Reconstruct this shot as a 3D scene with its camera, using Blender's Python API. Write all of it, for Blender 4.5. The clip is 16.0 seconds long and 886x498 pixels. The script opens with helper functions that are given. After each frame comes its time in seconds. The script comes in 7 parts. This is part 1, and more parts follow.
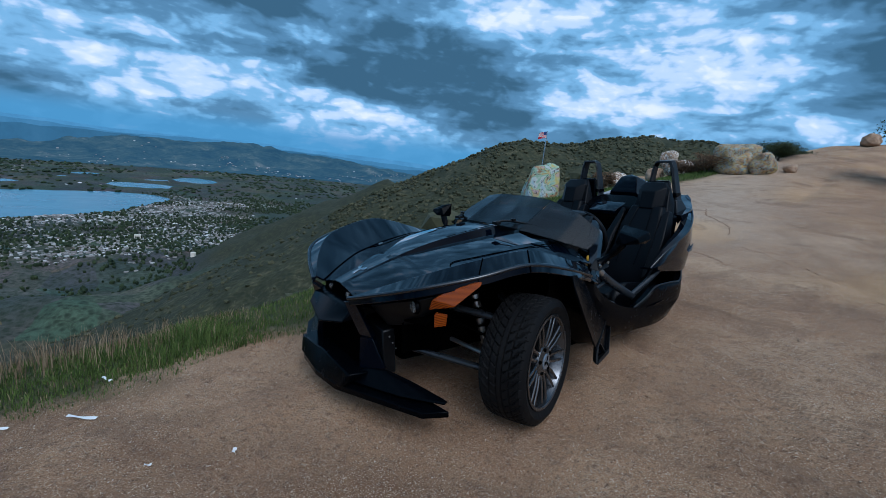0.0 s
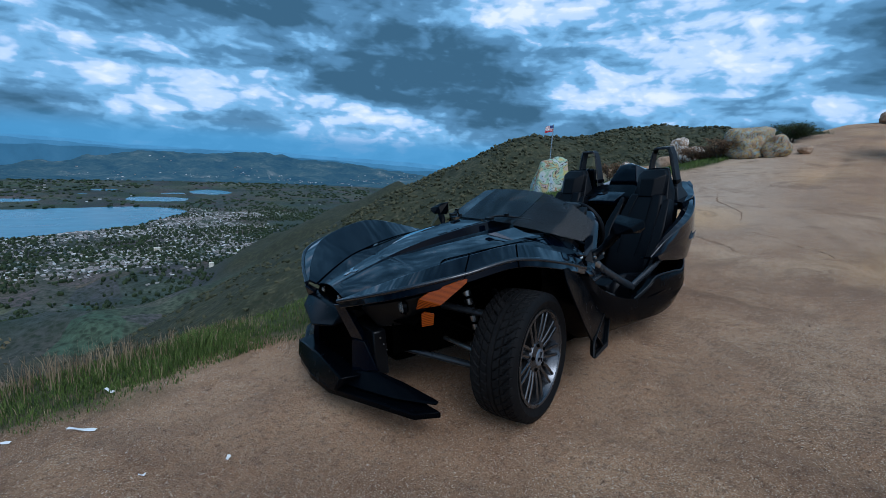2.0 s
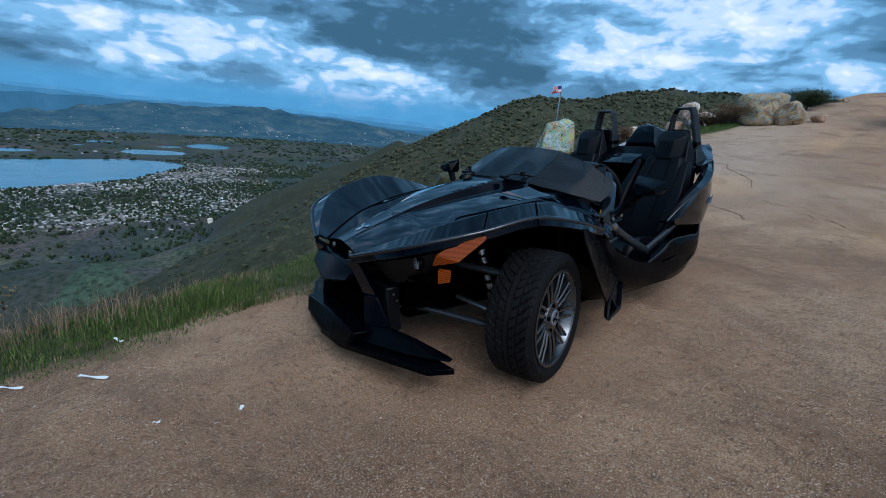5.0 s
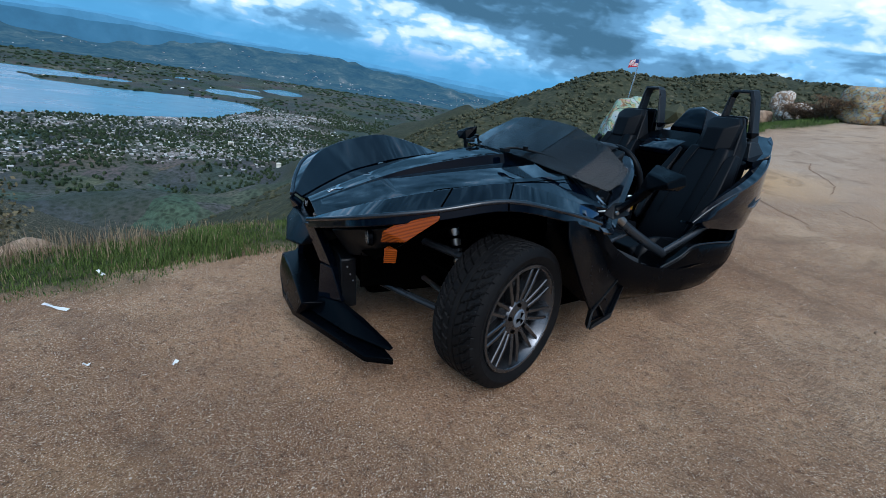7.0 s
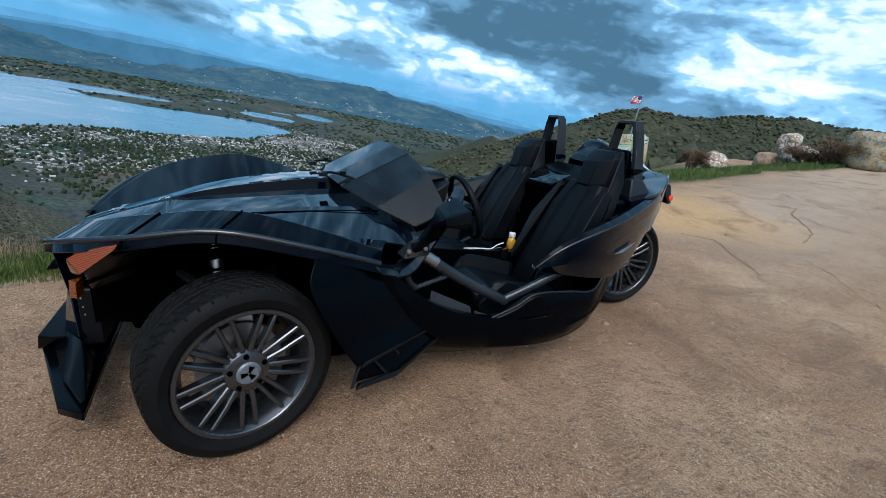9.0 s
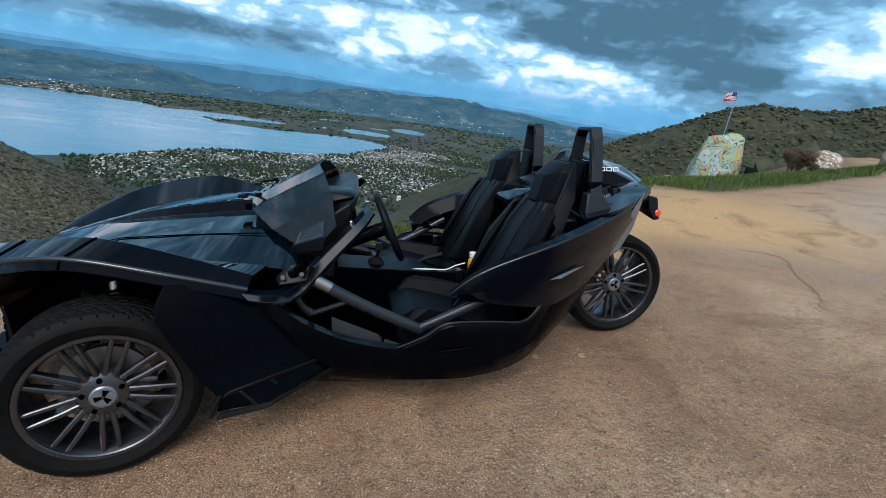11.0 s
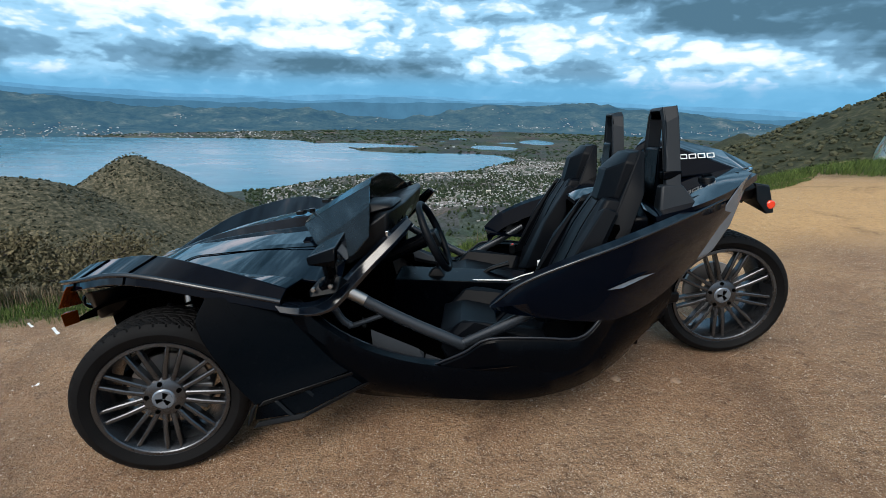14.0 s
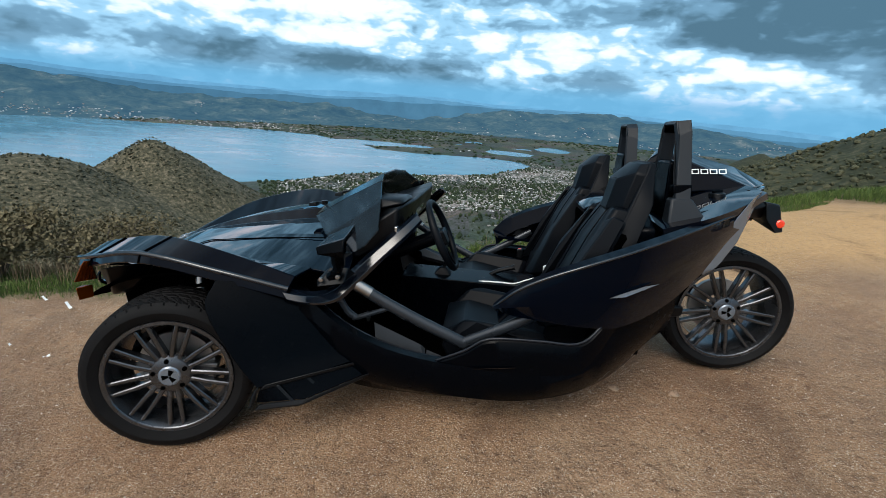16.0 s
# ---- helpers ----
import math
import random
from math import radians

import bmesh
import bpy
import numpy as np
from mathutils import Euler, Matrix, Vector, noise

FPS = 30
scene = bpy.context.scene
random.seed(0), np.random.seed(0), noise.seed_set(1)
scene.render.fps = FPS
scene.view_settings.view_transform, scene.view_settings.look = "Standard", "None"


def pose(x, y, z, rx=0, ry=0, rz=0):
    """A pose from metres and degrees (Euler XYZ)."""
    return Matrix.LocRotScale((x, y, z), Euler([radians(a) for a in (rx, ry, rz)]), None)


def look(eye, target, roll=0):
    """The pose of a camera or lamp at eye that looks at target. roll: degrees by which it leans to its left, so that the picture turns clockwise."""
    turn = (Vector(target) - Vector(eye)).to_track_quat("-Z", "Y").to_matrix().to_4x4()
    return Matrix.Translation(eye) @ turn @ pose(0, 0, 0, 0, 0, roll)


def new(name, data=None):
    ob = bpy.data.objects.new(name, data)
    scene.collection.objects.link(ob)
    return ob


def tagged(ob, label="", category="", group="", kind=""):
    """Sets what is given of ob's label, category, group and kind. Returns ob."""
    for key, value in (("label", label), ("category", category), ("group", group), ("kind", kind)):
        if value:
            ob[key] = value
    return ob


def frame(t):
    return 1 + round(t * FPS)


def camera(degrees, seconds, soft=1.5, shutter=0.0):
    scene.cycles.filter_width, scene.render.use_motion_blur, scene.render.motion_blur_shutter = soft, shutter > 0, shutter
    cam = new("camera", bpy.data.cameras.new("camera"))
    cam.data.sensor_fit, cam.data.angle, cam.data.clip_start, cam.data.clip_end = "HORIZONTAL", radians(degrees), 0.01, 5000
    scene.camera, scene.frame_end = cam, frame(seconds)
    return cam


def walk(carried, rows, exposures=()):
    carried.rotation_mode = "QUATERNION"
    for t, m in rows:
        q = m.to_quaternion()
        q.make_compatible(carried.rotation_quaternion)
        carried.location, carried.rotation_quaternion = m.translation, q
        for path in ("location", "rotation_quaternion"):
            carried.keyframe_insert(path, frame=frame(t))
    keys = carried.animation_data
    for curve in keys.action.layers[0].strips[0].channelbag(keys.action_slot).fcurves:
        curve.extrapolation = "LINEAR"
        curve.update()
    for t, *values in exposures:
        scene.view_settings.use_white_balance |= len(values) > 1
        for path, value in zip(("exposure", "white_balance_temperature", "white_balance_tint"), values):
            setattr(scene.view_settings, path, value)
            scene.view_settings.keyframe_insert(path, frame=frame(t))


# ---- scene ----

# The car and the tracked ground stand on a gentle slope: TILT turns their own frame into the level world.
TILT = Vector((0.090, -0.078, 1.0)).rotation_difference(Vector((0, 0, 1))).to_matrix().to_4x4()
cam = camera(88.84, 16.0, 0.8)
PATH = [
    (0, (-2.916, -2.380, 1.314), (-1.775, -0.784, 0.927), -0.46),
    (0.5, (-2.853, -2.400, 1.306), (-1.750, -0.771, 0.949), -1.49),
    (1, (-2.845, -2.414, 1.310), (-1.786, -0.759, 0.938), -1.81),
    (1.5, (-2.808, -2.427, 1.294), (-1.733, -0.788, 0.897), -2.57),
    (2, (-2.789, -2.432, 1.295), (-1.698, -0.800, 0.908), -3.35),
    (2.5, (-2.804, -2.395, 1.289), (-1.686, -0.794, 0.858), -1.84),
    (3, (-2.891, -2.331, 1.306), (-1.686, -0.791, 0.885), -2.76),
    (5.5, (-2.771, -2.354, 1.249), (-1.733, -0.742, 0.682), -2.14),
    (6, (-2.602, -2.437, 1.240), (-1.555, -0.825, 0.685), -3.16),
    (6.5, (-2.451, -2.401, 1.198), (-1.387, -0.837, 0.549), 1.04),
    (7, (-2.338, -2.324, 1.234), (-1.496, -0.646, 0.545), 3.22),
    (7.5, (-2.089, -2.335, 1.226), (-1.279, -0.648, 0.521), 2.76),
    (8, (-1.815, -2.464, 1.282), (-1.217, -0.719, 0.507), 0.88),
    (8.5, (-1.518, -2.458, 1.257), (-0.727, -0.723, 0.652), 5.20),
    (11, (-0.407, -2.550, 1.320), (-0.012, -0.673, 0.756), 2.28),
    (11.5, (-0.190, -2.527, 1.309), (0.023, -0.586, 0.874), -1.83),
    (12, (-0.043, -2.517, 1.280), (-0.007, -0.573, 0.812), -2.74),
    (12.5, (-0.080, -2.527, 1.285), (0.008, -0.585, 0.813), -1.45),
    (13, (-0.141, -2.501, 1.292), (0.001, -0.554, 0.859), 0.60),
    (13.5, (-0.113, -2.450, 1.287), (-0.112, -0.502, 0.836), -1.93),
    (14, (-0.005, -2.444, 1.258), (-0.180, -0.515, 0.757), -4.11),
    (14.5, (0.062, -2.448, 1.252), (-0.208, -0.527, 0.767), -3.75),
    (15, (0.026, -2.468, 1.266), (-0.165, -0.534, 0.792), -2.33),
    (15.5, (-0.020, -2.466, 1.265), (-0.258, -0.544, 0.767), -2.49),
    (16, (0.005, -2.475, 1.250), (-0.209, -0.548, 0.760), -0.78),
]
EXPOSURES = [(0.0, 0.55, 5200, 8), (3.0, 0.55, 5200, 8), (5.5, 0.69, 5250, 8), (7.0, 0.93, 5350, 8), (8.5, 1.10, 5600, 8), (11.0, 1.08, 5900, 8), (12.0, 0.87, 6000, 9), (12.5, 0.90, 6050, 9), (13.0, 0.97, 6150, 9), (14.0, 1.13, 6300, 9), (16.0, 1.16, 6350, 9)]
walk(cam, [(t, TILT @ look(eye, target, roll)) for t, eye, target, roll in PATH], EXPOSURES)

# ---- world, sun and sky ----
SUN_ELEVATION, SUN_AZIMUTH = 48.0, 200.0      # degrees; azimuth clockwise from +y


def nd(tree, kind, x=None, **kw):
    n = tree.nodes.new(kind)
    for k, v in kw.items():
        if k in n.inputs:
            n.inputs[k].default_value = v
    return n


sa, se = radians(SUN_AZIMUTH), radians(SUN_ELEVATION)
sun_from = Vector((math.sin(sa) * math.cos(se), math.cos(sa) * math.cos(se), math.sin(se)))


def build_world():
    w = bpy.data.worlds.new("sky")
    scene.world = w
    w.use_nodes = True
    t = w.node_tree
    t.nodes.clear()
    link = t.links.new
    out = t.nodes.new("ShaderNodeOutputWorld")
    sky = t.nodes.new("ShaderNodeTexSky")
    sky.sky_type, sky.sun_disc = "NISHITA", False
    sky.sun_elevation, sky.sun_rotation = radians(SUN_ELEVATION), radians(SUN_AZIMUTH)
    sky.air_density, sky.dust_density, sky.ozone_density = 1.0, 0.6, 3.0
    clear = nd(t, "ShaderNodeBackground", Strength=0.075)
    tint = t.nodes.new("ShaderNodeMix")
    tint.data_type, tint.blend_type = "RGBA", "MULTIPLY"
    tint.inputs[0].default_value = 1.0
    tint.inputs[7].default_value = (0.50, 0.86, 1.12, 1)
    link(sky.outputs[0], tint.inputs[6])
    link(tint.outputs[2], clear.inputs[0])
    co = t.nodes.new("ShaderNodeTexCoord")
    sep = t.nodes.new("ShaderNodeSeparateXYZ")
    link(co.outputs["Generated"], sep.inputs[0])

    def math(op, a, b=None, clamp=False):
        n = t.nodes.new("ShaderNodeMath")
        n.operation, n.use_clamp = op, clamp
        for i, v in enumerate((a, b)):
            if v is None:
                continue
            if isinstance(v, (int, float)):
                n.inputs[i].default_value = v
            else:
                link(v, n.inputs[i])
        return n.outputs[0]

    comb = t.nodes.new("ShaderNodeVectorMath")
    comb.operation = "MULTIPLY"
    link(co.outputs["Generated"], comb.inputs[0])
    comb.inputs[1].default_value = (1.0, 1.0, 2.1)
    turn = math("MULTIPLY", math("ARCTAN2", sep.outputs[0], sep.outputs[1]), 57.2958)
    rise = math("MULTIPLY", math("ARCSINE", sep.outputs[2]), 57.2958)

    def clouds(scale, detail, rough, shift, lac=2.1, distort=0.25):
        mp = t.nodes.new("ShaderNodeMapping")
        mp.inputs["Location"].default_value = shift
        link(comb.outputs[0], mp.inputs[0])
        n = nd(t, "ShaderNodeTexNoise", Scale=scale, Detail=detail, Roughness=rough, Lacunarity=lac, Distortion=distort)
        link(mp.outputs[0], n.inputs["Vector"])
        return n.outputs[0]

    def bank(h, e, w, v, amount):
        """One broad cloud bank at a heading and height in degrees."""
        dh = math("DIVIDE", math("SUBTRACT", turn, h), w)
        de = math("DIVIDE", math("SUBTRACT", rise, e), v)
        g = math("SUBTRACT", 1.0, math("ADD", math("MULTIPLY", dh, dh), math("MULTIPLY", de, de)), True)
        return math("MULTIPLY", g, amount)

    def ramp(src, stops):
        r = t.nodes.new("ShaderNodeValToRGB")
        r.color_ramp.interpolation = "EASE"
        e = r.color_ramp.elements
        while len(e) < len(stops):
            e.new(0.5)
        for el, (p, c) in zip(e, stops):
            el.position, el.color = p, (c, c, c, 1) if isinstance(c, (int, float)) else (*c, 1)
        link(src, r.inputs[0])
        return r.outputs[0]

    big = clouds(3.4, 4, 0.48, (3.1, 1.7, 0.0), 2.1, 0.35)
    fine = clouds(10.0, 5, 0.55, (7.3, 2.2, 0.4), 2.2, 0.5)
    cell = nd(t, "ShaderNodeTexVoronoi", Scale=15.0, Detail=2.0, Roughness=0.6, Smoothness=0.35)
    cell.feature = "SMOOTH_F1"
    wob = t.nodes.new("ShaderNodeVectorMath")
    wob.operation = "MULTIPLY_ADD"
    nz = nd(t, "ShaderNodeTexNoise", Scale=9.0, Detail=4.0)
    link(comb.outputs[0], nz.inputs["Vector"])
    link(nz.outputs["Color"], wob.inputs[0])
    wob.inputs[1].default_value = (0.12, 0.12, 0.12)
    link(comb.outputs[0], wob.inputs[2])
    link(wob.outputs[0], cell.inputs["Vector"])
    puff = math("SUBTRACT", 0.85, cell.outputs["Distance"])
    lit = math("ADD", math("ADD", math("MULTIPLY", math("SUBTRACT", big, 0.5), 0.56), math("MULTIPLY", math("SUBTRACT", fine, 0.5), 0.24)), math("MULTIPLY", math("SUBTRACT", puff, 0.62), 0.24))
    # long flat layers, as the far cloud decks lie
    flat = t.nodes.new("ShaderNodeVectorMath")
    flat.operation = "MULTIPLY"
    link(co.outputs["Generated"], flat.inputs[0])
    flat.inputs[1].default_value = (1.0, 1.0, 7.0)
    layer = nd(t, "ShaderNodeTexNoise", Scale=3.6, Detail=4.0, Roughness=0.5, Distortion=0.3)
    link(flat.outputs[0], layer.inputs["Vector"])
    lit = math("ADD", lit, math("MULTIPLY", math("SUBTRACT", layer.outputs[0], 0.5), 0.42))
    lit = math("ADD", lit, 0.535)
    # heading, height, half width, half height in degrees, and how much lighter
    for row in ((30, 9.6, 16, 5.0, -0.24), (38, 5.4, 9, 2.2, -0.08), (4, 14.2, 28, 3.6, -0.17), (80, 10.5, 11, 4.5, -0.12), (-10, 2.4, 15, 1.3, -0.06), (-38, 3.5, 16, 1.2, -0.04), (-58, 13, 14, 3, -0.12),
                (-8, 6.8, 26, 3.6, 0.15), (-43, 7.6, 28, 4.2, 0.17), (11, 5.7, 15, 2.5, 0.14), (63, 14, 11, 6.0, 0.17), (54, 9.0, 10, 4.0, 0.16), (-22, 9.5, 18, 3.0, 0.10), (46, 16.6, 18, 2.2, 0.20), (86, 19.5, 10, 4, 0.20), (30, 3.2, 12, 1.0, 0.12), (74, 6.2, 7, 1.6, 0.14), (-16, 4.2, 16, 1.2, 0.09)):
        lit = math("ADD", lit, bank(*row))
    veil = math("ADD", math("MULTIPLY", clouds(5.2, 5, 0.55, (1.2, 5.4, 2.0)), 0.7), math("MULTIPLY", fine, 0.3))
    cover = ramp(math("ADD", veil, bank(79, 21, 6, 3.2, -0.35)), [(0.22, 0.0), (0.36, 1.0)])
    shade = ramp(lit, [(0.20, (0.050, 0.105, 0.150)), (0.36, (0.105, 0.205, 0.295)), (0.47, (0.21, 0.38, 0.52)), (0.56, (0.50, 0.57, 0.67)), (0.66, (0.72, 0.70, 0.77))])
    cloud = nd(t, "ShaderNodeBackground", Strength=0.85)
    # clouds glow round the veiled sun
    facing = t.nodes.new("ShaderNodeVectorMath")
    facing.operation = "DOT_PRODUCT"
    link(co.outputs["Generated"], facing.inputs[0])
    facing.inputs[1].default_value = sun_from
    glow = math("POWER", math("MAXIMUM", facing.outputs["Value"], 0.0), 5.0)
    warm = t.nodes.new("ShaderNodeMix")
    warm.data_type = "RGBA"
    link(glow, warm.inputs[0])
    link(shade, warm.inputs[6])
    warm.inputs[7].default_value = (1.6, 1.5, 1.4, 1)
    link(warm.outputs[2], cloud.inputs[0])
    haze = nd(t, "ShaderNodeBackground", Strength=0.8)
    haze.inputs[0].default_value = (0.095, 0.27, 0.43, 1)
    m1 = t.nodes.new("ShaderNodeMixShader")
    link(cover, m1.inputs[0])
    link(clear.outputs[0], m1.inputs[1])
    link(cloud.outputs[0], m1.inputs[2])
    low = ramp(sep.outputs[2], [(0.0, 0.9), (0.04, 0.0)])
    m2 = t.nodes.new("ShaderNodeMixShader")
    link(low, m2.inputs[0])
    link(m1.outputs[0], m2.inputs[1])
    link(haze.outputs[0], m2.inputs[2])
    link(m2.outputs[0], out.inputs[0])


build_world()
sun = bpy.data.lights.new("sun", "SUN")
sun.energy, sun.angle, sun.color = 0.75, radians(28), (1.0, 0.93, 0.84)
new("sun", sun).matrix_world = look(sun_from * 60, (0, 0, 0))

# ---- materials ----
class Mat:
    """A small builder for node materials."""

    def __init__(self, name):
        self.m = bpy.data.materials.new(name)
        self.m.use_nodes = True
        self.t = self.m.node_tree
        self.p = self.t.nodes["Principled BSDF"]
        self.co = self.t.nodes.new("ShaderNodeTexCoord").outputs["Object"]

    def link(self, a, b):
        self.t.links.new(a, b)

    def put(self, sock, v):
        s = self.p.inputs[sock]
        if isinstance(v, bpy.types.NodeSocket):
            self.link(v, s)
        else:
            s.default_value = v
        return self

    def noise(self, scale, detail=4, rough=0.55, vec=None, distort=0.0):
        n = nd(self.t, "ShaderNodeTexNoise", Scale=scale, Detail=detail, Roughness=rough, Distortion=distort)
        self.link(vec or self.co, n.inputs["Vector"])
        return n.outputs[0]

    def voronoi(self, scale, vec=None, feature="F1", out=0):
        n = nd(self.t, "ShaderNodeTexVoronoi", Scale=scale)
        n.feature = feature
        self.link(vec or self.co, n.inputs["Vector"])
        return n.outputs[out]

    def scaled(self, sx, sy, sz, vec=None):
        n = self.t.nodes.new("ShaderNodeMapping")
        n.inputs["Scale"].default_value = (sx, sy, sz)
        self.link(vec or self.co, n.inputs[0])
        return n.outputs[0]

    def world(self):
        return self.t.nodes.new("ShaderNodeNewGeometry").outputs["Position"]

    def ramp(self, src, *stops):
        r = self.t.nodes.new("ShaderNodeValToRGB")
        e = r.color_ramp.elements
        while len(e) < len(stops):
            e.new(0.5)
        for el, (p, c) in zip(e, stops):
            el.position, el.color = p, (c, c, c, 1) if isinstance(c, (int, float)) else (*c, 1)
        self.link(src, r.inputs[0])
        return r.outputs[0]

    def mix(self, f, a, b, blend="MIX"):
        n = self.t.nodes.new("ShaderNodeMix")
        n.data_type, n.blend_type = "RGBA", blend
        for k, v in ((0, f), (6, a), (7, b)):
            s = n.inputs[k]
            if isinstance(v, bpy.types.NodeSocket):
                self.link(v, s)
            elif isinstance(v, (int, float)):
                s.default_value = (v, v, v, 1) if k else v
            else:
                s.default_value = (*v, 1)
        return n.outputs[2]

    def math(self, op, a, b=0.0, clamp=False):
        n = self.t.nodes.new("ShaderNodeMath")
        n.operation, n.use_clamp = op, clamp
        for i, v in enumerate((a, b)):
            if isinstance(v, (int, float)):
                n.inputs[i].default_value = v
            else:
                self.link(v, n.inputs[i])
        return n.outputs[0]

    def attr(self, name):
        n = self.t.nodes.new("ShaderNodeAttribute")
        n.attribute_name = name
        return n.outputs["Fac"]

    def rand(self):
        return self.t.nodes.new("ShaderNodeObjectInfo").outputs["Random"]

    def island(self):
        return self.t.nodes.new("ShaderNodeNewGeometry").outputs["Random Per Island"]

    def bump(self, h, strength=0.3, dist=0.01, prev=None):
        n = nd(self.t, "ShaderNodeBump", Strength=strength, Distance=dist)
        self.link(h, n.inputs["Height"])
        if prev is not None:
            self.link(prev, n.inputs["Normal"])
        self.link(n.outputs[0], self.p.inputs["Normal"])
        return n.outputs[0]


def plain(name, color, rough=0.5, metal=0.0, grain=60.0, vary=0.25, bump=0.1, dist=0.002, coat=0.0, spec=0.5):
    m = Mat(name)
    n = m.noise(grain, 5)
    big = m.noise(grain / 12, 3)
    c = m.mix(m.math("MULTIPLY", n, vary, True), color, tuple(v * 0.6 for v in color))
    c = m.mix(m.math("MULTIPLY", big, vary, True), c, tuple(min(1, v * 1.35) for v in color))
    m.put("Base Color", c).put("Metallic", metal)
    m.put("Roughness", m.ramp(big, (0.3, max(0.02, rough - 0.07)), (0.7, min(1, rough + 0.07))))
    m.put("Coat Weight", coat).put("Coat Roughness", 0.04).put("Specular IOR Level", spec)
    if bump:
        m.bump(n, bump, dist)
    return m.m


def make_gloss_black():
    m = Mat("gloss_black_paint")
    dust = m.noise(7, 6, 0.65)
    m.put("Base Color", m.mix(m.ramp(dust, (0.5, 0.0), (0.85, 0.02)), (0.0006, 0.0017, 0.0046), (0.05, 0.055, 0.065)))
    m.put("Roughness", m.ramp(dust, (0.4, 0.03), (0.8, 0.07))).put("Coat Weight", 0.0).put("Coat Roughness", 0.04)
    lw = nd(m.t, "ShaderNodeLayerWeight", Blend=0.5).outputs["Facing"]
    m.put("Specular IOR Level", m.ramp(lw, (0.22, 0.06), (0.55, 0.80)))
    return m.m


def make_matte_black():
    m = Mat("textured_black_plastic")
    n = m.noise(420, 3)
    d = m.noise(6, 5, 0.6)
    m.put("Base Color", m.mix(m.ramp(d, (0.5, 0.0), (0.85, 0.15)), (0.0016, 0.0021, 0.0030), (0.013, 0.013, 0.0135)))
    m.put("Roughness", m.ramp(d, (0.3, 0.32), (0.7, 0.48))).put("Specular IOR Level", 0.22)
    m.bump(n, 0.25, 0.0008)
    return m.m


def make_ground():
    """Dirt, grass, brush and valley, chosen by the sheet's own masks."""
    m = Mat("ground_soil")
    pos = m.world()
    fine = m.noise(26, 8, 0.72, pos)
    grit = m.voronoi(85, pos)
    wide = m.noise(0.55, 6, 0.6, pos, 0.6)
    mid = m.noise(2.6, 6, 0.62, pos, 0.4)
    dirt = m.ramp(wide, (0.32, (0.235, 0.132, 0.070)), (0.5, (0.37, 0.218, 0.118)), (0.68, (0.51, 0.335, 0.20)))
    dirt = m.mix(m.ramp(mid, (0.35, 0.0), (0.7, 0.55)), dirt, (0.23, 0.118, 0.062))
    dirt = m.mix(m.ramp(fine, (0.36, 0.75), (0.50, 0.0)), dirt, (0.125, 0.070, 0.040))
    speck = m.noise(150, 4, 0.75, pos)
    dirt = m.mix(m.ramp(speck, (0.56, 0.0), (0.62, 1.0)), dirt, (0.74, 0.61, 0.47))
    dirt = m.mix(m.ramp(speck, (0.37, 0.95), (0.44, 0.0)), dirt, (0.070, 0.043, 0.028))
    chip = m.voronoi(62, pos)
    dirt = m.mix(m.ramp(chip, (0.07, 0.7), (0.15, 0.0)), dirt, (0.58, 0.47, 0.36))
    dirt = m.mix(m.ramp(fine, (0.62, 0.0), (0.78, 0.6)), dirt, (0.47, 0.36, 0.27))
    pale = m.attr("pale")
    dirt = m.mix(m.math("MULTIPLY", pale, m.ramp(mid, (0.3, 0.5), (0.7, 1.0)), True), dirt, (0.46, 0.35, 0.255))
    dirt = m.mix(m.math("MULTIPLY", m.attr("gold"), m.ramp(fine, (0.4, 0.6), (0.6, 0.95)), True), dirt, (0.55, 0.34, 0.155))
    damp = m.noise(1.3, 7, 0.66, pos, 0.8)
    dirt = m.mix(m.ramp(damp, (0.52, 0.0), (0.66, 0.55)), dirt, (0.155, 0.092, 0.056))
    tread = m.attr("tread")
    sp = m.t.nodes.new("ShaderNodeSeparateXYZ")
    m.link(pos, sp.inputs[0])
    run = m.math("ADD", m.math("MULTIPLY", sp.outputs[0], 0.52), m.math("MULTIPLY", sp.outputs[1], 0.855))
    side = m.math("ADD", m.math("MULTIPLY", sp.outputs[0], 0.855), m.math("MULTIPLY", sp.outputs[1], -0.52))
    zig = m.math("PINGPONG", side, 0.035)
    lug = m.math("PINGPONG", m.math("ADD", run, m.math("MULTIPLY", zig, 0.8)), 0.017)
    groove = m.math("MULTIPLY", tread, m.math("MULTIPLY", m.math("GREATER_THAN", lug, 0.010), m.ramp(fine, (0.4, 0.2), (0.55, 1.0))))
    dirt = m.mix(m.math("MULTIPLY", groove, 0.45), dirt, (0.12, 0.072, 0.045))
    verge = m.mix(m.ramp(mid, (0.4, 0.0), (0.6, 1.0)), (0.045, 0.055, 0.018), (0.085, 0.08, 0.035))
    vox = m.noise(0.35, 8, 0.75, pos, 0.3)
    bushes = m.voronoi(0.42, pos)
    brush = m.ramp(vox, (0.36, (0.030, 0.036, 0.018)), (0.5, (0.065, 0.066, 0.034)), (0.62, (0.115, 0.102, 0.058)), (0.72, (0.21, 0.175, 0.12)))
    brush = m.mix(m.ramp(bushes, (0.2, 0.6), (0.7, 0.0)), brush, (0.020, 0.027, 0.013))
    patch = m.noise(0.075, 8, 0.78, pos, 0.5)
    brush = m.mix(m.ramp(patch, (0.42, 0.0), (0.56, 0.8)), brush, (0.020, 0.026, 0.014))
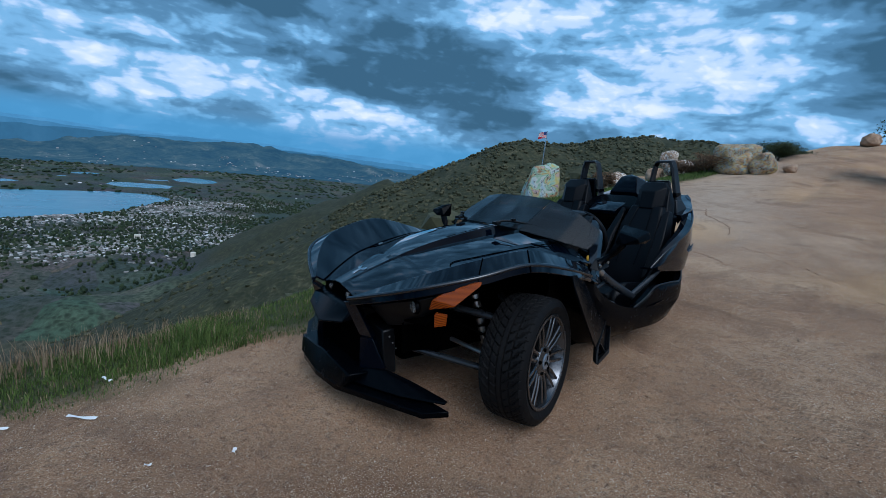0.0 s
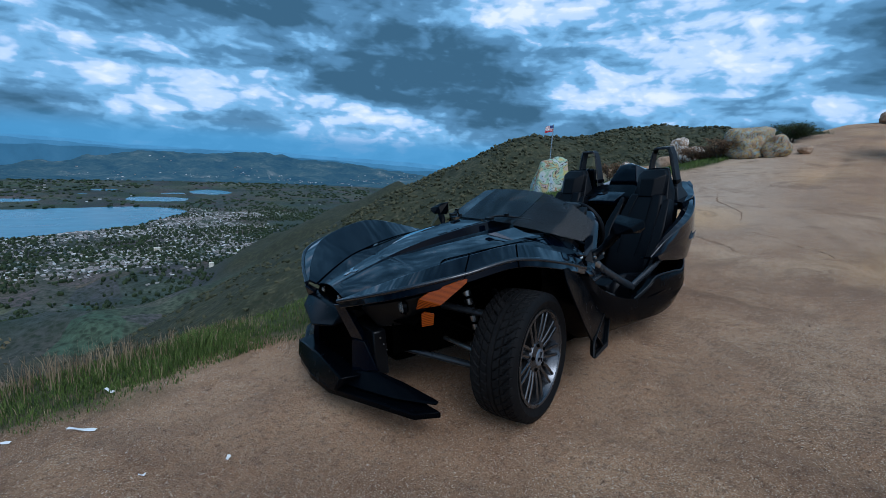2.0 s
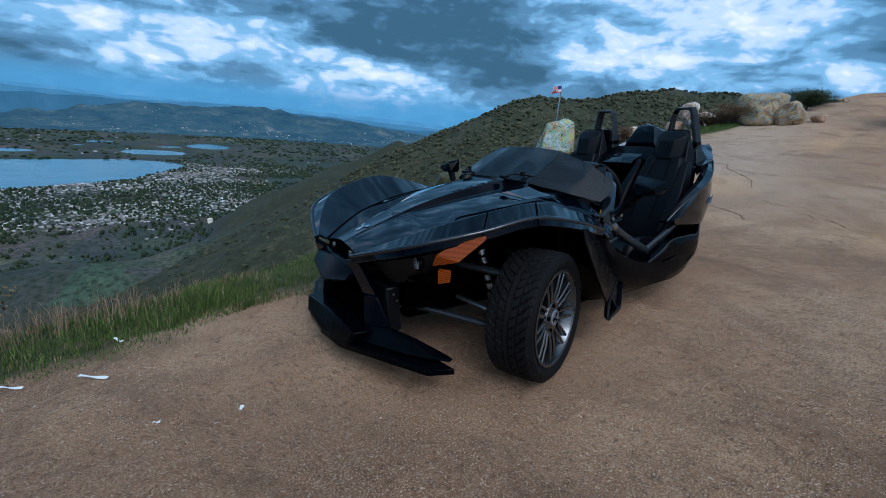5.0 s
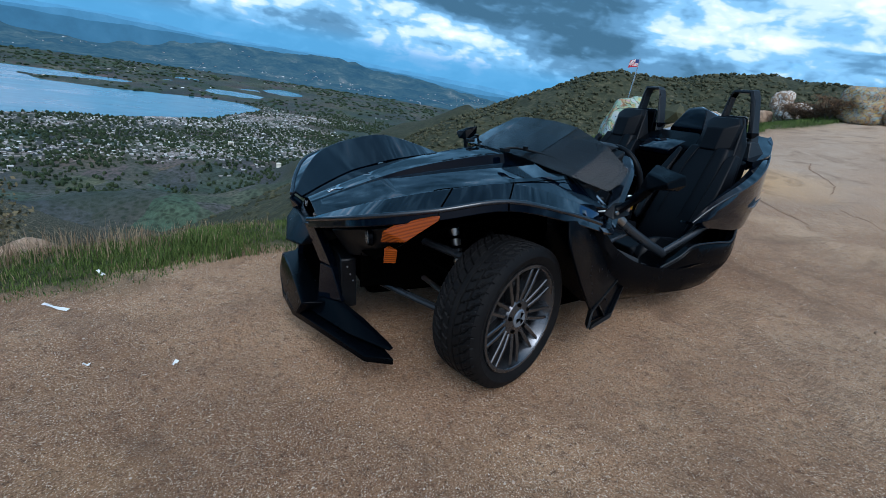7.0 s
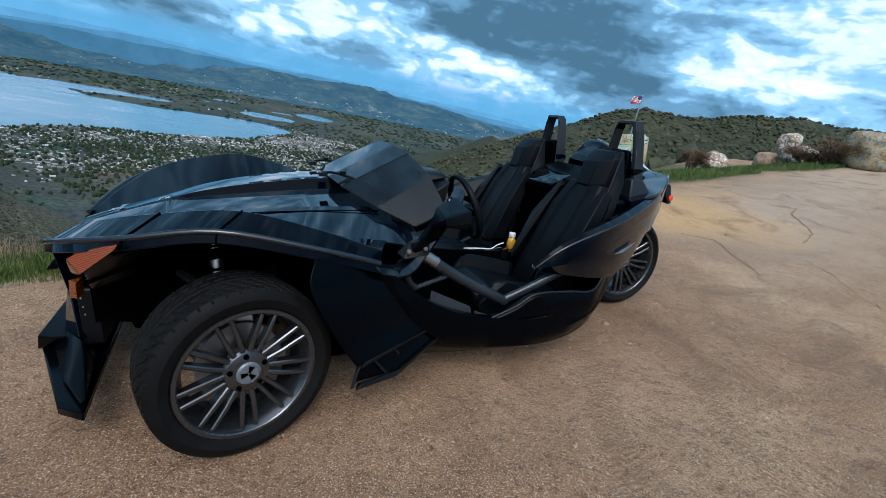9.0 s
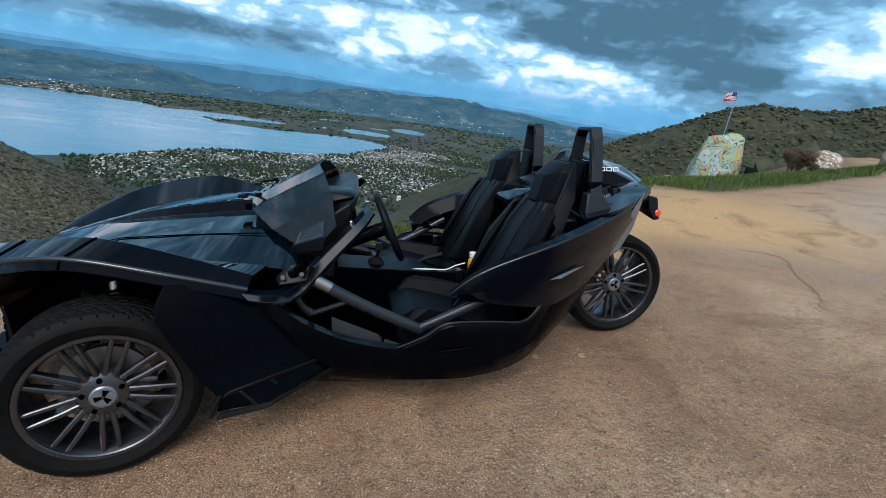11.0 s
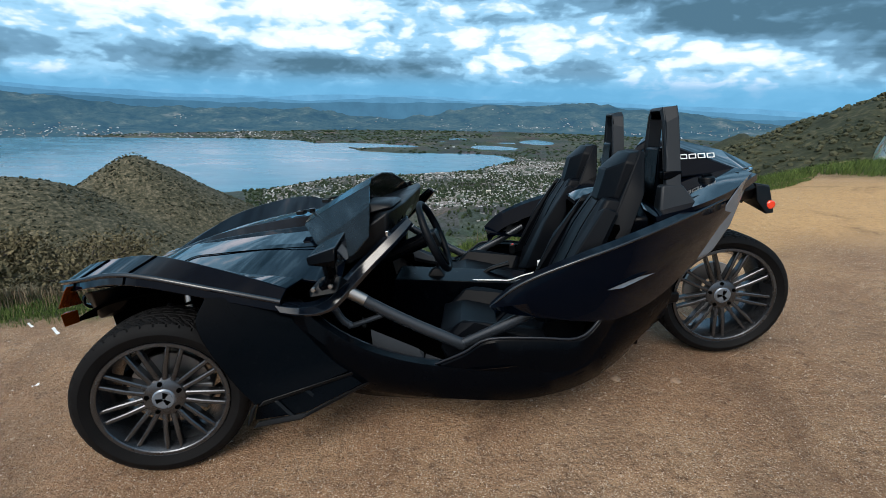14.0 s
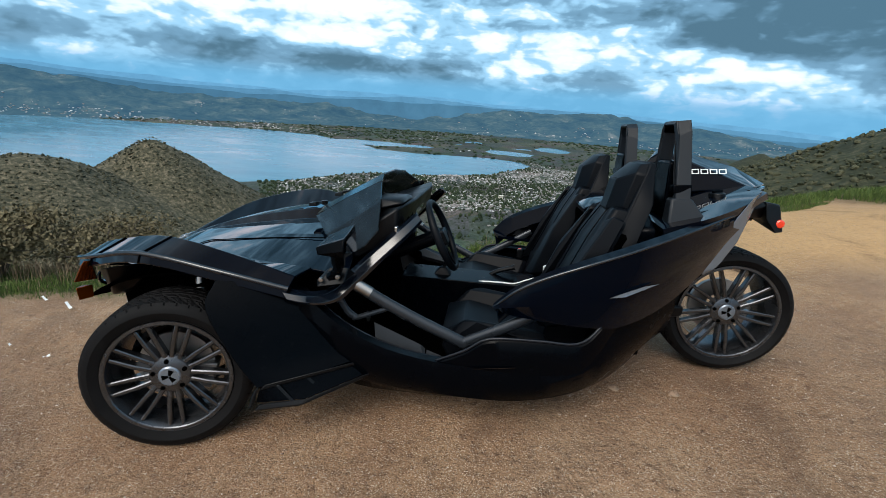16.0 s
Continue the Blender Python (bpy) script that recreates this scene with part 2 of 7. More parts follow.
    brush = m.mix(m.ramp(m.noise(0.25, 4, 0.7, pos), (0.60, 0.0), (0.70, 0.6)), brush, (0.17, 0.145, 0.095))
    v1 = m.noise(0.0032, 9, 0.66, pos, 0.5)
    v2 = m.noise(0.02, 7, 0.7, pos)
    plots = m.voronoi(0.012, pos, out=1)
    # a slight blue-grey of distance haze is mixed into these valley colours
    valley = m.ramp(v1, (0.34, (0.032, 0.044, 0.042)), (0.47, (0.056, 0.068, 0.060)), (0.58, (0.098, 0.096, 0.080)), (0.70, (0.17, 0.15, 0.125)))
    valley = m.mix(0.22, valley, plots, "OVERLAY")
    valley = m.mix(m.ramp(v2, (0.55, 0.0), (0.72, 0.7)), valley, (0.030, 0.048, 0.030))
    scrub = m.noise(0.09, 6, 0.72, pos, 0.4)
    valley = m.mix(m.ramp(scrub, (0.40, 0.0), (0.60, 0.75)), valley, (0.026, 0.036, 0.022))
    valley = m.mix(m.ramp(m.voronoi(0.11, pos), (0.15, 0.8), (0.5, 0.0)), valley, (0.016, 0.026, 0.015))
    # cloud shade over the near hill painted in: brush darker, pointed hills left lighter
    brush = m.mix(0.28, brush, (0.020, 0.024, 0.014))
    sage = m.ramp(vox, (0.36, (0.030, 0.032, 0.019)), (0.5, (0.066, 0.061, 0.037)), (0.63, (0.18, 0.150, 0.100)))
    brush = m.mix(m.attr("sage"), brush, sage)
    col = m.mix(m.attr("brush"), m.mix(m.attr("verge"), dirt, verge), brush)
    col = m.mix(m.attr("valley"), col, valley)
    m.put("Base Color", col).put("Roughness", 0.92).put("Specular IOR Level", 0.25)
    relief = m.noise(60, 6, 0.75, pos)
    b = m.bump(m.math("ADD", relief, m.math("MULTIPLY", grit, 0.25)), 1.0, 0.016)
    m.bump(m.mix(m.attr("brush"), mid, m.math("MULTIPLY", bushes, 6.0)), 0.5, 0.12, b)
    return m.m


def make_lake():
    m = Mat("lake_water")
    pos = m.world()
    w = m.noise(0.004, 6, 0.6, m.scaled(1, 2.5, 1, pos))
    m.put("Base Color", m.ramp(w, (0.35, (0.062, 0.180, 0.265)), (0.65, (0.100, 0.240, 0.330))))
    m.put("Roughness", m.ramp(w, (0.35, 0.14), (0.65, 0.26))).put("IOR", 1.33).put("Specular IOR Level", 0.36)
    m.bump(m.noise(0.05, 4, 0.6, pos), 0.05, 1.0)
    return m.m


GLOSS, MATTE = make_gloss_black(), make_matte_black()
GROUND, LAKE = make_ground(), make_lake()


def make_tyre():
    m = Mat("tyre_rubber")
    d = m.noise(18, 6, 0.65)
    m.put("Base Color", m.mix(m.ramp(d, (0.45, 0.0), (0.8, 0.35)), (0.004, 0.004, 0.0045), (0.016, 0.015, 0.014)))
    m.put("Roughness", m.ramp(d, (0.3, 0.5), (0.7, 0.8))).put("Specular IOR Level", 0.12)
    m.bump(m.noise(300, 2), 0.15, 0.001)
    return m.m


def make_tint():
    m = Mat("smoked_screen")
    m.put("Base Color", (0.008, 0.011, 0.014, 1)).put("Roughness", 0.03).put("Alpha", 0.78).put("Specular IOR Level", 0.40)
    return m.m


def make_amber():
    m = Mat("amber_lens")
    s = m.t.nodes.new("ShaderNodeTexWave")
    s.inputs["Scale"].default_value = 75
    s.bands_direction = "DIAGONAL"
    m.link(m.co, s.inputs[0])
    m.put("Base Color", m.mix(s.outputs[1], (0.25, 0.048, 0.002), (0.10, 0.017, 0.001)))
    m.put("Roughness", 0.18).put("Specular IOR Level", 0.25)
    m.bump(s.outputs[1], 0.15, 0.002)
    return m.m


def make_upholstery():
    m = Mat("black_vinyl")
    v = m.voronoi(600)
    d = m.noise(5, 5)
    m.put("Base Color", m.mix(m.ramp(d, (0.4, 0.0), (0.75, 0.3)), (0.0020, 0.0029, 0.0046), (0.008, 0.009, 0.011)))
    m.put("Roughness", m.ramp(d, (0.3, 0.36), (0.7, 0.5))).put("Specular IOR Level", 0.11)
    m.bump(v, 0.02, 0.0003)
    return m.m


def make_glass(name, color, rough=0.03):
    m = Mat(name)
    m.put("Base Color", (*color, 1)).put("Roughness", rough).put("Transmission Weight", 0.9).put("IOR", 1.45)
    return m.m


TYRE, TINT, AMBER, VINYL = make_tyre(), make_tint(), make_amber(), make_upholstery()
GUNMETAL = plain("gunmetal_alloy", (0.095, 0.10, 0.11), 0.26, 0.9, 90, 0.3, 0.05, 0.001)
BARREL = plain("wheel_barrel", (0.10, 0.105, 0.115), 0.24, 0.9, 60, 0.4, 0.05, 0.001)
BRIGHT = plain("machined_alloy", (0.55, 0.55, 0.56), 0.22, 1.0, 120, 0.25, 0.03, 0.001)
STEEL = plain("brake_steel", (0.34, 0.33, 0.32), 0.38, 1.0, 140, 0.5, 0.1, 0.001)
TUBE = plain("satin_grey_tube", (0.026, 0.031, 0.038), 0.30, 0.4, 80, 0.4, 0.08, 0.001)
SATIN = plain("satin_black_panel", (0.0007, 0.0012, 0.0022), 0.22, 0.0, 200, 0.4, 0.02, 0.001, 0.0, 0.05)
EDGE = plain("gloss_black_edge", (0.003, 0.005, 0.009), 0.14, 0.0, 120, 0.3, 0.02, 0.001, 0.0, 0.75)
# lighter blue-black that puts the top highlight of sill and pod into colour
SHELF = plain("highlight_blue_black", (0.0045, 0.0065, 0.011), 0.34, 0.0, 260, 0.4, 0.08, 0.0008, 0.0, 0.35)
KICK = plain("grey_kick_plate", (0.040, 0.046, 0.054), 0.36, 0.2, 120, 0.4, 0.05, 0.001)
HOOP = plain("grey_cast_hoop", (0.012, 0.0155, 0.020), 0.38, 0.0, 300, 0.3, 0.15, 0.001, 0.0, 0.2)
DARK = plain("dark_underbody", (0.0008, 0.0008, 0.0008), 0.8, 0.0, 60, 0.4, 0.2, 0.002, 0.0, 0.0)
SILVER = plain("scuffed_silver_film", (0.17, 0.20, 0.24), 0.22, 0.55, 30, 0.7, 0.25, 0.004)
WHITE = plain("white_plastic", (0.78, 0.78, 0.77), 0.4, 0.0, 60, 0.12, 0.03, 0.001)
RED = plain("red_lens", (0.75, 0.045, 0.015), 0.12, 0.0, 60, 0.15, 0.05, 0.001, 0.6)
CLEAR = make_glass("clear_lens", (0.85, 0.88, 0.9))
JUICE = plain("amber_drink", (0.62, 0.33, 0.03), 0.12, 0.0, 40, 0.2, 0.0)
MIRROR = plain("mirror_glass", (0.75, 0.78, 0.8), 0.02, 1.0, 20, 0.05, 0.0)

# ---- the land ----
def lattice(x, y, seed):
    h = np.sin(x * 127.1 + y * 311.7 + seed * 74.7) * 43758.5453
    return h - np.floor(h)


def vnoise(x, y, seed=0):
    xi, yi = np.floor(x), np.floor(y)
    fx, fy = x - xi, y - yi
    fx, fy = fx * fx * (3 - 2 * fx), fy * fy * (3 - 2 * fy)
    a, b = lattice(xi, yi, seed), lattice(xi + 1, yi, seed)
    c, d = lattice(xi, yi + 1, seed), lattice(xi + 1, yi + 1, seed)
    return (a + (b - a) * fx) * (1 - fy) + (c + (d - c) * fx) * fy - 0.5


def fbm(x, y, octaves=4, seed=0, gain=0.5):
    total, amp = 0.0, 1.0
    for k in range(octaves):
        total, amp = total + amp * vnoise(x * 2 ** k + 17.3 * k, y * 2 ** k + 9.1 * k, seed + k), amp * gain
    return total


def step(a, b, v):
    f = np.clip((v - a) / (b - a), 0, 1)
    return f * f * (3 - 2 * f)


FLOOR_Z = -300.0
LOOK_X, LOOK_Y = -0.6, -2.4          # the middle of the overlook


def heading(deg, dist):
    return LOOK_X + dist * math.sin(radians(deg)), LOOK_Y + dist * math.cos(radians(deg))


def edge_y(x):
    """Where the bare dirt ends, towards the lake."""
    return np.interp(x, [-40, -8, -5.2, -4.0, -3.4, -2.95, -2.5, -1.85, -1.2, -0.3, 0.4, 3.3, 4.6, 6, 9, 12, 15, 40, 120],
                     [1.5, 0.6, 0.50, 0.58, 0.63, 0.80, 0.94, 1.08, 1.4, 1.9, 2.3, 3.7, 4.6, 6.2, 9.5, 12.5, 14, 22, 40]) + 0.22 * fbm(x * 1.7, x * 0.3, 3, 5)


def plateau(x, y):
    xc = np.clip(x, -9, 27)
    slope = 0.0894 * xc + 0.03 * (np.minimum(x + 9, 0) + np.maximum(x - 27, 0)) - 0.0775 * np.clip(y, -5, 12)
    rise = 0.082 * np.maximum(xc - 4, 0) * (0.25 + 0.75 * step(-1.5, 3.5, y)) - 0.22 * np.maximum(np.minimum(y, 16) - 5.5, 0) * step(5, 9, x)
    near = np.exp(-((x / 14) ** 2 + (y / 12) ** 2))
    rough = (0.05 * fbm(x * 0.5, y * 0.5, 3, 3) + 0.024 * fbm(x * 2.3, y * 2.3, 3, 9) + 0.010 * fbm(x * 7, y * 7, 2, 19)) * step(0.6, 2.6, np.hypot(x, y * 1.3))
    mound = 0.20 * np.exp(-(((x - 4.2) / 1.8) ** 2 + ((y - 3.7) / 1.3) ** 2))
    ruts = -0.05 * np.exp(-((y + 0.2 - 0.16 * x) / 0.22) ** 2) * step(6, 10, x)
    wash = -0.055 * step(0.0, 0.10, x - 3.72 - 1.02 * (y + 0.45) - 0.12 * fbm(y * 2.5, x * 0.4, 3, 23)) * step(0.9, 0.1, x - 3.72 - 1.02 * (y + 0.45)) * step(0.4, -0.9, y)
    scuff = -0.012 * np.clip(fbm(x * 4.2, y * 4.2, 3, 77) * 2.2 - 0.35, 0, 1) * step(0.8, 1.6, np.hypot(x + 0.2, y * 1.4))
    return scuff + slope + rise + rough * (0.4 + 0.6 * near) + mound + ruts + wash


def seg_dist(x, y, a, b):
    ax, ay = a
    dx, dy = b[0] - ax, b[1] - ay
    k = np.clip(((x - ax) * dx + (y - ay) * dy) / (dx * dx + dy * dy), 0, 1)
    return np.hypot(x - ax - k * dx, y - ay - k * dy), k


LAKE_HEAD = [-90, -58, -44, -38, -31, -25, -21, -18, -14, -9, -5, 0, 2.7, 4.4, 5.6]
LAKE_NEAR = [1450, 1480, 1490, 1495, 1505, 1515, 1578, 1650, 1700, 1715, 1760, 1818, 1960, 2080, 2140]
LAKE_FAR = [4080, 3980, 3660, 3420, 3245, 3080, 2963, 2660, 2420, 2340, 2320, 2300, 2260, 2190, 2140]

# heights of the farther hills over the level, in degrees by heading
CREST_HEAD = [-90, -66, -54, -48, -44, -37, -27, -20, -14, -9, -4, 1, 8, 12.7, 17, 23, 27, 33, 40, 60]
CREST_RISE = [0.1, 0.1, -0.2, -0.4, -0.9, -2.0, -2.2, -2.3, -3.1, -3.3, -2.6, -1.7, -1.6, -1.1, -1.7, -2.0, -2.3, -3.0, -3.2, -3.2]


def lake_mask(x, y):
    """Above zero inside the lake, in metres from its shore."""
    r = np.hypot(x - LOOK_X, y - LOOK_Y)
    a = np.degrees(np.arctan2(x - LOOK_X, y - LOOK_Y))
    wob = 70 * fbm(x * 0.004, y * 0.004, 4, 31)
    d = np.minimum(r - np.interp(a, LAKE_HEAD, LAKE_NEAR) - wob * 0.5, np.interp(a, LAKE_HEAD, LAKE_FAR) + wob - r)
    for h, rr, w, l in ((-14.5, 2660, 110, 230), (-8.5, 2600, 40, 120), (-4, 2900, 40, 60), (2.5, 2610, 95, 160), (7.3, 2950, 130, 110), (4.0, 2880, 45, 60), (-2, 3050, 50, 80)):
        px, py = heading(h, rr)
        d = np.maximum(d, (1 - np.hypot((x - px) / l, (y - py) / w) + 0.5 * fbm(x * 0.01, y * 0.01, 3, 8)) * 40)
    return np.where((a < -90) | (a > 40), -100, d)


def land(x, y):
    """Height of the ground sheet, with its masks: verge, brush, valley, pale."""
    r = np.hypot(x - LOOK_X, y - LOOK_Y)
    a = np.degrees(np.arctan2(x - LOOK_X, y - LOOK_Y))
    d = y - edge_y(x)
    top = plateau(x, y)
    out = np.maximum(d, 0)
    fall = 0.16 * np.minimum(out, 1.8) + 0.34 * np.clip(out - 1.6, 0, 6) + 0.60 * np.maximum(out - 7.6, 0) ** 1.02
    gully = 1 + 0.35 * fbm(x * 0.012, y * 0.012, 4, 13)
    main = top - fall * gully + step(3, 60, out) * 9 * fbm(x * 0.03, y * 0.03, 4, 21)
    # the brush-covered hill along the overlook's far side
    hill = -999.0
    for p, q, z0, z1 in ((heading(46, 255), heading(66, 320), 14.5, 26.0), (heading(66, 320), heading(90, 350), 26.0, 22.0)):
        hd, hk = seg_dist(x, y, p, q)
        hill = np.maximum(hill, z0 + (z1 - z0) * hk - 0.60 * (np.sqrt(hd * hd + 350) - 18.7))
    hill = hill + 7 * fbm(x * 0.02, y * 0.02, 4, 41) + 1.6 * fbm(x * 0.12, y * 0.12, 3, 44)
    rx, ry = heading(29, 850)
    ridge = -50 - 0.62 * np.hypot((x - rx) * 1.0, (y - ry) * 0.7) + 16 * fbm(x * 0.012, y * 0.012, 5, 47)
    c1, c2 = heading(-38.2, 450), heading(-48.9, 400)
    cone1 = -51.5 - 0.66 * (np.sqrt((x - c1[0]) ** 2 + (y - c1[1]) ** 2 + 30) - 5.5) + 3.5 * fbm(x * 0.025, y * 0.025, 4, 51)
    cone2 = -54.5 - 0.58 * (np.sqrt((x - c2[0]) ** 2 + (y - c2[1]) ** 2 + 500) - 22) + 4 * fbm(x * 0.025, y * 0.025, 4, 53)
    foot = FLOOR_Z + 75 * step(1500, 700, r) * (fbm(x * 0.0042, y * 0.0042, 4, 61) + 0.25)
    flat = FLOOR_Z + 3 + 5 * fbm(x * 0.003, y * 0.003, 3, 71)
    crest = 4520 * np.tan(np.radians(np.interp(a, CREST_HEAD, CREST_RISE))) - FLOOR_Z
    start = np.maximum(np.interp(a, LAKE_HEAD, LAKE_FAR) + 50, 3700)
    up = np.clip((r - start) / (4520 - start), 0, 1)
    knolls = 34 * np.abs(fbm(x * 0.0045, y * 0.0045, 4, 81)) + 26 * fbm(x * 0.011, y * 0.011, 4, 83) - 6
    far = FLOOR_Z + 3 + crest * (0.45 * up + 0.55 * up ** 2.2) + knolls * np.sin(np.pi * np.clip(up, 0, 0.62)) - 45 * step(4540, 4640, r)
    low = np.maximum.reduce([foot, flat, far])
    lm = lake_mask(x, y)
    low = np.where((lm > -40) & (r > 1350) & (r < 4150), np.minimum(low, FLOOR_Z - 0.08 * lm), low)
    z = np.maximum.reduce([np.where(r > 25, np.maximum.reduce([main, hill, ridge, cone1, cone2]), main), low])
    z = np.where(d <= 0, np.where(r < 140, top, np.maximum(top, hill)), z)
    verge = step(-0.15, 0.5, d + 0.45 * fbm(x * 2.1, y * 2.1, 3, 7)) * step(30, 14, r)
    right = step(5.2, 6.2, x) * step(4.0, 4.7, y - 0.10 * (x - 6) + 0.7 * fbm(x * 0.8, y * 0.8, 3, 15)) * step(30, 18, x)
    verge = np.maximum(verge, right)
    brush = step(1.6, 3.2, d + 0.6 * fbm(x * 0.9, y * 0.9, 3, 27)) * step(0.5, 1.5, r - 3)
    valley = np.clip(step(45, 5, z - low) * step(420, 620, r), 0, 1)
    pale = np.exp(-((y - 1.2 - 0.33 * (x - 4)) / 1.5) ** 2) * step(2.5, 6, x)
    gold = np.clip(1.5 * np.exp(-(((x - 3.9) / 2.1) ** 2 + ((y - 2.9) / 1.6) ** 2)) + 0.8 * fbm(x * 0.6, y * 0.6, 3, 35), 0, 1) * (r < 30)
    tread = 0.0
    for (p, q, wd) in (((0.95, 0.0), (-0.55, -2.35), 0.085), ((1.5, 0.0), (0.1, -2.5), 0.07), ((6.5, 0.7), (2.2, -1.9), 0.09)):
        td, tk = seg_dist(x, y, p, q)
        tread = np.maximum(tread, step(wd, wd * 0.7, td) * step(0, 0.08, tk) * step(1, 0.92, tk))
    # headings of the pointed hills, coloured as if clear of cloud shade
    sage = step(-4, -14, a) * step(40, 90, r) * step(900, 600, r)
    return z, verge, brush, valley, pale, gold, tread, sage


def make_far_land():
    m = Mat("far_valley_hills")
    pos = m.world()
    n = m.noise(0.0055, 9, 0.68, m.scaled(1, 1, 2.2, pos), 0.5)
    # blue-tinged base and blue emission stand in for the air's haze
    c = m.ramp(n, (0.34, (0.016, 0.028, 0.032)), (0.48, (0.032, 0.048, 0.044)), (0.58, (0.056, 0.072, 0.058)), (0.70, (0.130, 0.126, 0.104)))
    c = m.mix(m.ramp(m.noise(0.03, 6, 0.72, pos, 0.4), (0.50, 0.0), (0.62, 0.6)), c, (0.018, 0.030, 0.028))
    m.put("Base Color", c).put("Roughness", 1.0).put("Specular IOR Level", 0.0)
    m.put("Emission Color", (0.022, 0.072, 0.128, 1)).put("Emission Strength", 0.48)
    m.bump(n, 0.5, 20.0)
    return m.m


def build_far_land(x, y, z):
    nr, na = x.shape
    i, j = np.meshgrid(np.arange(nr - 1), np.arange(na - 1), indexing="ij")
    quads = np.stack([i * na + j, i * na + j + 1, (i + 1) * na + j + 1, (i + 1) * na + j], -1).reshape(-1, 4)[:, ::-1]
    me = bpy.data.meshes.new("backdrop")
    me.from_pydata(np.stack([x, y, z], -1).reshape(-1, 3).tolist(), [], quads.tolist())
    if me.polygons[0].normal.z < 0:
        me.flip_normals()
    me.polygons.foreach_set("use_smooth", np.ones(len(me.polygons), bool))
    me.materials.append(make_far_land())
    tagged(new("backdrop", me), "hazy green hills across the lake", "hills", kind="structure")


def build_land():
    ang = np.unique(np.round(np.concatenate([np.arange(-180, -66, 4.0), np.arange(-66, 92, 0.27), np.arange(92, 180, 4.0)]), 3))
    rad = np.concatenate([[0.25], 0.5 * 1.0315 ** np.arange(0, 297)])
    rad = np.concatenate([rad[rad < 3500], np.arange(3520, 4760, 28.0)])
    A, R = np.meshgrid(np.radians(ang), rad)
    x, y = LOOK_X + R * np.sin(A), LOOK_Y + R * np.cos(A)
    z, verge, brush, valley, pale, gold, tread, sage = land(x, y)
    # the land across the water, its blue haze put into colour and emission
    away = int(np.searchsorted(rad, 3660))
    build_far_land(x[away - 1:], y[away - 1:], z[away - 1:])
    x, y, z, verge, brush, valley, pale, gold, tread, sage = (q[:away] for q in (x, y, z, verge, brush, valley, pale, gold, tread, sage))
    nr, na = x.shape
    verts = np.stack([x, y, z], -1).reshape(-1, 3)
    i, j = np.meshgrid(np.arange(nr - 1), np.arange(na), indexing="ij")
    j2 = (j + 1) % na
    quads = np.stack([i * na + j, (i + 1) * na + j, (i + 1) * na + j2, i * na + j2], -1).reshape(-1, 4)[:, ::-1]
    tip = len(verts)
    zc = land(np.array([LOOK_X]), np.array([LOOK_Y]))[0][0]
    verts = np.vstack([verts, [[LOOK_X, LOOK_Y, zc]]])
    me = bpy.data.meshes.new("ground")
    tris = [(tip, (k + 1) % na, k) for k in range(na)]
    me.from_pydata(verts.tolist(), [], quads.tolist() + tris)
    for name, data in (("verge", verge), ("brush", brush), ("valley", valley), ("pale", pale), ("gold", gold), ("tread", tread), ("sage", sage)):
        at = me.attributes.new(name, "FLOAT", "POINT")
        at.data.foreach_set("value", np.append(data.ravel(), 0.0).astype(np.float32))
    me.polygons.foreach_set("use_smooth", np.ones(len(me.polygons), bool))
    me.materials.append(GROUND)
    return tagged(new("ground", me), "brown dirt overlook falling to brushy slopes and a wide valley", "ground", kind="structure")


def height(x, y):
    return float(land(np.array([float(x)]), np.array([float(y)]))[0][0])


ground = build_land()


def build_lake():
    bm = bmesh.new()
    hs = np.arange(-90, 20, 2.0)
    near = [bm.verts.new((*heading(h, 1330), FLOOR_Z)) for h in hs]
    far = [bm.verts.new((*heading(h, 4150), FLOOR_Z)) for h in hs]
    for k in range(len(hs) - 1):
        bm.faces.new((near[k], near[k + 1], far[k + 1], far[k]))
    bm.normal_update()
    me = bpy.data.meshes.new("water")
    bm.to_mesh(me)
    bm.free()
    if me.polygons[0].normal.z < 0:
        me.flip_normals()
    me.materials.append(LAKE)
    return tagged(new("water", me), "calm blue-grey lake below the hills", "lake", kind="structure")


build_lake()

# ---- mesh helpers ----
def part(name, bm, material, parent, label="", bevel=0.0, sharp=32, segs=2):
    """One mesh object under a thing or a part."""
    bmesh.ops.remove_doubles(bm, verts=bm.verts, dist=1e-5)
    bmesh.ops.recalc_face_normals(bm, faces=bm.faces)
    me = bpy.data.meshes.new(name)
    bm.to_mesh(me)
    bm.free()
    me.polygons.foreach_set("use_smooth", np.ones(len(me.polygons), bool))
    me.set_sharp_from_angle(angle=radians(sharp))
    for mt in material if isinstance(material, (list, tuple)) else [material]:
        me.materials.append(mt)
    ob = new(name, me)
    if parent is not None:
        ob.parent = parent
    if bevel:
        b = ob.modifiers.new("edge", "BEVEL")
        b.width, b.segments, b.limit_method, b.angle_limit = bevel, segs, "ANGLE", radians(28)
    if label:
        tagged(ob, label)
    return ob


def hull(points):
    bm = bmesh.new()
    vs = [bm.verts.new(p) for p in points]
    out = bmesh.ops.convex_hull(bm, input=vs)
    bmesh.ops.delete(bm, geom=list({v for v in out["geom_interior"] + out["geom_unused"] if isinstance(v, bmesh.types.BMVert)}), context="VERTS")
    return bm


def join(*bms):
    """Several bmeshes as one."""
    out = bms[0]
    for b in bms[1:]:
        me = bpy.data.meshes.new("tmp")
        b.to_mesh(me)
        b.free()
        out.from_mesh(me)
        bpy.data.meshes.remove(me)
    return out


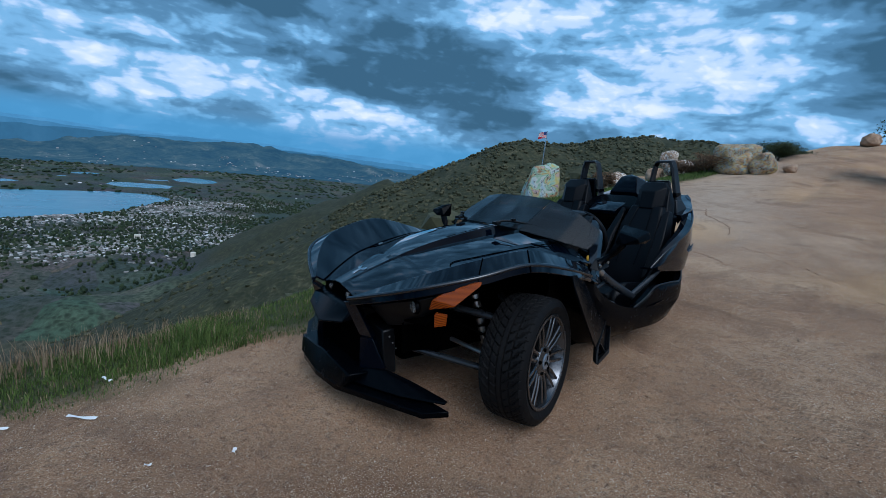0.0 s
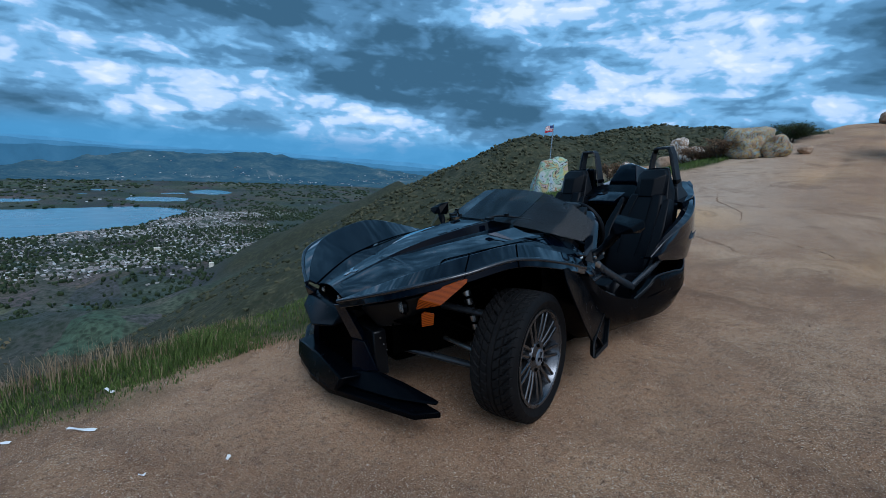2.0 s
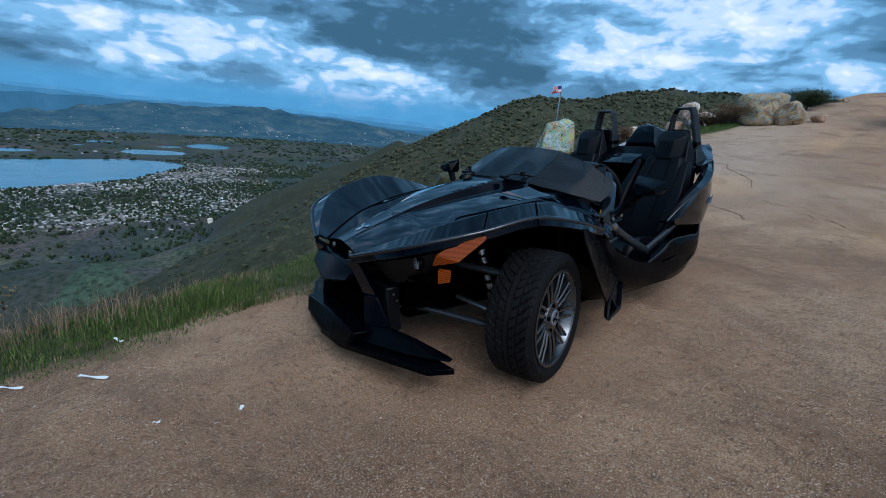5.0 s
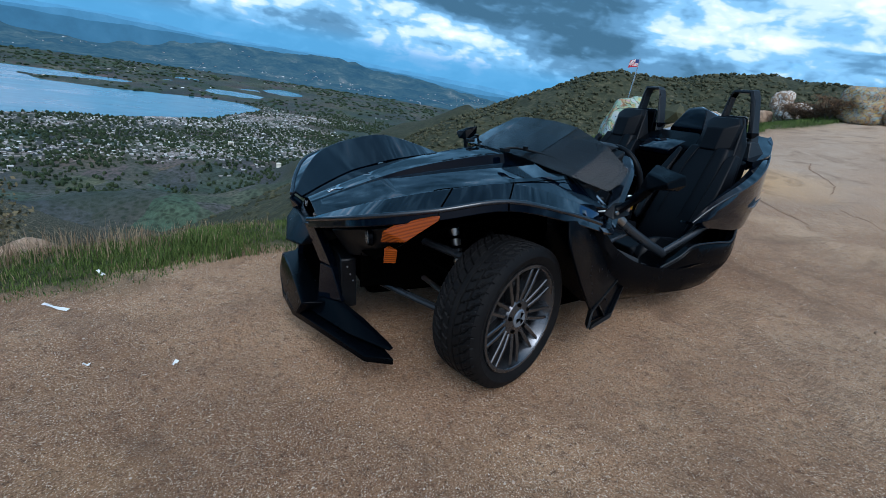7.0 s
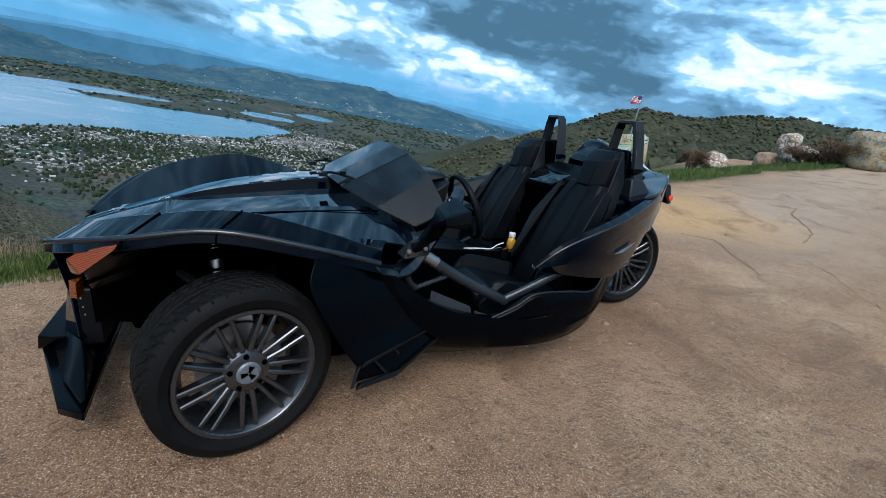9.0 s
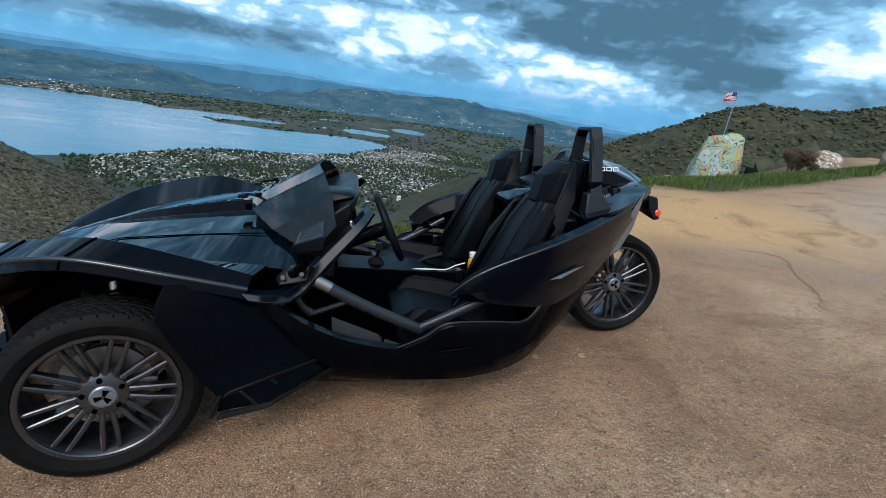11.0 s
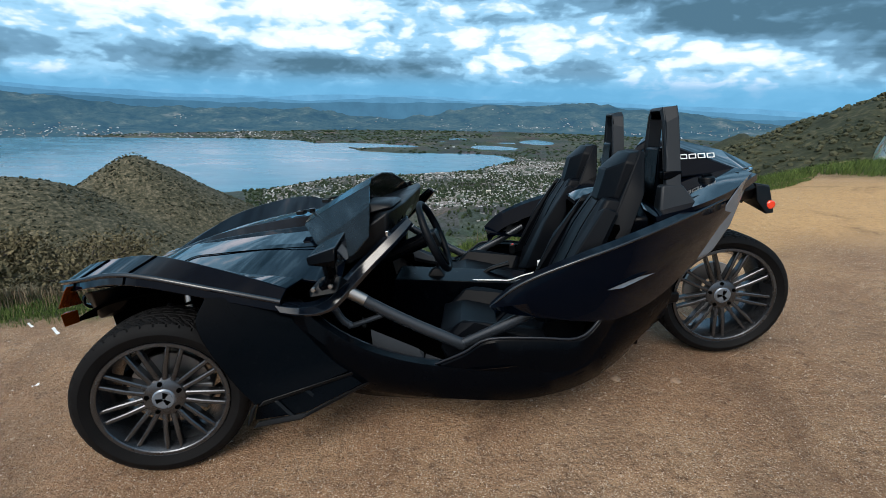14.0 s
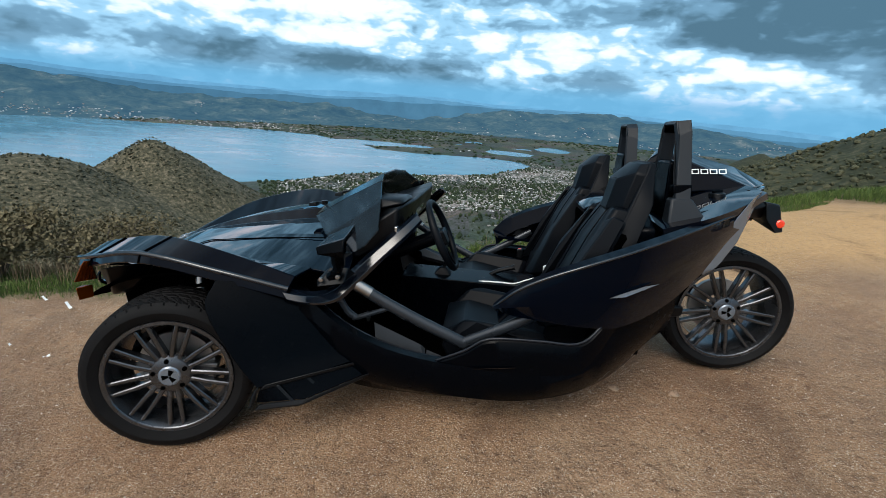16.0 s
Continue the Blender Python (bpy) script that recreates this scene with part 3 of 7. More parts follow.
def catmull(pts, n):
    """A smooth line through the points, n steps each."""
    p = [Vector(q) for q in pts]
    p = [2 * p[0] - p[1]] + p + [2 * p[-1] - p[-2]]
    out = []
    for i in range(1, len(p) - 2):
        a, b, c, d = p[i - 1:i + 3]
        for k in range(n):
            t = k / n
            out.append(0.5 * (2 * b + (c - a) * t + (2 * a - 5 * b + 4 * c - d) * t * t + (3 * b - a - 3 * c + d) * t ** 3))
    return out + [p[-2]]


def panel(rows, thick=0.012, along=4, across=1):
    """A sheet with thickness, through rows of control points, smooth along the columns."""
    cols = [catmull([r[j] for r in rows], along) for j in range(len(rows[0]))]
    grid = [[c[i] for c in cols] for i in range(len(cols[0]))]
    if across > 1:
        grid = [catmull(r, across) for r in grid]
    bm = bmesh.new()
    vs = [[bm.verts.new(p) for p in r] for r in grid]
    for a, b in zip(vs, vs[1:]):
        for j in range(len(a) - 1):
            bm.faces.new((a[j], a[j + 1], b[j + 1], b[j]))
    bmesh.ops.recalc_face_normals(bm, faces=bm.faces)
    if sum(f.normal.z * f.calc_area() for f in bm.faces) < 0:
        bmesh.ops.reverse_faces(bm, faces=bm.faces)
    bmesh.ops.solidify(bm, geom=bm.faces[:], thickness=thick)
    return bm


def sweep(points, r, n=10, steps=5, smooth=True, flat=1.0):
    """A tube along a line."""
    pts = catmull(points, steps) if smooth and len(points) > 2 else [Vector(p) for p in points]
    bm, rings = bmesh.new(), []
    for i, p in enumerate(pts):
        d = (pts[min(i + 1, len(pts) - 1)] - pts[max(i - 1, 0)]).normalized()
        u = d.cross(Vector((0, 0, 1)) if abs(d.z) < 0.95 else Vector((1, 0, 0))).normalized()
        v = d.cross(u)
        rr = r[i * (len(r) - 1) // max(1, len(pts) - 1)] if isinstance(r, (list, tuple)) else r
        rings.append([bm.verts.new(p + rr * (math.cos(a) * u + flat * math.sin(a) * v)) for a in (2 * math.pi * k / n for k in range(n))])
    for a, b in zip(rings, rings[1:]):
        for k in range(n):
            bm.faces.new((a[k], a[(k + 1) % n], b[(k + 1) % n], b[k]))
    bm.faces.new(rings[0][::-1])
    bm.faces.new(rings[-1])
    return bm


def lathe(profile, segs=64, close=True):
    """A profile of (radius, y) turned about the y axis."""
    bm, rings = bmesh.new(), []
    for k in range(segs):
        a = 2 * math.pi * k / segs
        rings.append([bm.verts.new((r * math.cos(a), y, r * math.sin(a))) for r, y in profile])
    m = len(profile)
    for k in range(segs):
        a, b = rings[k], rings[(k + 1) % segs]
        for i in range(m if close else m - 1):
            j = (i + 1) % m
            bm.faces.new((a[i], a[j], b[j], b[i]))
    return bm


def box(x0, x1, y0, y1, z0, z1):
    return hull([(x, y, z) for x in (x0, x1) for y in (y0, y1) for z in (z0, z1)])


def shift(bm, m):
    bmesh.ops.transform(bm, matrix=m, verts=bm.verts)
    return bm


def mid(s, pts):
    """Points given as x, outboard, z, on side s."""
    return [(x, s * o, z) for x, o, z in pts]


# ---- the three-wheeled roadster ----
CAR_M = TILT.copy()
car = tagged(new("roadster"), "glossy black open three-wheeled roadster parked on dirt", "car")
car.matrix_world = CAR_M
FRONT_X, REAR_X = -1.31, 1.235


def tyre_mesh(r, w, rim, segs, grooves):
    """Rubber with real tread: slanted curved grooves and two rings."""
    half = w / 2
    lat = np.linspace(-half * 0.86, half * 0.86, 45)
    ang = np.linspace(0, 2 * np.pi, segs, endpoint=False)
    L, A = np.meshgrid(lat, ang)
    u = np.abs(L) / half
    phase = A * grooves / (2 * np.pi) + 2.3 * u ** 1.5 + np.where(L > 0, 0.5, 0.0)
    cut = (np.abs(phase - np.floor(phase) - 0.5) > 0.415 + 0.03 * u) & (u > 0.12)
    fine = (np.abs((phase * 2 + 0.5 + 0.35 * u) % 1 - 0.5) > 0.46) & (u > 0.5)
    ring = (np.abs(u - 0.12) < 0.03) | (np.abs(u - 0.42) < 0.022)
    R = r - 0.010 * u ** 3 - 0.010 * (cut | ring) - 0.006 * fine
    bm = bmesh.new()
    side = [(rim + 0.004, 0.40), (rim + 0.012, 0.455), (rim + 0.03, 0.49), ((r + rim) / 2, 0.515), (r - 0.028, 0.50), (r - 0.016, 0.465)]
    rows = []
    for k in range(segs):
        c, s_ = math.cos(ang[k]), math.sin(ang[k])
        prof = [(q, -f * w) for q, f in side] + [(R[k, i], lat[i]) for i in range(len(lat))] + [(q, f * w) for q, f in side[::-1]]
        rows.append([bm.verts.new((q * c, y, q * s_)) for q, y in prof])
    m = len(rows[0])
    for k in range(segs):
        a, b = rows[k], rows[(k + 1) % segs]
        for i in range(m - 1):
            bm.faces.new((a[i], a[i + 1], b[i + 1], b[i]))
        bm.faces.new((a[m - 1], a[0], b[0], b[m - 1]))
    return bm


def spoke_mesh(r0, r1, y0, y1):
    """One twin spoke pointing up the z axis, its face towards -y."""
    bms = []
    for sx in (-1, 1):
        a0, a1 = 0.0125, 0.0245
        w0, w1 = 0.0095, 0.0080
        pts = []
        for rr, ax, w, y, d in ((r0, a0, w0, y0, 0.045), ((r0 + r1) / 2, (a0 + a1) / 2 + 0.002, w0, (y0 + y1) / 2 - 0.004, 0.04), (r1, a1, w1, y1, 0.03)):
            x = sx * ax
            pts.append([(x - w, y + 0.004, rr), (x - w * 0.55, y, rr), (x + w * 0.55, y, rr), (x + w, y + 0.004, rr), (x + w * 0.7, y + d, rr), (x - w * 0.7, y + d, rr)])
        bm = bmesh.new()
        vs = [[bm.verts.new(p) for p in sec] for sec in pts]
        for a, b in zip(vs, vs[1:]):
            for i in range(6):
                bm.faces.new((a[i], a[(i + 1) % 6], b[(i + 1) % 6], b[i]))
        bm.faces.new(vs[0])
        bm.faces.new(vs[-1][::-1])
        bms.append(bm)
    return join(*bms)


def build_wheel(x, y, r, w, rim, side, grooves, steer=0.0):
    """side: -1, its face towards -y; 1 towards +y."""
    h = w / 2
    wheel = part("wheel", lathe([(rim, -h * 0.92), (rim + 0.008, -h * 0.94), (rim + 0.008, -h * 0.86), (rim - 0.012, -h * 0.7), (rim - 0.03, -h * 0.2),
                                 (rim - 0.03, h * 0.5), (rim + 0.008, h * 0.9), (rim - 0.004, h * 0.9), (rim - 0.042, h * 0.45), (rim - 0.042, -h * 0.2), (rim - 0.02, -h * 0.72), (rim - 0.008, -h * 0.9)], 72),
                 BARREL, car, "dark gunmetal alloy twin-spoke wheel")
    wheel.matrix_local = Matrix.Translation((x, y, r)) @ Matrix.Rotation(radians(steer), 4, "Z") @ (Matrix.Rotation(math.pi, 4, "Z") if side > 0 else Matrix.Identity(4)) @ Matrix.Rotation(radians(7), 4, "Y")
    part("tyre", tyre_mesh(r, w, rim, 440, grooves), TYRE, wheel, "dusty black rubber tyre with curved tread", sharp=25)
    part("rim_lip", lathe([(rim + 0.006, -h * 0.95), (rim - 0.006, -h * 0.955), (rim - 0.010, -h * 0.92), (rim + 0.004, -h * 0.91)], 72), GUNMETAL, wheel, "satin grey rim edge")
    face = -h * 0.80
    first = None
    for k in range(9):
        turn = Matrix.Rotation(2 * math.pi * (k + 0.35) / 9, 4, "Y")
        if first is None:
            first = part("spoke", spoke_mesh(0.052, rim - 0.012, face + 0.012, face - 0.006), [GUNMETAL], wheel, bevel=0.0015)
            first.matrix_local = turn
        else:
            o = new("spoke", first.data)
            o.parent = wheel
            o.matrix_local = turn
    part("hub", lathe([(0.0005, face - 0.002), (0.048, face - 0.002), (0.074, face + 0.006), (0.082, face + 0.016), (0.072, face + 0.06), (0.0005, face + 0.06)], 40), GUNMETAL, wheel, "satin grey wheel hub")
    cap = part("hub_cap", lathe([(0.0005, face - 0.008), (0.036, face - 0.008), (0.042, face - 0.004), (0.042, face + 0.003), (0.0005, face + 0.003)], 32), SILVER, wheel, "pale grey hub cap with dark three-armed mark")
    arms = join(*[shift(hull([(-0.004, face - 0.0095, 0.003), (0.004, face - 0.0095, 0.003), (-0.010, face - 0.0095, 0.027), (0.010, face - 0.0095, 0.027),
                              (-0.010, face - 0.007, 0.027), (0.010, face - 0.007, 0.027), (0, face - 0.007, 0.002)]), Matrix.Rotation(2 * math.pi * k / 3 + 0.3, 4, "Y")) for k in range(3)])
    part("mark", arms, DARK, cap)
    for k in range(5):
        a = 2 * math.pi * k / 5 + 0.5
        nut = shift(lathe([(0.0005, -0.007), (0.008, -0.006), (0.0105, 0.004), (0.0105, 0.01), (0.0005, 0.01)], 12), Matrix.Translation((0.061 * math.cos(a), face + 0.002, 0.061 * math.sin(a))))
        part("lug_nut", nut, DARK, wheel)
    disc = part("brake_disc", lathe([(0.06, 0.0), (0.148, 0.0), (0.148, 0.022), (0.06, 0.022)], 48), STEEL, wheel, "worn steel brake disc")
    part("caliper", shift(hull([(-0.05, -0.03, 0.09), (0.05, -0.03, 0.09), (-0.06, -0.03, 0.155), (0.06, -0.03, 0.155), (-0.05, 0.05, 0.09), (0.05, 0.05, 0.09), (-0.06, 0.05, 0.155), (0.06, 0.05, 0.155)]),
                          Matrix.Rotation(radians(105), 4, "Y")), STEEL, wheel, bevel=0.006)
    return wheel


build_wheel(FRONT_X, -0.872, 0.322, 0.235, 0.234, -1, 44, 19)
build_wheel(FRONT_X, 0.872, 0.322, 0.235, 0.234, 1, 44, 19)
build_wheel(REAR_X, 0.0, 0.328, 0.270, 0.250, -1, 36)


# hood with its raised middle: stations of x, then outboard and height of bulge top, bulge edge, bulge foot, crease and outer edge
HOOD = [(-1.955, (0.0, 0.640), (0.045, 0.638), (0.060, 0.634), (0.130, 0.622), (0.215, 0.598)),
        (-1.80, (0.0, 0.694), (0.058, 0.692), (0.072, 0.686), (0.205, 0.668), (0.340, 0.640)),
        (-1.62, (0.0, 0.752), (0.075, 0.750), (0.090, 0.741), (0.285, 0.717), (0.468, 0.681)),
        (-1.46, (0.0, 0.798), (0.098, 0.796), (0.118, 0.770), (0.335, 0.746), (0.540, 0.703)),
        (-1.28, (0.0, 0.836), (0.118, 0.833), (0.148, 0.796), (0.375, 0.772), (0.607, 0.724)),
        (-1.00, (0.0, 0.874), (0.140, 0.871), (0.182, 0.824), (0.440, 0.798), (0.698, 0.736)),
        (-0.70, (0.0, 0.892), (0.150, 0.889), (0.195, 0.842), (0.475, 0.806), (0.738, 0.708)),
        (-0.60, (0.0, 0.894), (0.150, 0.890), (0.195, 0.845), (0.480, 0.802), (0.725, 0.672))]


def hood_point(x, k):
    """A point of the hood at x, on its line k (0 the middle, 4 the outer edge)."""
    xs = [r[0] for r in HOOD]
    return float(np.interp(x, xs, [r[1 + k][0] for r in HOOD])), float(np.interp(x, xs, [r[1 + k][1] for r in HOOD]))


def build_hood():
    rows = []
    for x, *line in HOOD:
        rows.append([(x, -o, z) for o, z in line[::-1]] + [(x, o, z) for o, z in line[1:]])
    hood = part("hood", panel(rows, 0.012, 5), GLOSS, car, "gloss black sculpted hood with raised centre", sharp=7, bevel=0.0025)
    for s in (-1, 1):
        for k in range(5):
            x = -1.26 + 0.085 * k
            (a, za), (b, zb) = hood_point(x, 1), hood_point(x + 0.07, 1)
            part("vent_slot", hull([(x, s * (a - 0.030), za + 0.001), (x + 0.07, s * (b - 0.030), zb + 0.001), (x, s * (a - 0.006), za + 0.001), (x + 0.07, s * (b - 0.006), zb + 0.001),
                                    (x + 0.008, s * (a - 0.018), za + 0.005), (x + 0.062, s * (b - 0.018), zb + 0.005)]), SATIN, hood, bevel=0.0015)
        # parting line of the hood's side cover
        line = [(-1.50, 4), (-1.44, 3), (-1.30, 3), (-1.12, 3), (-0.90, 3), (-0.72, 3)]
        pts = []
        for x, k in line:
            o, z = hood_point(x, k)
            pts.append((x, s * (o + (0.05 if k == 3 else -0.01)), z - (0.0065 if k == 3 else -0.004)))
        part("seam", sweep(pts, 0.0026, 6, 4), DARK, hood)
    badge = join(*[shift(hull([(0.0, -0.008, 0), (0.0, 0.008, 0), (0.048, -0.014, 0), (0.048, 0.014, 0), (0.026, 0, 0.007)]), Matrix.Rotation(2 * math.pi * k / 3 + math.pi, 4, "Z")) for k in range(3)])
    part("badge", shift(badge, Matrix.Translation((-1.815, 0.0, 0.691)) @ Matrix.Rotation(radians(-19), 4, "Y")), BRIGHT, hood, "bright three-armed metal badge", bevel=0.0015)
    return hood


build_hood()


def build_front(s):
    """Fender, pillar, lamps, winglet and running gear of one side."""
    rim = mid(s, [(-2.01, 0.27, 0.575), (-1.95, 0.50, 0.640), (-1.85, 0.71, 0.700), (-1.63, 0.86, 0.748), (-1.36, 0.922, 0.782), (-1.05, 0.915, 0.712), (-0.80, 0.868, 0.630)])
    lip = [(x + 0.004, y - s * 0.012, z + 0.034) for x, y, z in rim]
    crest = mid(s, [(-1.985, 0.262, 0.622), (-1.89, 0.46, 0.708), (-1.75, 0.655, 0.792), (-1.53, 0.765, 0.846), (-1.28, 0.820, 0.866), (-1.00, 0.825, 0.790), (-0.78, 0.815, 0.705)])
    inner = mid(s, [(-1.955, 0.222, 0.603), (-1.80, 0.348, 0.644), (-1.62, 0.474, 0.685), (-1.46, 0.546, 0.707), (-1.28, 0.612, 0.728), (-1.00, 0.702, 0.740), (-0.74, 0.738, 0.723)])
    fender = part("front_fender", panel([list(q) for q in zip(rim, lip, crest, inner)], 0.014, 5), GLOSS, car, "gloss black angular front fender", sharp=16, bevel=0.003)
    for i, (k0, k1) in enumerate(((1.98, 2.02), (2.98, 3.02))):
        a = [Vector(q[3 if i == 0 else 4]) for q in (rim, lip, crest)]
        part("seam", sweep([p + Vector((0, s * 0.002, 0.0015)) for p in a], 0.0028, 6, 4, False), DARK, fender)
    # glossy bead added along the lip to draw its bright highlight line
    part("edge_trim", sweep([Vector(p) + Vector((0, -s * 0.004, 0.001)) for p in lip], 0.011, 10, 5), EDGE, fender, "gloss black bead added to catch a bright edge line", sharp=60)
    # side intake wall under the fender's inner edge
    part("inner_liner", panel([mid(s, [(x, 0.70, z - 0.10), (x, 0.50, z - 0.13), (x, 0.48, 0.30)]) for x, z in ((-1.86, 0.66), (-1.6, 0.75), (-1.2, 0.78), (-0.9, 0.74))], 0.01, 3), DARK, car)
    # pillar from nose to splitter
    part("grille_pillar", hull(mid(s, [(-2.14, 0.235, 0.595), (-2.10, 0.30, 0.605), (-2.02, 0.26, 0.56), (-2.08, 0.19, 0.56),
                                       (-2.06, 0.29, 0.40), (-2.01, 0.37, 0.40), (-1.95, 0.34, 0.38)])), GLOSS, car, "gloss black grille pillar", bevel=0.006)
    part("grille_pillar", hull(mid(s, [(-2.06, 0.29, 0.40), (-2.01, 0.37, 0.40), (-1.95, 0.34, 0.38), (-2.09, 0.31, 0.185), (-1.965, 0.44, 0.205), (-1.90, 0.40, 0.18), (-2.02, 0.27, 0.15)])), GLOSS, car, bevel=0.006)
    # splitter wing
    part("splitter_wing", hull(mid(s, [(-2.16, 0.24, 0.15), (-2.06, 0.34, 0.195), (-1.955, 0.45, 0.205), (-1.88, 0.60, 0.19), (-1.80, 0.835, 0.168), (-1.83, 0.83, 0.150), (-1.99, 0.62, 0.135), (-2.18, 0.26, 0.12), (-1.90, 0.42, 0.13)])),
         SATIN, car, "satin black splitter winglet", bevel=0.006)
    # lamp housing and lamps
    part("lamp_housing", hull(mid(s, [(-1.99, 0.32, 0.575), (-1.84, 0.64, 0.665), (-1.64, 0.78, 0.715), (-1.55, 0.60, 0.70), (-1.78, 0.35, 0.60), (-1.90, 0.40, 0.47), (-1.80, 0.62, 0.53), (-1.66, 0.62, 0.58)])), MATTE, car, "black lamp housing", bevel=0.008)
    lens = lathe([(0.0005, -0.014), (0.016, -0.012), (0.026, -0.005), (0.030, 0.002), (0.030, 0.02), (0.0005, 0.02)], 28)
    lamp = part("fog_lamp", shift(lens, Matrix.Translation((-1.862, s * 0.605, 0.622)) @ Matrix.Rotation(radians(-90 + s * 12), 4, "Z")), CLEAR, car, "clear round projector lamp")
    part("lamp_ring", shift(lathe([(0.030, 0.002), (0.035, -0.004), (0.039, 0.02), (0.032, 0.03)], 28), Matrix.Translation((-1.857, s * 0.605, 0.622)) @ Matrix.Rotation(radians(-90 + s * 12), 4, "Z")), SATIN, lamp)
    part("turn_signal", hull(mid(s, [(-1.835, 0.715, 0.632), (-1.835, 0.745, 0.690), (-1.75, 0.835, 0.665), (-1.64, 0.890, 0.758), (-1.63, 0.885, 0.776), (-1.77, 0.775, 0.725), (-1.64, 0.84, 0.765), (-1.80, 0.68, 0.632)])), AMBER, car, "amber wedge turn signal", bevel=0.005)
    part("side_reflector", hull(mid(s, [(-1.835, 0.755, 0.558), (-1.785, 0.805, 0.573), (-1.83, 0.755, 0.622), (-1.78, 0.812, 0.630), (-1.79, 0.725, 0.562), (-1.785, 0.725, 0.62)])), AMBER, car, "amber rectangular side reflector", bevel=0.003)
    # wishbones, damper and spring
    for z, y1, x0, x1 in ((0.20, 0.76, -1.72, -1.02), (0.50, 0.74, -1.62, -1.10)):
        part("wishbone", join(sweep(mid(s, [(x0, 0.34, z + 0.06), (FRONT_X - 0.06, y1, z)]), 0.019, 10, 1), sweep(mid(s, [(x1, 0.34, z + 0.06), (FRONT_X + 0.05, y1, z)]), 0.019, 10, 1)), TUBE, car, "satin grey suspension arm")
    part("tie_rod", sweep(mid(s, [(-1.55, 0.30, 0.36), (-1.47, 0.76, 0.33)]), 0.012, 8, 1), STEEL, car)
    damper = part("damper", sweep(mid(s, [(-1.36, 0.62, 0.28), (-1.40, 0.50, 0.72)]), 0.024, 12, 1), STEEL, car, "steel coil-over damper")
    coil = [(-1.363 - 0.034 * k / 60 + 0.045 * math.cos(k * 0.75), s * (0.605 - 0.10 * k / 60) + 0.045 * math.sin(k * 0.75), 0.36 + 0.32 * k / 60) for k in range(61)]
    part("spring", sweep(coil, 0.0065, 6, 1, False), DARK, damper)
    part("knuckle", hull(mid(s, [(FRONT_X - 0.06, 0.77, 0.2), (FRONT_X + 0.06, 0.77, 0.2), (FRONT_X - 0.05, 0.73, 0.5), (FRONT_X + 0.05, 0.73, 0.5), (FRONT_X - 0.07, 0.80, 0.33), (FRONT_X + 0.07, 0.80, 0.33), (FRONT_X, 0.70, 0.33)])), STEEL, car, bevel=0.01)
    for k in range(3):
        part("bolt", shift(lathe([(0.0005, -0.006), (0.008, -0.004), (0.009, 0.006), (0.0005, 0.006)], 10), Matrix.Translation((-1.93 + 0.012 * k, s * (0.45 + 0.016 * k), 0.43 - 0.04 * k)) @ Matrix.Rotation(radians(-70 * 1), 4, "Z") @ Matrix.Scale(0.6, 4)), STEEL, car)
    # hose between the arms
    part("brake_hose", sweep(mid(s, [(-1.60, 0.48, 0.52), (-1.52, 0.60, 0.46), (-1.42, 0.68, 0.40)]), 0.007, 8), DARK, car)


for side in (-1, 1):
    build_front(side)

# nose, grille, splitter
part("nose", hull([(-2.03, 0.27, 0.560), (-2.03, -0.27, 0.560), (-2.10, 0.26, 0.545), (-2.10, -0.26, 0.545), (-2.225, 0.0, 0.43), (-2.17, 0.24, 0.48), (-2.17, -0.24, 0.48), (-1.85, 0.3, 0.52), (-1.85, -0.3, 0.52), (-2.10, 0.0, 0.40), (-1.9, 0, 0.545)]),
     SATIN, car, "satin black pointed nose", bevel=0.008)
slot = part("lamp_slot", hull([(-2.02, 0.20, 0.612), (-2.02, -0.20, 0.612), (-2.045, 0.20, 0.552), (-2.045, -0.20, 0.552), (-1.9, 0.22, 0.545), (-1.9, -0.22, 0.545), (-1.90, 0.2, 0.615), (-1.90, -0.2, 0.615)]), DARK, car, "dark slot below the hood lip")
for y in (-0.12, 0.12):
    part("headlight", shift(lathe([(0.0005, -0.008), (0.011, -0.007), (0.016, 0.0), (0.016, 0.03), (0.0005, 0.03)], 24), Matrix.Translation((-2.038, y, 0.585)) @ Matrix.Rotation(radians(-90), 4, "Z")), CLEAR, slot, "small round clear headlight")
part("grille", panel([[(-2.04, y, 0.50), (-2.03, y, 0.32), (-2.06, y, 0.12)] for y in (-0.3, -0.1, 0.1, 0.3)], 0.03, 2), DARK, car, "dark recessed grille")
part("radiator", box(-1.96, -1.86, -0.42, 0.42, 0.16, 0.46), MATTE, car, "black radiator shroud", bevel=0.01)
part("splitter", join(*[hull(mid(s, [(-2.275, -0.02, 0.065), (-2.275, -0.02, 0.095), (-2.25, 0.24, 0.07), (-2.25, 0.24, 0.105), (-1.95, 0.765, 0.080), (-1.95, 0.765, 0.108), (-1.812, 0.85, 0.095), (-1.812, 0.85, 0.125),
                                     (-1.87, 0.72, 0.10), (-1.95, 0.45, 0.085), (-1.90, -0.02, 0.07), (-1.90, -0.02, 0.09)])) for s in (-1, 1)]), SATIN, car, "satin black front splitter", bevel=0.006)
part("chin", hull([(-2.27, 0.0, 0.09), (-2.245, 0.30, 0.10), (-2.245, -0.30, 0.10), (-2.20, 0.0, 0.205), (-2.205, 0.35, 0.185), (-2.205, -0.35, 0.185), (-2.05, 0.38, 0.185), (-2.05, -0.38, 0.185), (-1.95, 0.2, 0.10), (-1.95, -0.2, 0.10)]), SATIN, car, bevel=0.008)


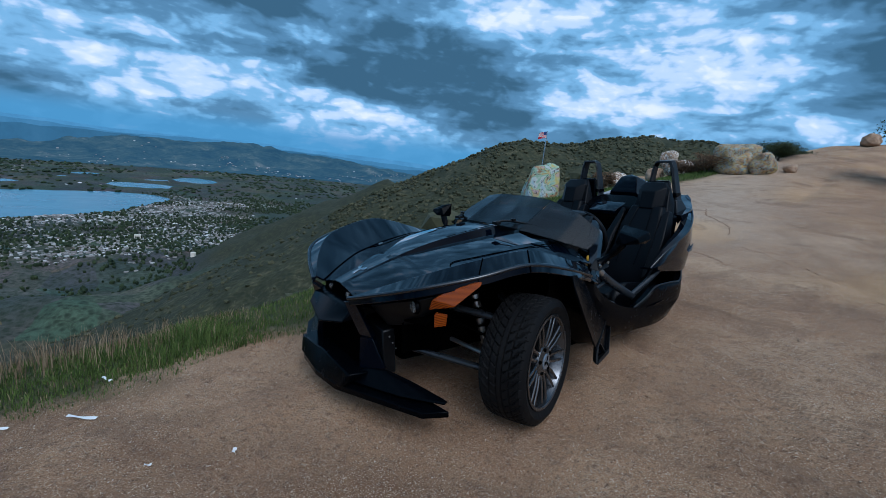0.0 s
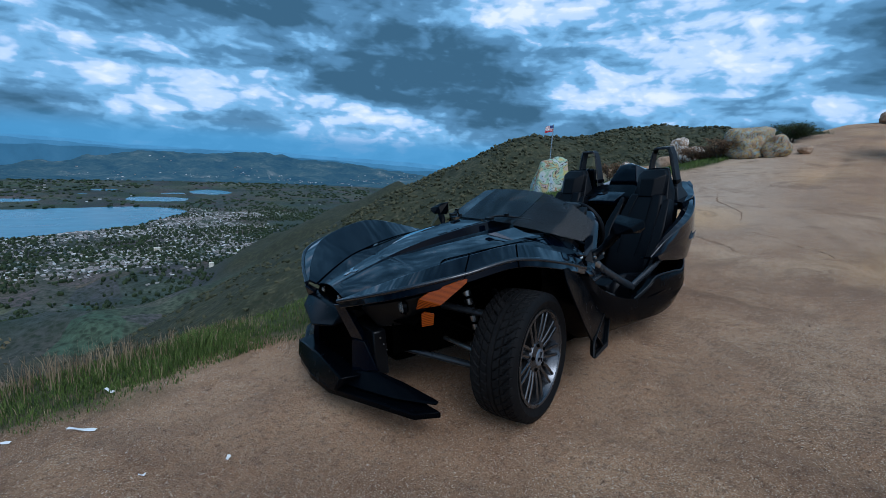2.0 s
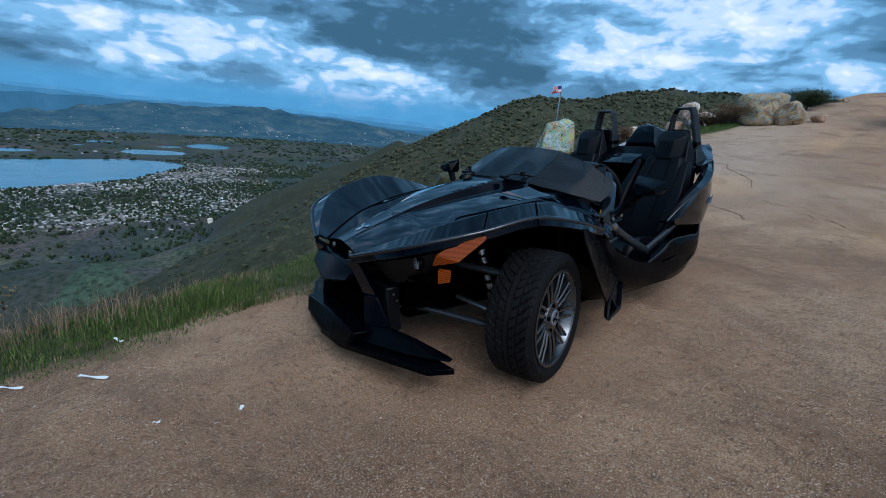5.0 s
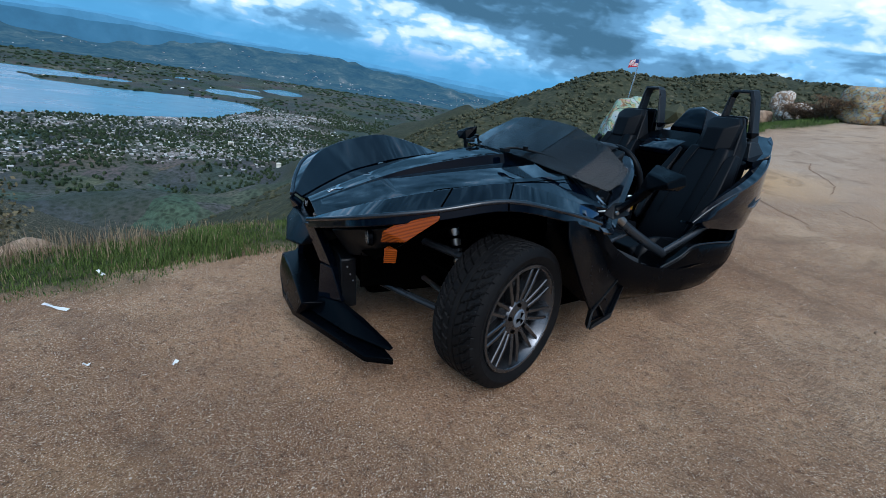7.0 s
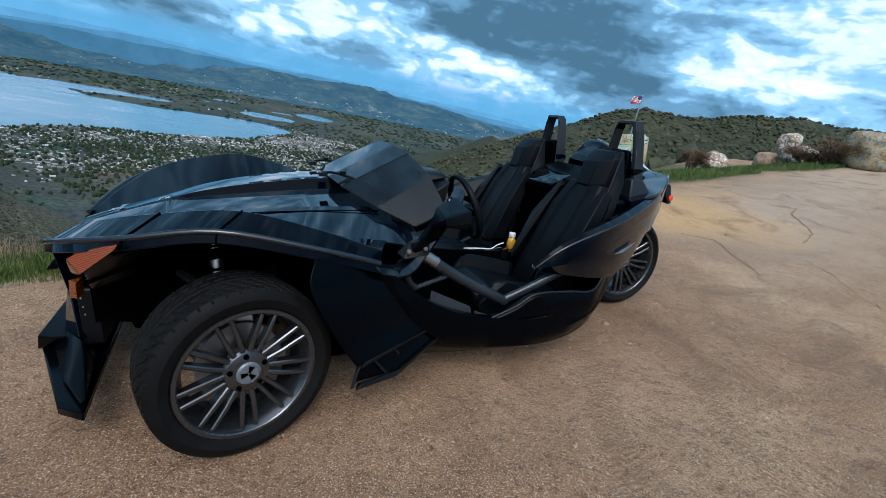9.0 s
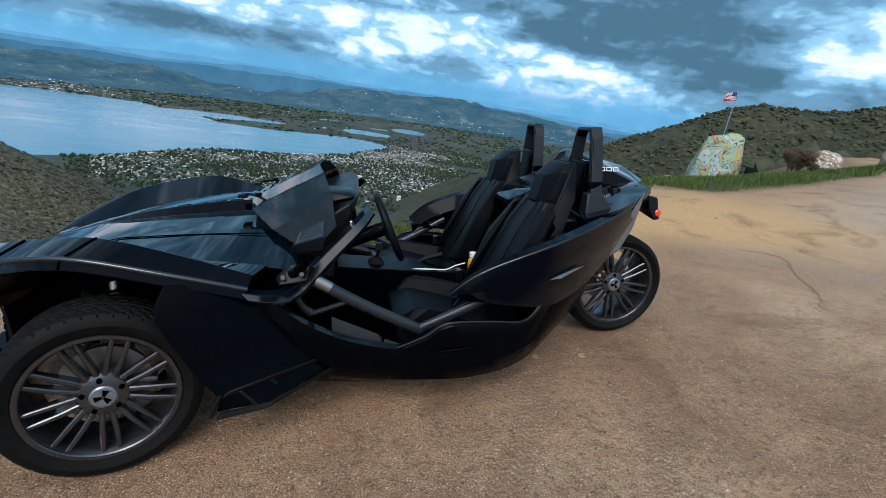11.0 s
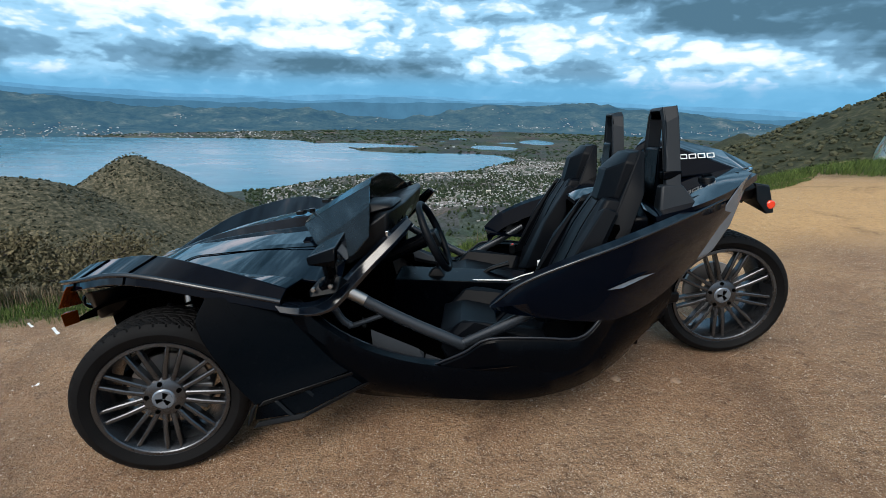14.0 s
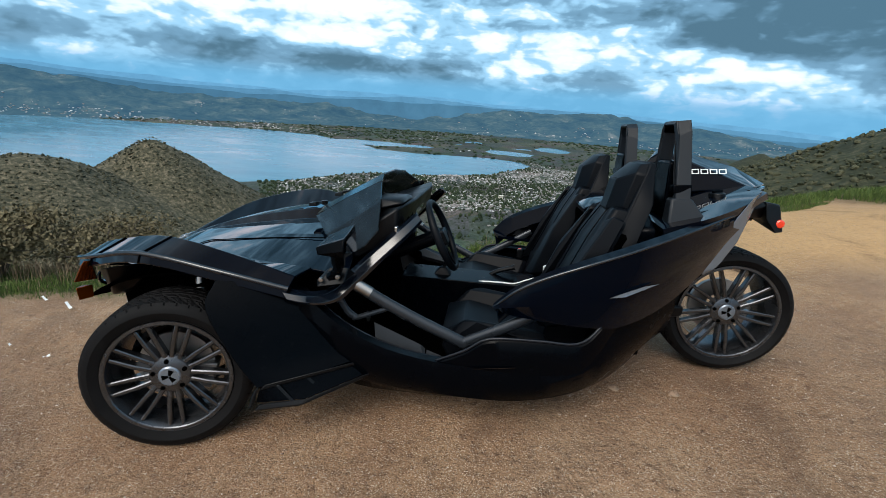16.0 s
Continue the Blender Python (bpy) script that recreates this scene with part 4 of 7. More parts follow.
def build_side(s):
    """Cockpit side: sill, side pod, blade plate, tubes, arm, mirror and rear fender."""
    # lower tub side, curving under
    rows = []
    for x, zt, zb, ot, ob in ((-0.98, 0.66, 0.27, 0.70, 0.56), (-0.78, 0.63, 0.20, 0.84, 0.62), (-0.62, 0.49, 0.165, 0.865, 0.70), (-0.42, 0.385, 0.145, 0.86, 0.72), (-0.18, 0.325, 0.13, 0.85, 0.72), (0.12, 0.30, 0.115, 0.84, 0.70), (0.38, 0.36, 0.125, 0.80, 0.62), (0.58, 0.50, 0.17, 0.68, 0.48), (0.80, 0.56, 0.28, 0.50, 0.30)):
        rows.append(mid(s, [(x, ot - 0.05, zt - 0.004), (x, ot, zt), (x, ot + 0.012, zt - 0.05), (x, (ot + ob) / 2 + 0.05, (zt + zb) / 2 - 0.03), (x, ob, zb), (x, ob - 0.25, zb + 0.005)]))
    sill = part("sill", panel(rows, 0.014, 4), SATIN, car, "satin black lower body side", sharp=40)
    ridge = [(r[1][0], r[1][1] + s * 0.006, r[1][2] + 0.004) for r in rows[1:7]]
    # sill top in the lifted colour, drawing its highlight band
    part("sill_shelf", panel([[(x, y - s * 0.105, z - 0.012), (x, y - s * 0.006, z + 0.004)] for x, y, z in ridge], 0.010, 4), SHELF, sill, "textured sill top in blue-black lifted for a highlight band", sharp=40)
    # added glossy bead that makes the ridge's thin highlight
    part("sill_edge", sweep(ridge, 0.0045, 8, 5), EDGE, sill, sharp=60)
    # side pod below the seat
    rows = []
    for x, zt, zb, o in ((-0.23, 0.335, 0.30, 0.845), (-0.10, 0.395, 0.28, 0.862), (0.0, 0.452, 0.27, 0.868), (0.20, 0.448, 0.26, 0.862), (0.35, 0.435, 0.27, 0.845), (0.44, 0.49, 0.32, 0.80), (0.52, 0.60, 0.40, 0.74), (0.60, 0.70, 0.48, 0.68)):
        rows.append(mid(s, [(x, o - 0.06, zt - 0.01), (x, o - 0.012, zt), (x, o, zt - 0.012), (x, o, (zt + zb) / 2), (x, o - 0.02, zb), (x, o - 0.06, zb - 0.01)]))
    pod_body = part("side_pod", panel(rows, 0.012, 4), SATIN, car, "satin black side pod", sharp=45)
    # bead added on the pod's top lip, in the lifted highlight colour
    part("pod_edge", sweep([(r[1][0], r[1][1] + s * 0.004, r[1][2] + 0.003) for r in rows], 0.006, 8, 4), SHELF, pod_body, sharp=60)
    part("pod_slit", hull(mid(s, [(-0.10, 0.872, 0.318), (0.12, 0.868, 0.338), (0.0, 0.874, 0.334), (-0.06, 0.876, 0.327), (0, 0.86, 0.325)])), GLOSS, car)
    # blade plate behind the front wheel, with its vented foot
    plate = part("blade_plate", panel([mid(s, [(-1.05, 0.93, 0.72), (-0.92, 0.90, 0.70), (-0.74, 0.83, 0.62)]), mid(s, [(-1.07, 0.985, 0.62), (-0.88, 0.94, 0.58), (-0.62, 0.86, 0.48)]), mid(s, [(-0.975, 1.01, 0.42), (-0.80, 0.96, 0.40), (-0.50, 0.86, 0.38)]),
                                       mid(s, [(-0.90, 1.02, 0.30), (-0.80, 1.00, 0.30), (-0.46, 0.88, 0.355)])], 0.012, 4), SATIN, car, "satin black plate behind the front wheel", bevel=0.003)
    for a, b in (((-0.92, 1.04, 0.235), (-0.90, 1.03, 0.30)), ((-0.90, 1.04, 0.225), (-0.73, 1.045, 0.225)), ((-0.73, 1.045, 0.225), (-0.44, 0.90, 0.285)), ((-0.88, 1.02, 0.30), (-0.46, 0.89, 0.33))):
        pts = []
        for x, o, z in (a, b):
            pts += [(x - 0.012, o, z - 0.012), (x + 0.012, o, z + 0.012), (x, o - 0.03, z), (x, o + 0.006, z - 0.004)]
        part("foot_rail", hull(mid(s, pts)), MATTE, plate, bevel=0.003)
    part("foot_panel", hull(mid(s, [(x, o - d, z) for d in (0.022, 0.034) for x, o, z in ((-0.89, 1.03, 0.305), (-0.46, 0.89, 0.332), (-0.91, 1.04, 0.236), (-0.73, 1.045, 0.228), (-0.44, 0.90, 0.288))])), SATIN, plate, bevel=0.002)
    for k in range(4):
        f = (k + 0.3) / 4
        x0, o0, z0 = -0.86 + 0.38 * f, 1.025 - 0.125 * f, 0.30 + 0.025 * f
        x1, o1, z1 = -0.80 + 0.36 * f, 1.045 - 0.14 * f, 0.222 + 0.055 * f
        part("slat", hull(mid(s, [(x0, o0, z0), (x0 + 0.012, o0 - 0.004, z0), (x1, o1, z1), (x1 + 0.012, o1 - 0.004, z1), (x0, o0 - 0.05, z0), (x1, o1 - 0.05, z1)])), MATTE, plate, bevel=0.002)
    for k in range(3):
        x = -1.0 + 0.075 * k
        part("louvre", hull(mid(s, [(x, 0.80, 0.70), (x + 0.012, 0.80, 0.70), (x + 0.07, 0.84, 0.56), (x + 0.082, 0.84, 0.56), (x + 0.02, 0.76, 0.70), (x + 0.09, 0.80, 0.56)])), SATIN, plate, bevel=0.002)
    # cockpit tubes
    part("entry_tube", sweep(mid(s, [(-0.60, 0.80, 0.665), (-0.36, 0.785, 0.515), (-0.10, 0.765, 0.375)]), 0.026, 14, 4), TUBE, car, "satin grey tubular entry bar", sharp=60)
    part("entry_tube", sweep(mid(s, [(-0.13, 0.765, 0.375), (0.06, 0.78, 0.46), (0.28, 0.80, 0.575)]), 0.024, 14, 4), TUBE, car, sharp=60)
    part("entry_tube", sweep(mid(s, [(-0.66, 0.78, 0.62), (-0.62, 0.77, 0.52), (-0.58, 0.76, 0.48)]), 0.017, 12, 4), TUBE, car, sharp=60)
    part("entry_tube", sweep(mid(s, [(-0.58, 0.76, 0.48), (-0.42, 0.77, 0.535)]), 0.012, 10, 1), TUBE, car)
    part("tube_decal", sweep(mid(s, [(-0.575, 0.801, 0.653), (-0.50, 0.797, 0.605)]), 0.0268, 14, 1), STEEL, car, "worn pale warning decal")
    part("kick_panel", hull(mid(s, [(-0.50, 0.72, 0.46), (-0.30, 0.735, 0.37), (-0.28, 0.735, 0.31), (-0.50, 0.72, 0.37), (-0.5, 0.70, 0.40), (-0.28, 0.71, 0.34)])), KICK, car, "grey kick panel")
    part("kick_panel", hull(mid(s, [(-0.27, 0.735, 0.345), (-0.16, 0.74, 0.30), (-0.17, 0.74, 0.26), (-0.28, 0.735, 0.29), (-0.25, 0.71, 0.30), (-0.17, 0.71, 0.27)])), KICK, car)
    # gloss arm from fender tail up to the dash
    rows = []
    for x, o, z, w in ((-0.805, 0.866, 0.640, 0.022), (-0.74, 0.850, 0.622, 0.022), (-0.68, 0.815, 0.610, 0.022), (-0.63, 0.770, 0.618, 0.023), (-0.585, 0.738, 0.655, 0.024), (-0.49, 0.675, 0.742, 0.024), (-0.378, 0.600, 0.838, 0.022), (-0.315, 0.520, 0.895, 0.018)):
        rows.append(mid(s, [(x + w * 0.8, o + 0.002, z - w), (x + w * 0.5, o + 0.012, z - w * 0.4), (x - w * 0.4, o, z + w * 0.7), (x - w * 1.1, o - 0.045, z + w)]))
    part("dash_arm", panel(rows, 0.012, 6), EDGE, car, "gloss black arm edging the cockpit", sharp=30, bevel=0.003)
    # mirror
    body = part("mirror", hull(mid(s, [(-0.545, 0.90, 0.885), (-0.575, 0.97, 0.885), (-0.55, 1.075, 0.905), (-0.555, 1.07, 0.930), (-0.545, 0.93, 0.950), (-0.49, 0.91, 0.972), (-0.455, 0.89, 0.985), (-0.450, 1.075, 0.960), (-0.450, 1.09, 0.920), (-0.47, 0.90, 0.872), (-0.46, 1.06, 0.888)])), SATIN, car, "satin black wedge mirror", bevel=0.006)
    part("mirror_glass", hull(mid(s, [(-0.450, 0.91, 0.965), (-0.447, 1.06, 0.948), (-0.447, 1.07, 0.915), (-0.452, 0.91, 0.885), (-0.452, 1.045, 0.897), (-0.456, 0.98, 0.92)])), MIRROR, body, "mirror glass")
    part("mirror_stalk", sweep(mid(s, [(-0.52, 0.94, 0.885), (-0.54, 0.87, 0.81), (-0.58, 0.82, 0.755)]), [0.028, 0.020, 0.03], 10, 4), SATIN, body)
    part("mirror_mount", hull(mid(s, [(-0.66, 0.80, 0.735), (-0.50, 0.76, 0.755), (-0.53, 0.86, 0.735), (-0.64, 0.86, 0.72), (-0.60, 0.80, 0.79), (-0.52, 0.80, 0.79)])), MATTE, body, bevel=0.005)
    for dx, dz in ((0.0, 0.0), (0.07, 0.012)):
        part("bolt", shift(lathe([(0.0005, -0.006), (0.009, -0.005), (0.010, 0.006), (0.0005, 0.006)], 12), Matrix.Translation((-0.62 + dx, s * 0.858, 0.752 + dz)) @ (Matrix.Identity(4) if s < 0 else Matrix.Rotation(math.pi, 4, "Z"))), STEEL, body)
    # rear fender: upper edge, outer wall and lower edge, tapering to the tail
    rows = []
    for x, zt, zb, o, oi in ((0.015, 0.585, 0.555, 0.800, 0.775), (0.10, 0.660, 0.535, 0.825, 0.775), (0.205, 0.715, 0.522, 0.835, 0.765), (0.36, 0.770, 0.500, 0.835, 0.735), (0.52, 0.812, 0.490, 0.795, 0.68), (0.72, 0.860, 0.56, 0.70, 0.59), (0.92, 0.905, 0.70, 0.575, 0.50), (1.06, 0.935, 0.80, 0.465, 0.41)):
        rows.append(mid(s, [(x + 0.02, oi - 0.05, zt - 0.10), (x + 0.01, oi, zt - 0.012), (x, (o + oi) / 2, zt), (x, o - 0.008, zt - 0.02), (x, o, zt - 0.30 * (zt - zb)), (x, o + 0.004, zt - 0.62 * (zt - zb)), (x, o - 0.025, zb), (x + 0.03, o - 0.12, zb - 0.012)]))
    rf = part("rear_fender", panel(rows, 0.014, 4), GLOSS, car, "gloss black rear fender sweeping to the tail", sharp=28)
    # added bead along the fender top, there for the edge highlight
    part("fender_edge", sweep([(r[3][0], r[3][1] + s * 0.001, r[3][2] + 0.004) for r in rows], 0.0065, 8, 4), EDGE, rf, sharp=60)
    part("fender_slit", hull(mid(s, [(0.46, 0.822, 0.628), (0.50, 0.822, 0.645), (0.66, 0.755, 0.672), (0.60, 0.782, 0.668), (0.52, 0.820, 0.634), (0.55, 0.78, 0.65)])), SILVER, rf, "pale slit trim")
    part("fender_strut", hull(mid(s, [(0.90, 0.545, 0.655), (0.975, 0.52, 0.705), (0.94, 0.55, 0.685), (1.10, 0.425, 0.945), (1.165, 0.385, 1.000), (1.185, 0.35, 0.985), (1.13, 0.38, 0.91), (1.05, 0.475, 0.79), (0.96, 0.46, 0.68), (0.86, 0.585, 0.675), (1.03, 0.495, 0.905), (1.09, 0.455, 0.965)])), SILVER, car, "scuffed silver-wrapped tail strut", bevel=0.004)
    # tail lamp pod
    pod = part("tail_lamp_pod", hull(mid(s, [(1.18, 0.33, 0.94), (1.25, 0.31, 0.925), (1.275, 0.32, 0.80), (1.23, 0.34, 0.80), (1.185, 0.34, 0.86), (1.18, 0.22, 0.94), (1.26, 0.2, 0.92), (1.27, 0.2, 0.80), (1.20, 0.2, 0.84)])), MATTE, car, "black tail lamp pod", bevel=0.006)
    part("pod_bracket", hull(mid(s, [(1.08, 0.30, 0.95), (1.08, 0.36, 0.90), (1.12, 0.30, 0.86), (1.21, 0.32, 0.93), (1.21, 0.28, 0.86), (1.21, 0.22, 0.92)])), MATTE, pod, bevel=0.006)
    part("tail_lamp", shift(lathe([(0.0005, -0.003), (0.014, -0.0027), (0.019, 0.001), (0.020, 0.014), (0.0005, 0.014)], 28), Matrix.Translation((1.252, s * 0.331, 0.84)) @ (Matrix.Identity(4) if s < 0 else Matrix.Rotation(math.pi, 4, "Z"))), RED, pod, "round red tail lamp")
    # roll hoop: a flat arch of changing width
    arch = [(0.520, 0.83, 0.030, 0.70, 0.815), (0.470, 1.06, 0.021, 0.728, 0.825), (0.432, 1.235, 0.016, 0.745, 0.825), (0.412, 1.284, 0.015, 0.750, 0.822), (0.298, 1.284, 0.015, 0.750, 0.822),
            (0.278, 1.235, 0.014, 0.745, 0.820), (0.248, 1.06, 0.018, 0.728, 0.815), (0.215, 0.83, 0.022, 0.70, 0.80)]
    bits = []
    for p, q in zip(arch, arch[1:]):
        pts = []
        for o, z, h, xa, xb in (p, q):
            xa = xb - 0.062
            pts += [(xa + 0.008, o - h * 0.7, z - h * 0.6), (xa + 0.008, o + h * 0.7, z + h * 0.6), (xb, o - h, z - h * 0.8), (xb, o + h, z + h * 0.8), (xa, o, z)]
        bits.append(hull(mid(s, pts)))
    hoop = part("roll_hoop", join(*bits), HOOP, car, "textured black roll hoop", bevel=0.004)
    part("hoop_base", hull(mid(s, [(0.73, 0.44, 0.80), (0.73, 0.55, 0.80), (0.90, 0.56, 0.87), (0.90, 0.46, 0.88), (0.745, 0.455, 0.98), (0.745, 0.515, 0.98), (0.825, 0.455, 0.98), (0.828, 0.515, 0.98)])), HOOP, hoop, bevel=0.010)
    for a, b in ((0.452, 0.505), (0.225, 0.270)):
        part("hoop_collar", hull(mid(s, [(x, o, z) for x in (0.752, 0.830) for o in (a, b) for z in (1.00, 1.035)])), SATIN, hoop, bevel=0.006)
    part("hoop_insert", hull(mid(s, [(0.735, 0.27, 0.9), (0.735, 0.46, 0.9), (0.755, 0.28, 1.13), (0.755, 0.43, 1.13), (0.79, 0.29, 1.13), (0.79, 0.42, 1.13), (0.79, 0.27, 0.9), (0.79, 0.46, 0.9)])), SATIN, hoop, bevel=0.012)
    part("deck_vent", hull(mid(s, [(0.84, 0.56, 0.885), (1.02, 0.44, 0.925), (0.84, 0.45, 0.905), (1.0, 0.40, 0.93), (0.86, 0.50, 0.915), (0.98, 0.43, 0.935)])), SATIN, car, bevel=0.004)


for side in (-1, 1):
    build_side(side)

# rear deck, fairing, bulkhead
part("rear_deck", panel([[(0.70, o * 0.60, 0.865 + 0.02 * (1 - o * o)) for o in (-1, -0.5, 0, 0.5, 1)], [(0.85, o * 0.60, 0.90 + 0.03 * (1 - o * o)) for o in (-1, -0.5, 0, 0.5, 1)], [(1.02, o * 0.50, 0.935 + 0.04 * (1 - o * o)) for o in (-1, -0.5, 0, 0.5, 1)],
                         [(1.20, o * 0.36, 0.985 + 0.02 * (1 - o * o)) for o in (-1, -0.5, 0, 0.5, 1)]], 0.03, 4, 2), GLOSS, car, "gloss black rear deck")
fair = part("rear_fairing", hull([(0.86, 0.075, 1.155), (0.86, -0.075, 1.155), (0.89, 0, 1.172), (1.20, 0.05, 1.075), (1.20, -0.05, 1.075), (1.37, 0.03, 0.985), (1.37, -0.03, 0.985), (1.22, 0.20, 0.985), (1.22, -0.20, 0.985),
                                  (0.80, 0.165, 0.955), (0.80, -0.165, 0.955), (0.78, 0.13, 1.02), (0.78, -0.13, 1.02)]), GLOSS, car, "gloss black centre fairing", bevel=0.010, segs=3)
for s in (-1, 1):
    for k in range(5):
        x = 0.925 + 0.040 * k
        z = 1.062
        y = 0.1435 + 0.105 * (x - 1.0)
        frame_bits = [box(x, x + 0.034, -0.002, 0.002, 0.0, 0.004), box(x, x + 0.034, -0.002, 0.002, 0.020, 0.024), box(x, x + 0.004, -0.002, 0.002, 0.004, 0.020), box(x + 0.030, x + 0.034, -0.002, 0.002, 0.004, 0.020)]
        part("badge_bar", shift(join(*frame_bits), Matrix.Translation((0, s * (y + 0.003), z - 0.012)) @ Matrix.Translation((x, 0, 0)) @ Matrix.Rotation(radians(s * 25), 4, "X") @ Matrix.Translation((-x, 0, 0))), WHITE, fair)
part("seat_bulkhead", hull([(0.60, 0.56, 0.86), (0.60, -0.56, 0.86), (0.68, 0.58, 0.86), (0.68, -0.58, 0.86), (0.56, 0.16, 0.915), (0.56, -0.16, 0.915), (0.72, 0.14, 1.0), (0.72, -0.14, 1.0), (0.50, 0.5, 0.25), (0.50, -0.5, 0.25), (0.68, 0.5, 0.25), (0.68, -0.5, 0.25)]), SATIN, car, "black panel behind the seats", bevel=0.012)
part("seat_bridge", hull([(0.47, 0.13, 0.875), (0.47, -0.13, 0.875), (0.62, 0.15, 0.945), (0.62, -0.15, 0.945), (0.48, 0.12, 0.845), (0.48, -0.12, 0.845), (0.66, 0.14, 0.86), (0.66, -0.14, 0.86), (0.52, 0.10, 0.915), (0.52, -0.10, 0.915)]), GLOSS, car, "gloss black bridge between the headrests", bevel=0.010)
cap = part("fuel_cap", shift(lathe([(0.0005, 0.012), (0.028, 0.012), (0.034, 0.008), (0.036, -0.01), (0.0005, -0.01)], 24), Matrix.Translation((1.03, -0.28, 0.965)) @ Matrix.Rotation(radians(90), 4, "X")), MATTE, car, "black ribbed fuel cap", bevel=0.002)
part("cap_grip", shift(box(-0.032, 0.032, -0.006, 0.006, 0, 0.012), Matrix.Translation((1.03, -0.28, 0.976)) @ Matrix.Rotation(radians(30), 4, "Z")), SATIN, cap, bevel=0.003)
part("tail_panel", hull([(1.16, 0.30, 0.99), (1.16, -0.30, 0.99), (1.36, 0.06, 0.98), (1.36, -0.06, 0.98), (1.20, 0.28, 0.84), (1.20, -0.28, 0.84), (1.30, 0.08, 0.86), (1.30, -0.08, 0.86)]), GLOSS, car, bevel=0.01)

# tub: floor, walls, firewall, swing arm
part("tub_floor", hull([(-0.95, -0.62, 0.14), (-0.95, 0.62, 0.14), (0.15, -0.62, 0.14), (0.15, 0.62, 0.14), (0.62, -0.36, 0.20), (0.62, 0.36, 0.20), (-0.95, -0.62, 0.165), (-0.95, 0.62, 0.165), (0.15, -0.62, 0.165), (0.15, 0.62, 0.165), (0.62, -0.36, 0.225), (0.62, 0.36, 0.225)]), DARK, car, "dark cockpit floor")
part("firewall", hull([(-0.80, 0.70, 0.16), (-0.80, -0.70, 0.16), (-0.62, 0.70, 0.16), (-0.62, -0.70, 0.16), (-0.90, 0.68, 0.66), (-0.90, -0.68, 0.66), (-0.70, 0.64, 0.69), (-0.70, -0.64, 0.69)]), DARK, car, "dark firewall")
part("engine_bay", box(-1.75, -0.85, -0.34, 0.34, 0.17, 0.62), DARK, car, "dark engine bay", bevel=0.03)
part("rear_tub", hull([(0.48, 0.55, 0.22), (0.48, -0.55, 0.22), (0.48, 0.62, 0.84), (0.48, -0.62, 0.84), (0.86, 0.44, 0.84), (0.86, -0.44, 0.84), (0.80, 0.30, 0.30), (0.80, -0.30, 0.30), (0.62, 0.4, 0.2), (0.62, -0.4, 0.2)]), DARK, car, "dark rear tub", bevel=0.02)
part("rear_guard", hull([(0.80, 0.24, 0.42), (0.80, -0.24, 0.42), (0.60, 0.4, 0.28), (0.60, -0.4, 0.28), (0.70, 0.36, 0.33), (0.70, -0.36, 0.33), (0.86, 0.28, 0.66), (0.86, -0.28, 0.66), (0.70, 0.2, 0.28), (0.70, -0.2, 0.28)]), SATIN, car, bevel=0.01)
for s in (-1, 1):
    part("swing_arm", hull(mid(s, [(0.72, 0.20, 0.30), (0.72, 0.20, 0.40), (1.28, 0.165, 0.31), (1.28, 0.165, 0.38), (0.72, 0.25, 0.30), (0.72, 0.25, 0.40), (1.28, 0.20, 0.32), (1.28, 0.20, 0.37)]) if s > 0 else mid(s, [(0.72, 0.16, 0.30), (0.72, 0.16, 0.38), (1.0, 0.142, 0.31), (1.0, 0.142, 0.37), (0.72, 0.22, 0.30), (0.72, 0.22, 0.38), (1.0, 0.150, 0.33), (1.0, 0.150, 0.36)])), MATTE, car, bevel=0.008)
part("rear_mudguard", panel([[(REAR_X + 0.40 * math.cos(a), y, 0.345 + 0.40 * math.sin(a)) for y in (-0.12, 0.0, 0.12)] for a in (radians(150), radians(135), radians(118), radians(104))], 0.01, 4), MATTE, car, "black rear mudguard")


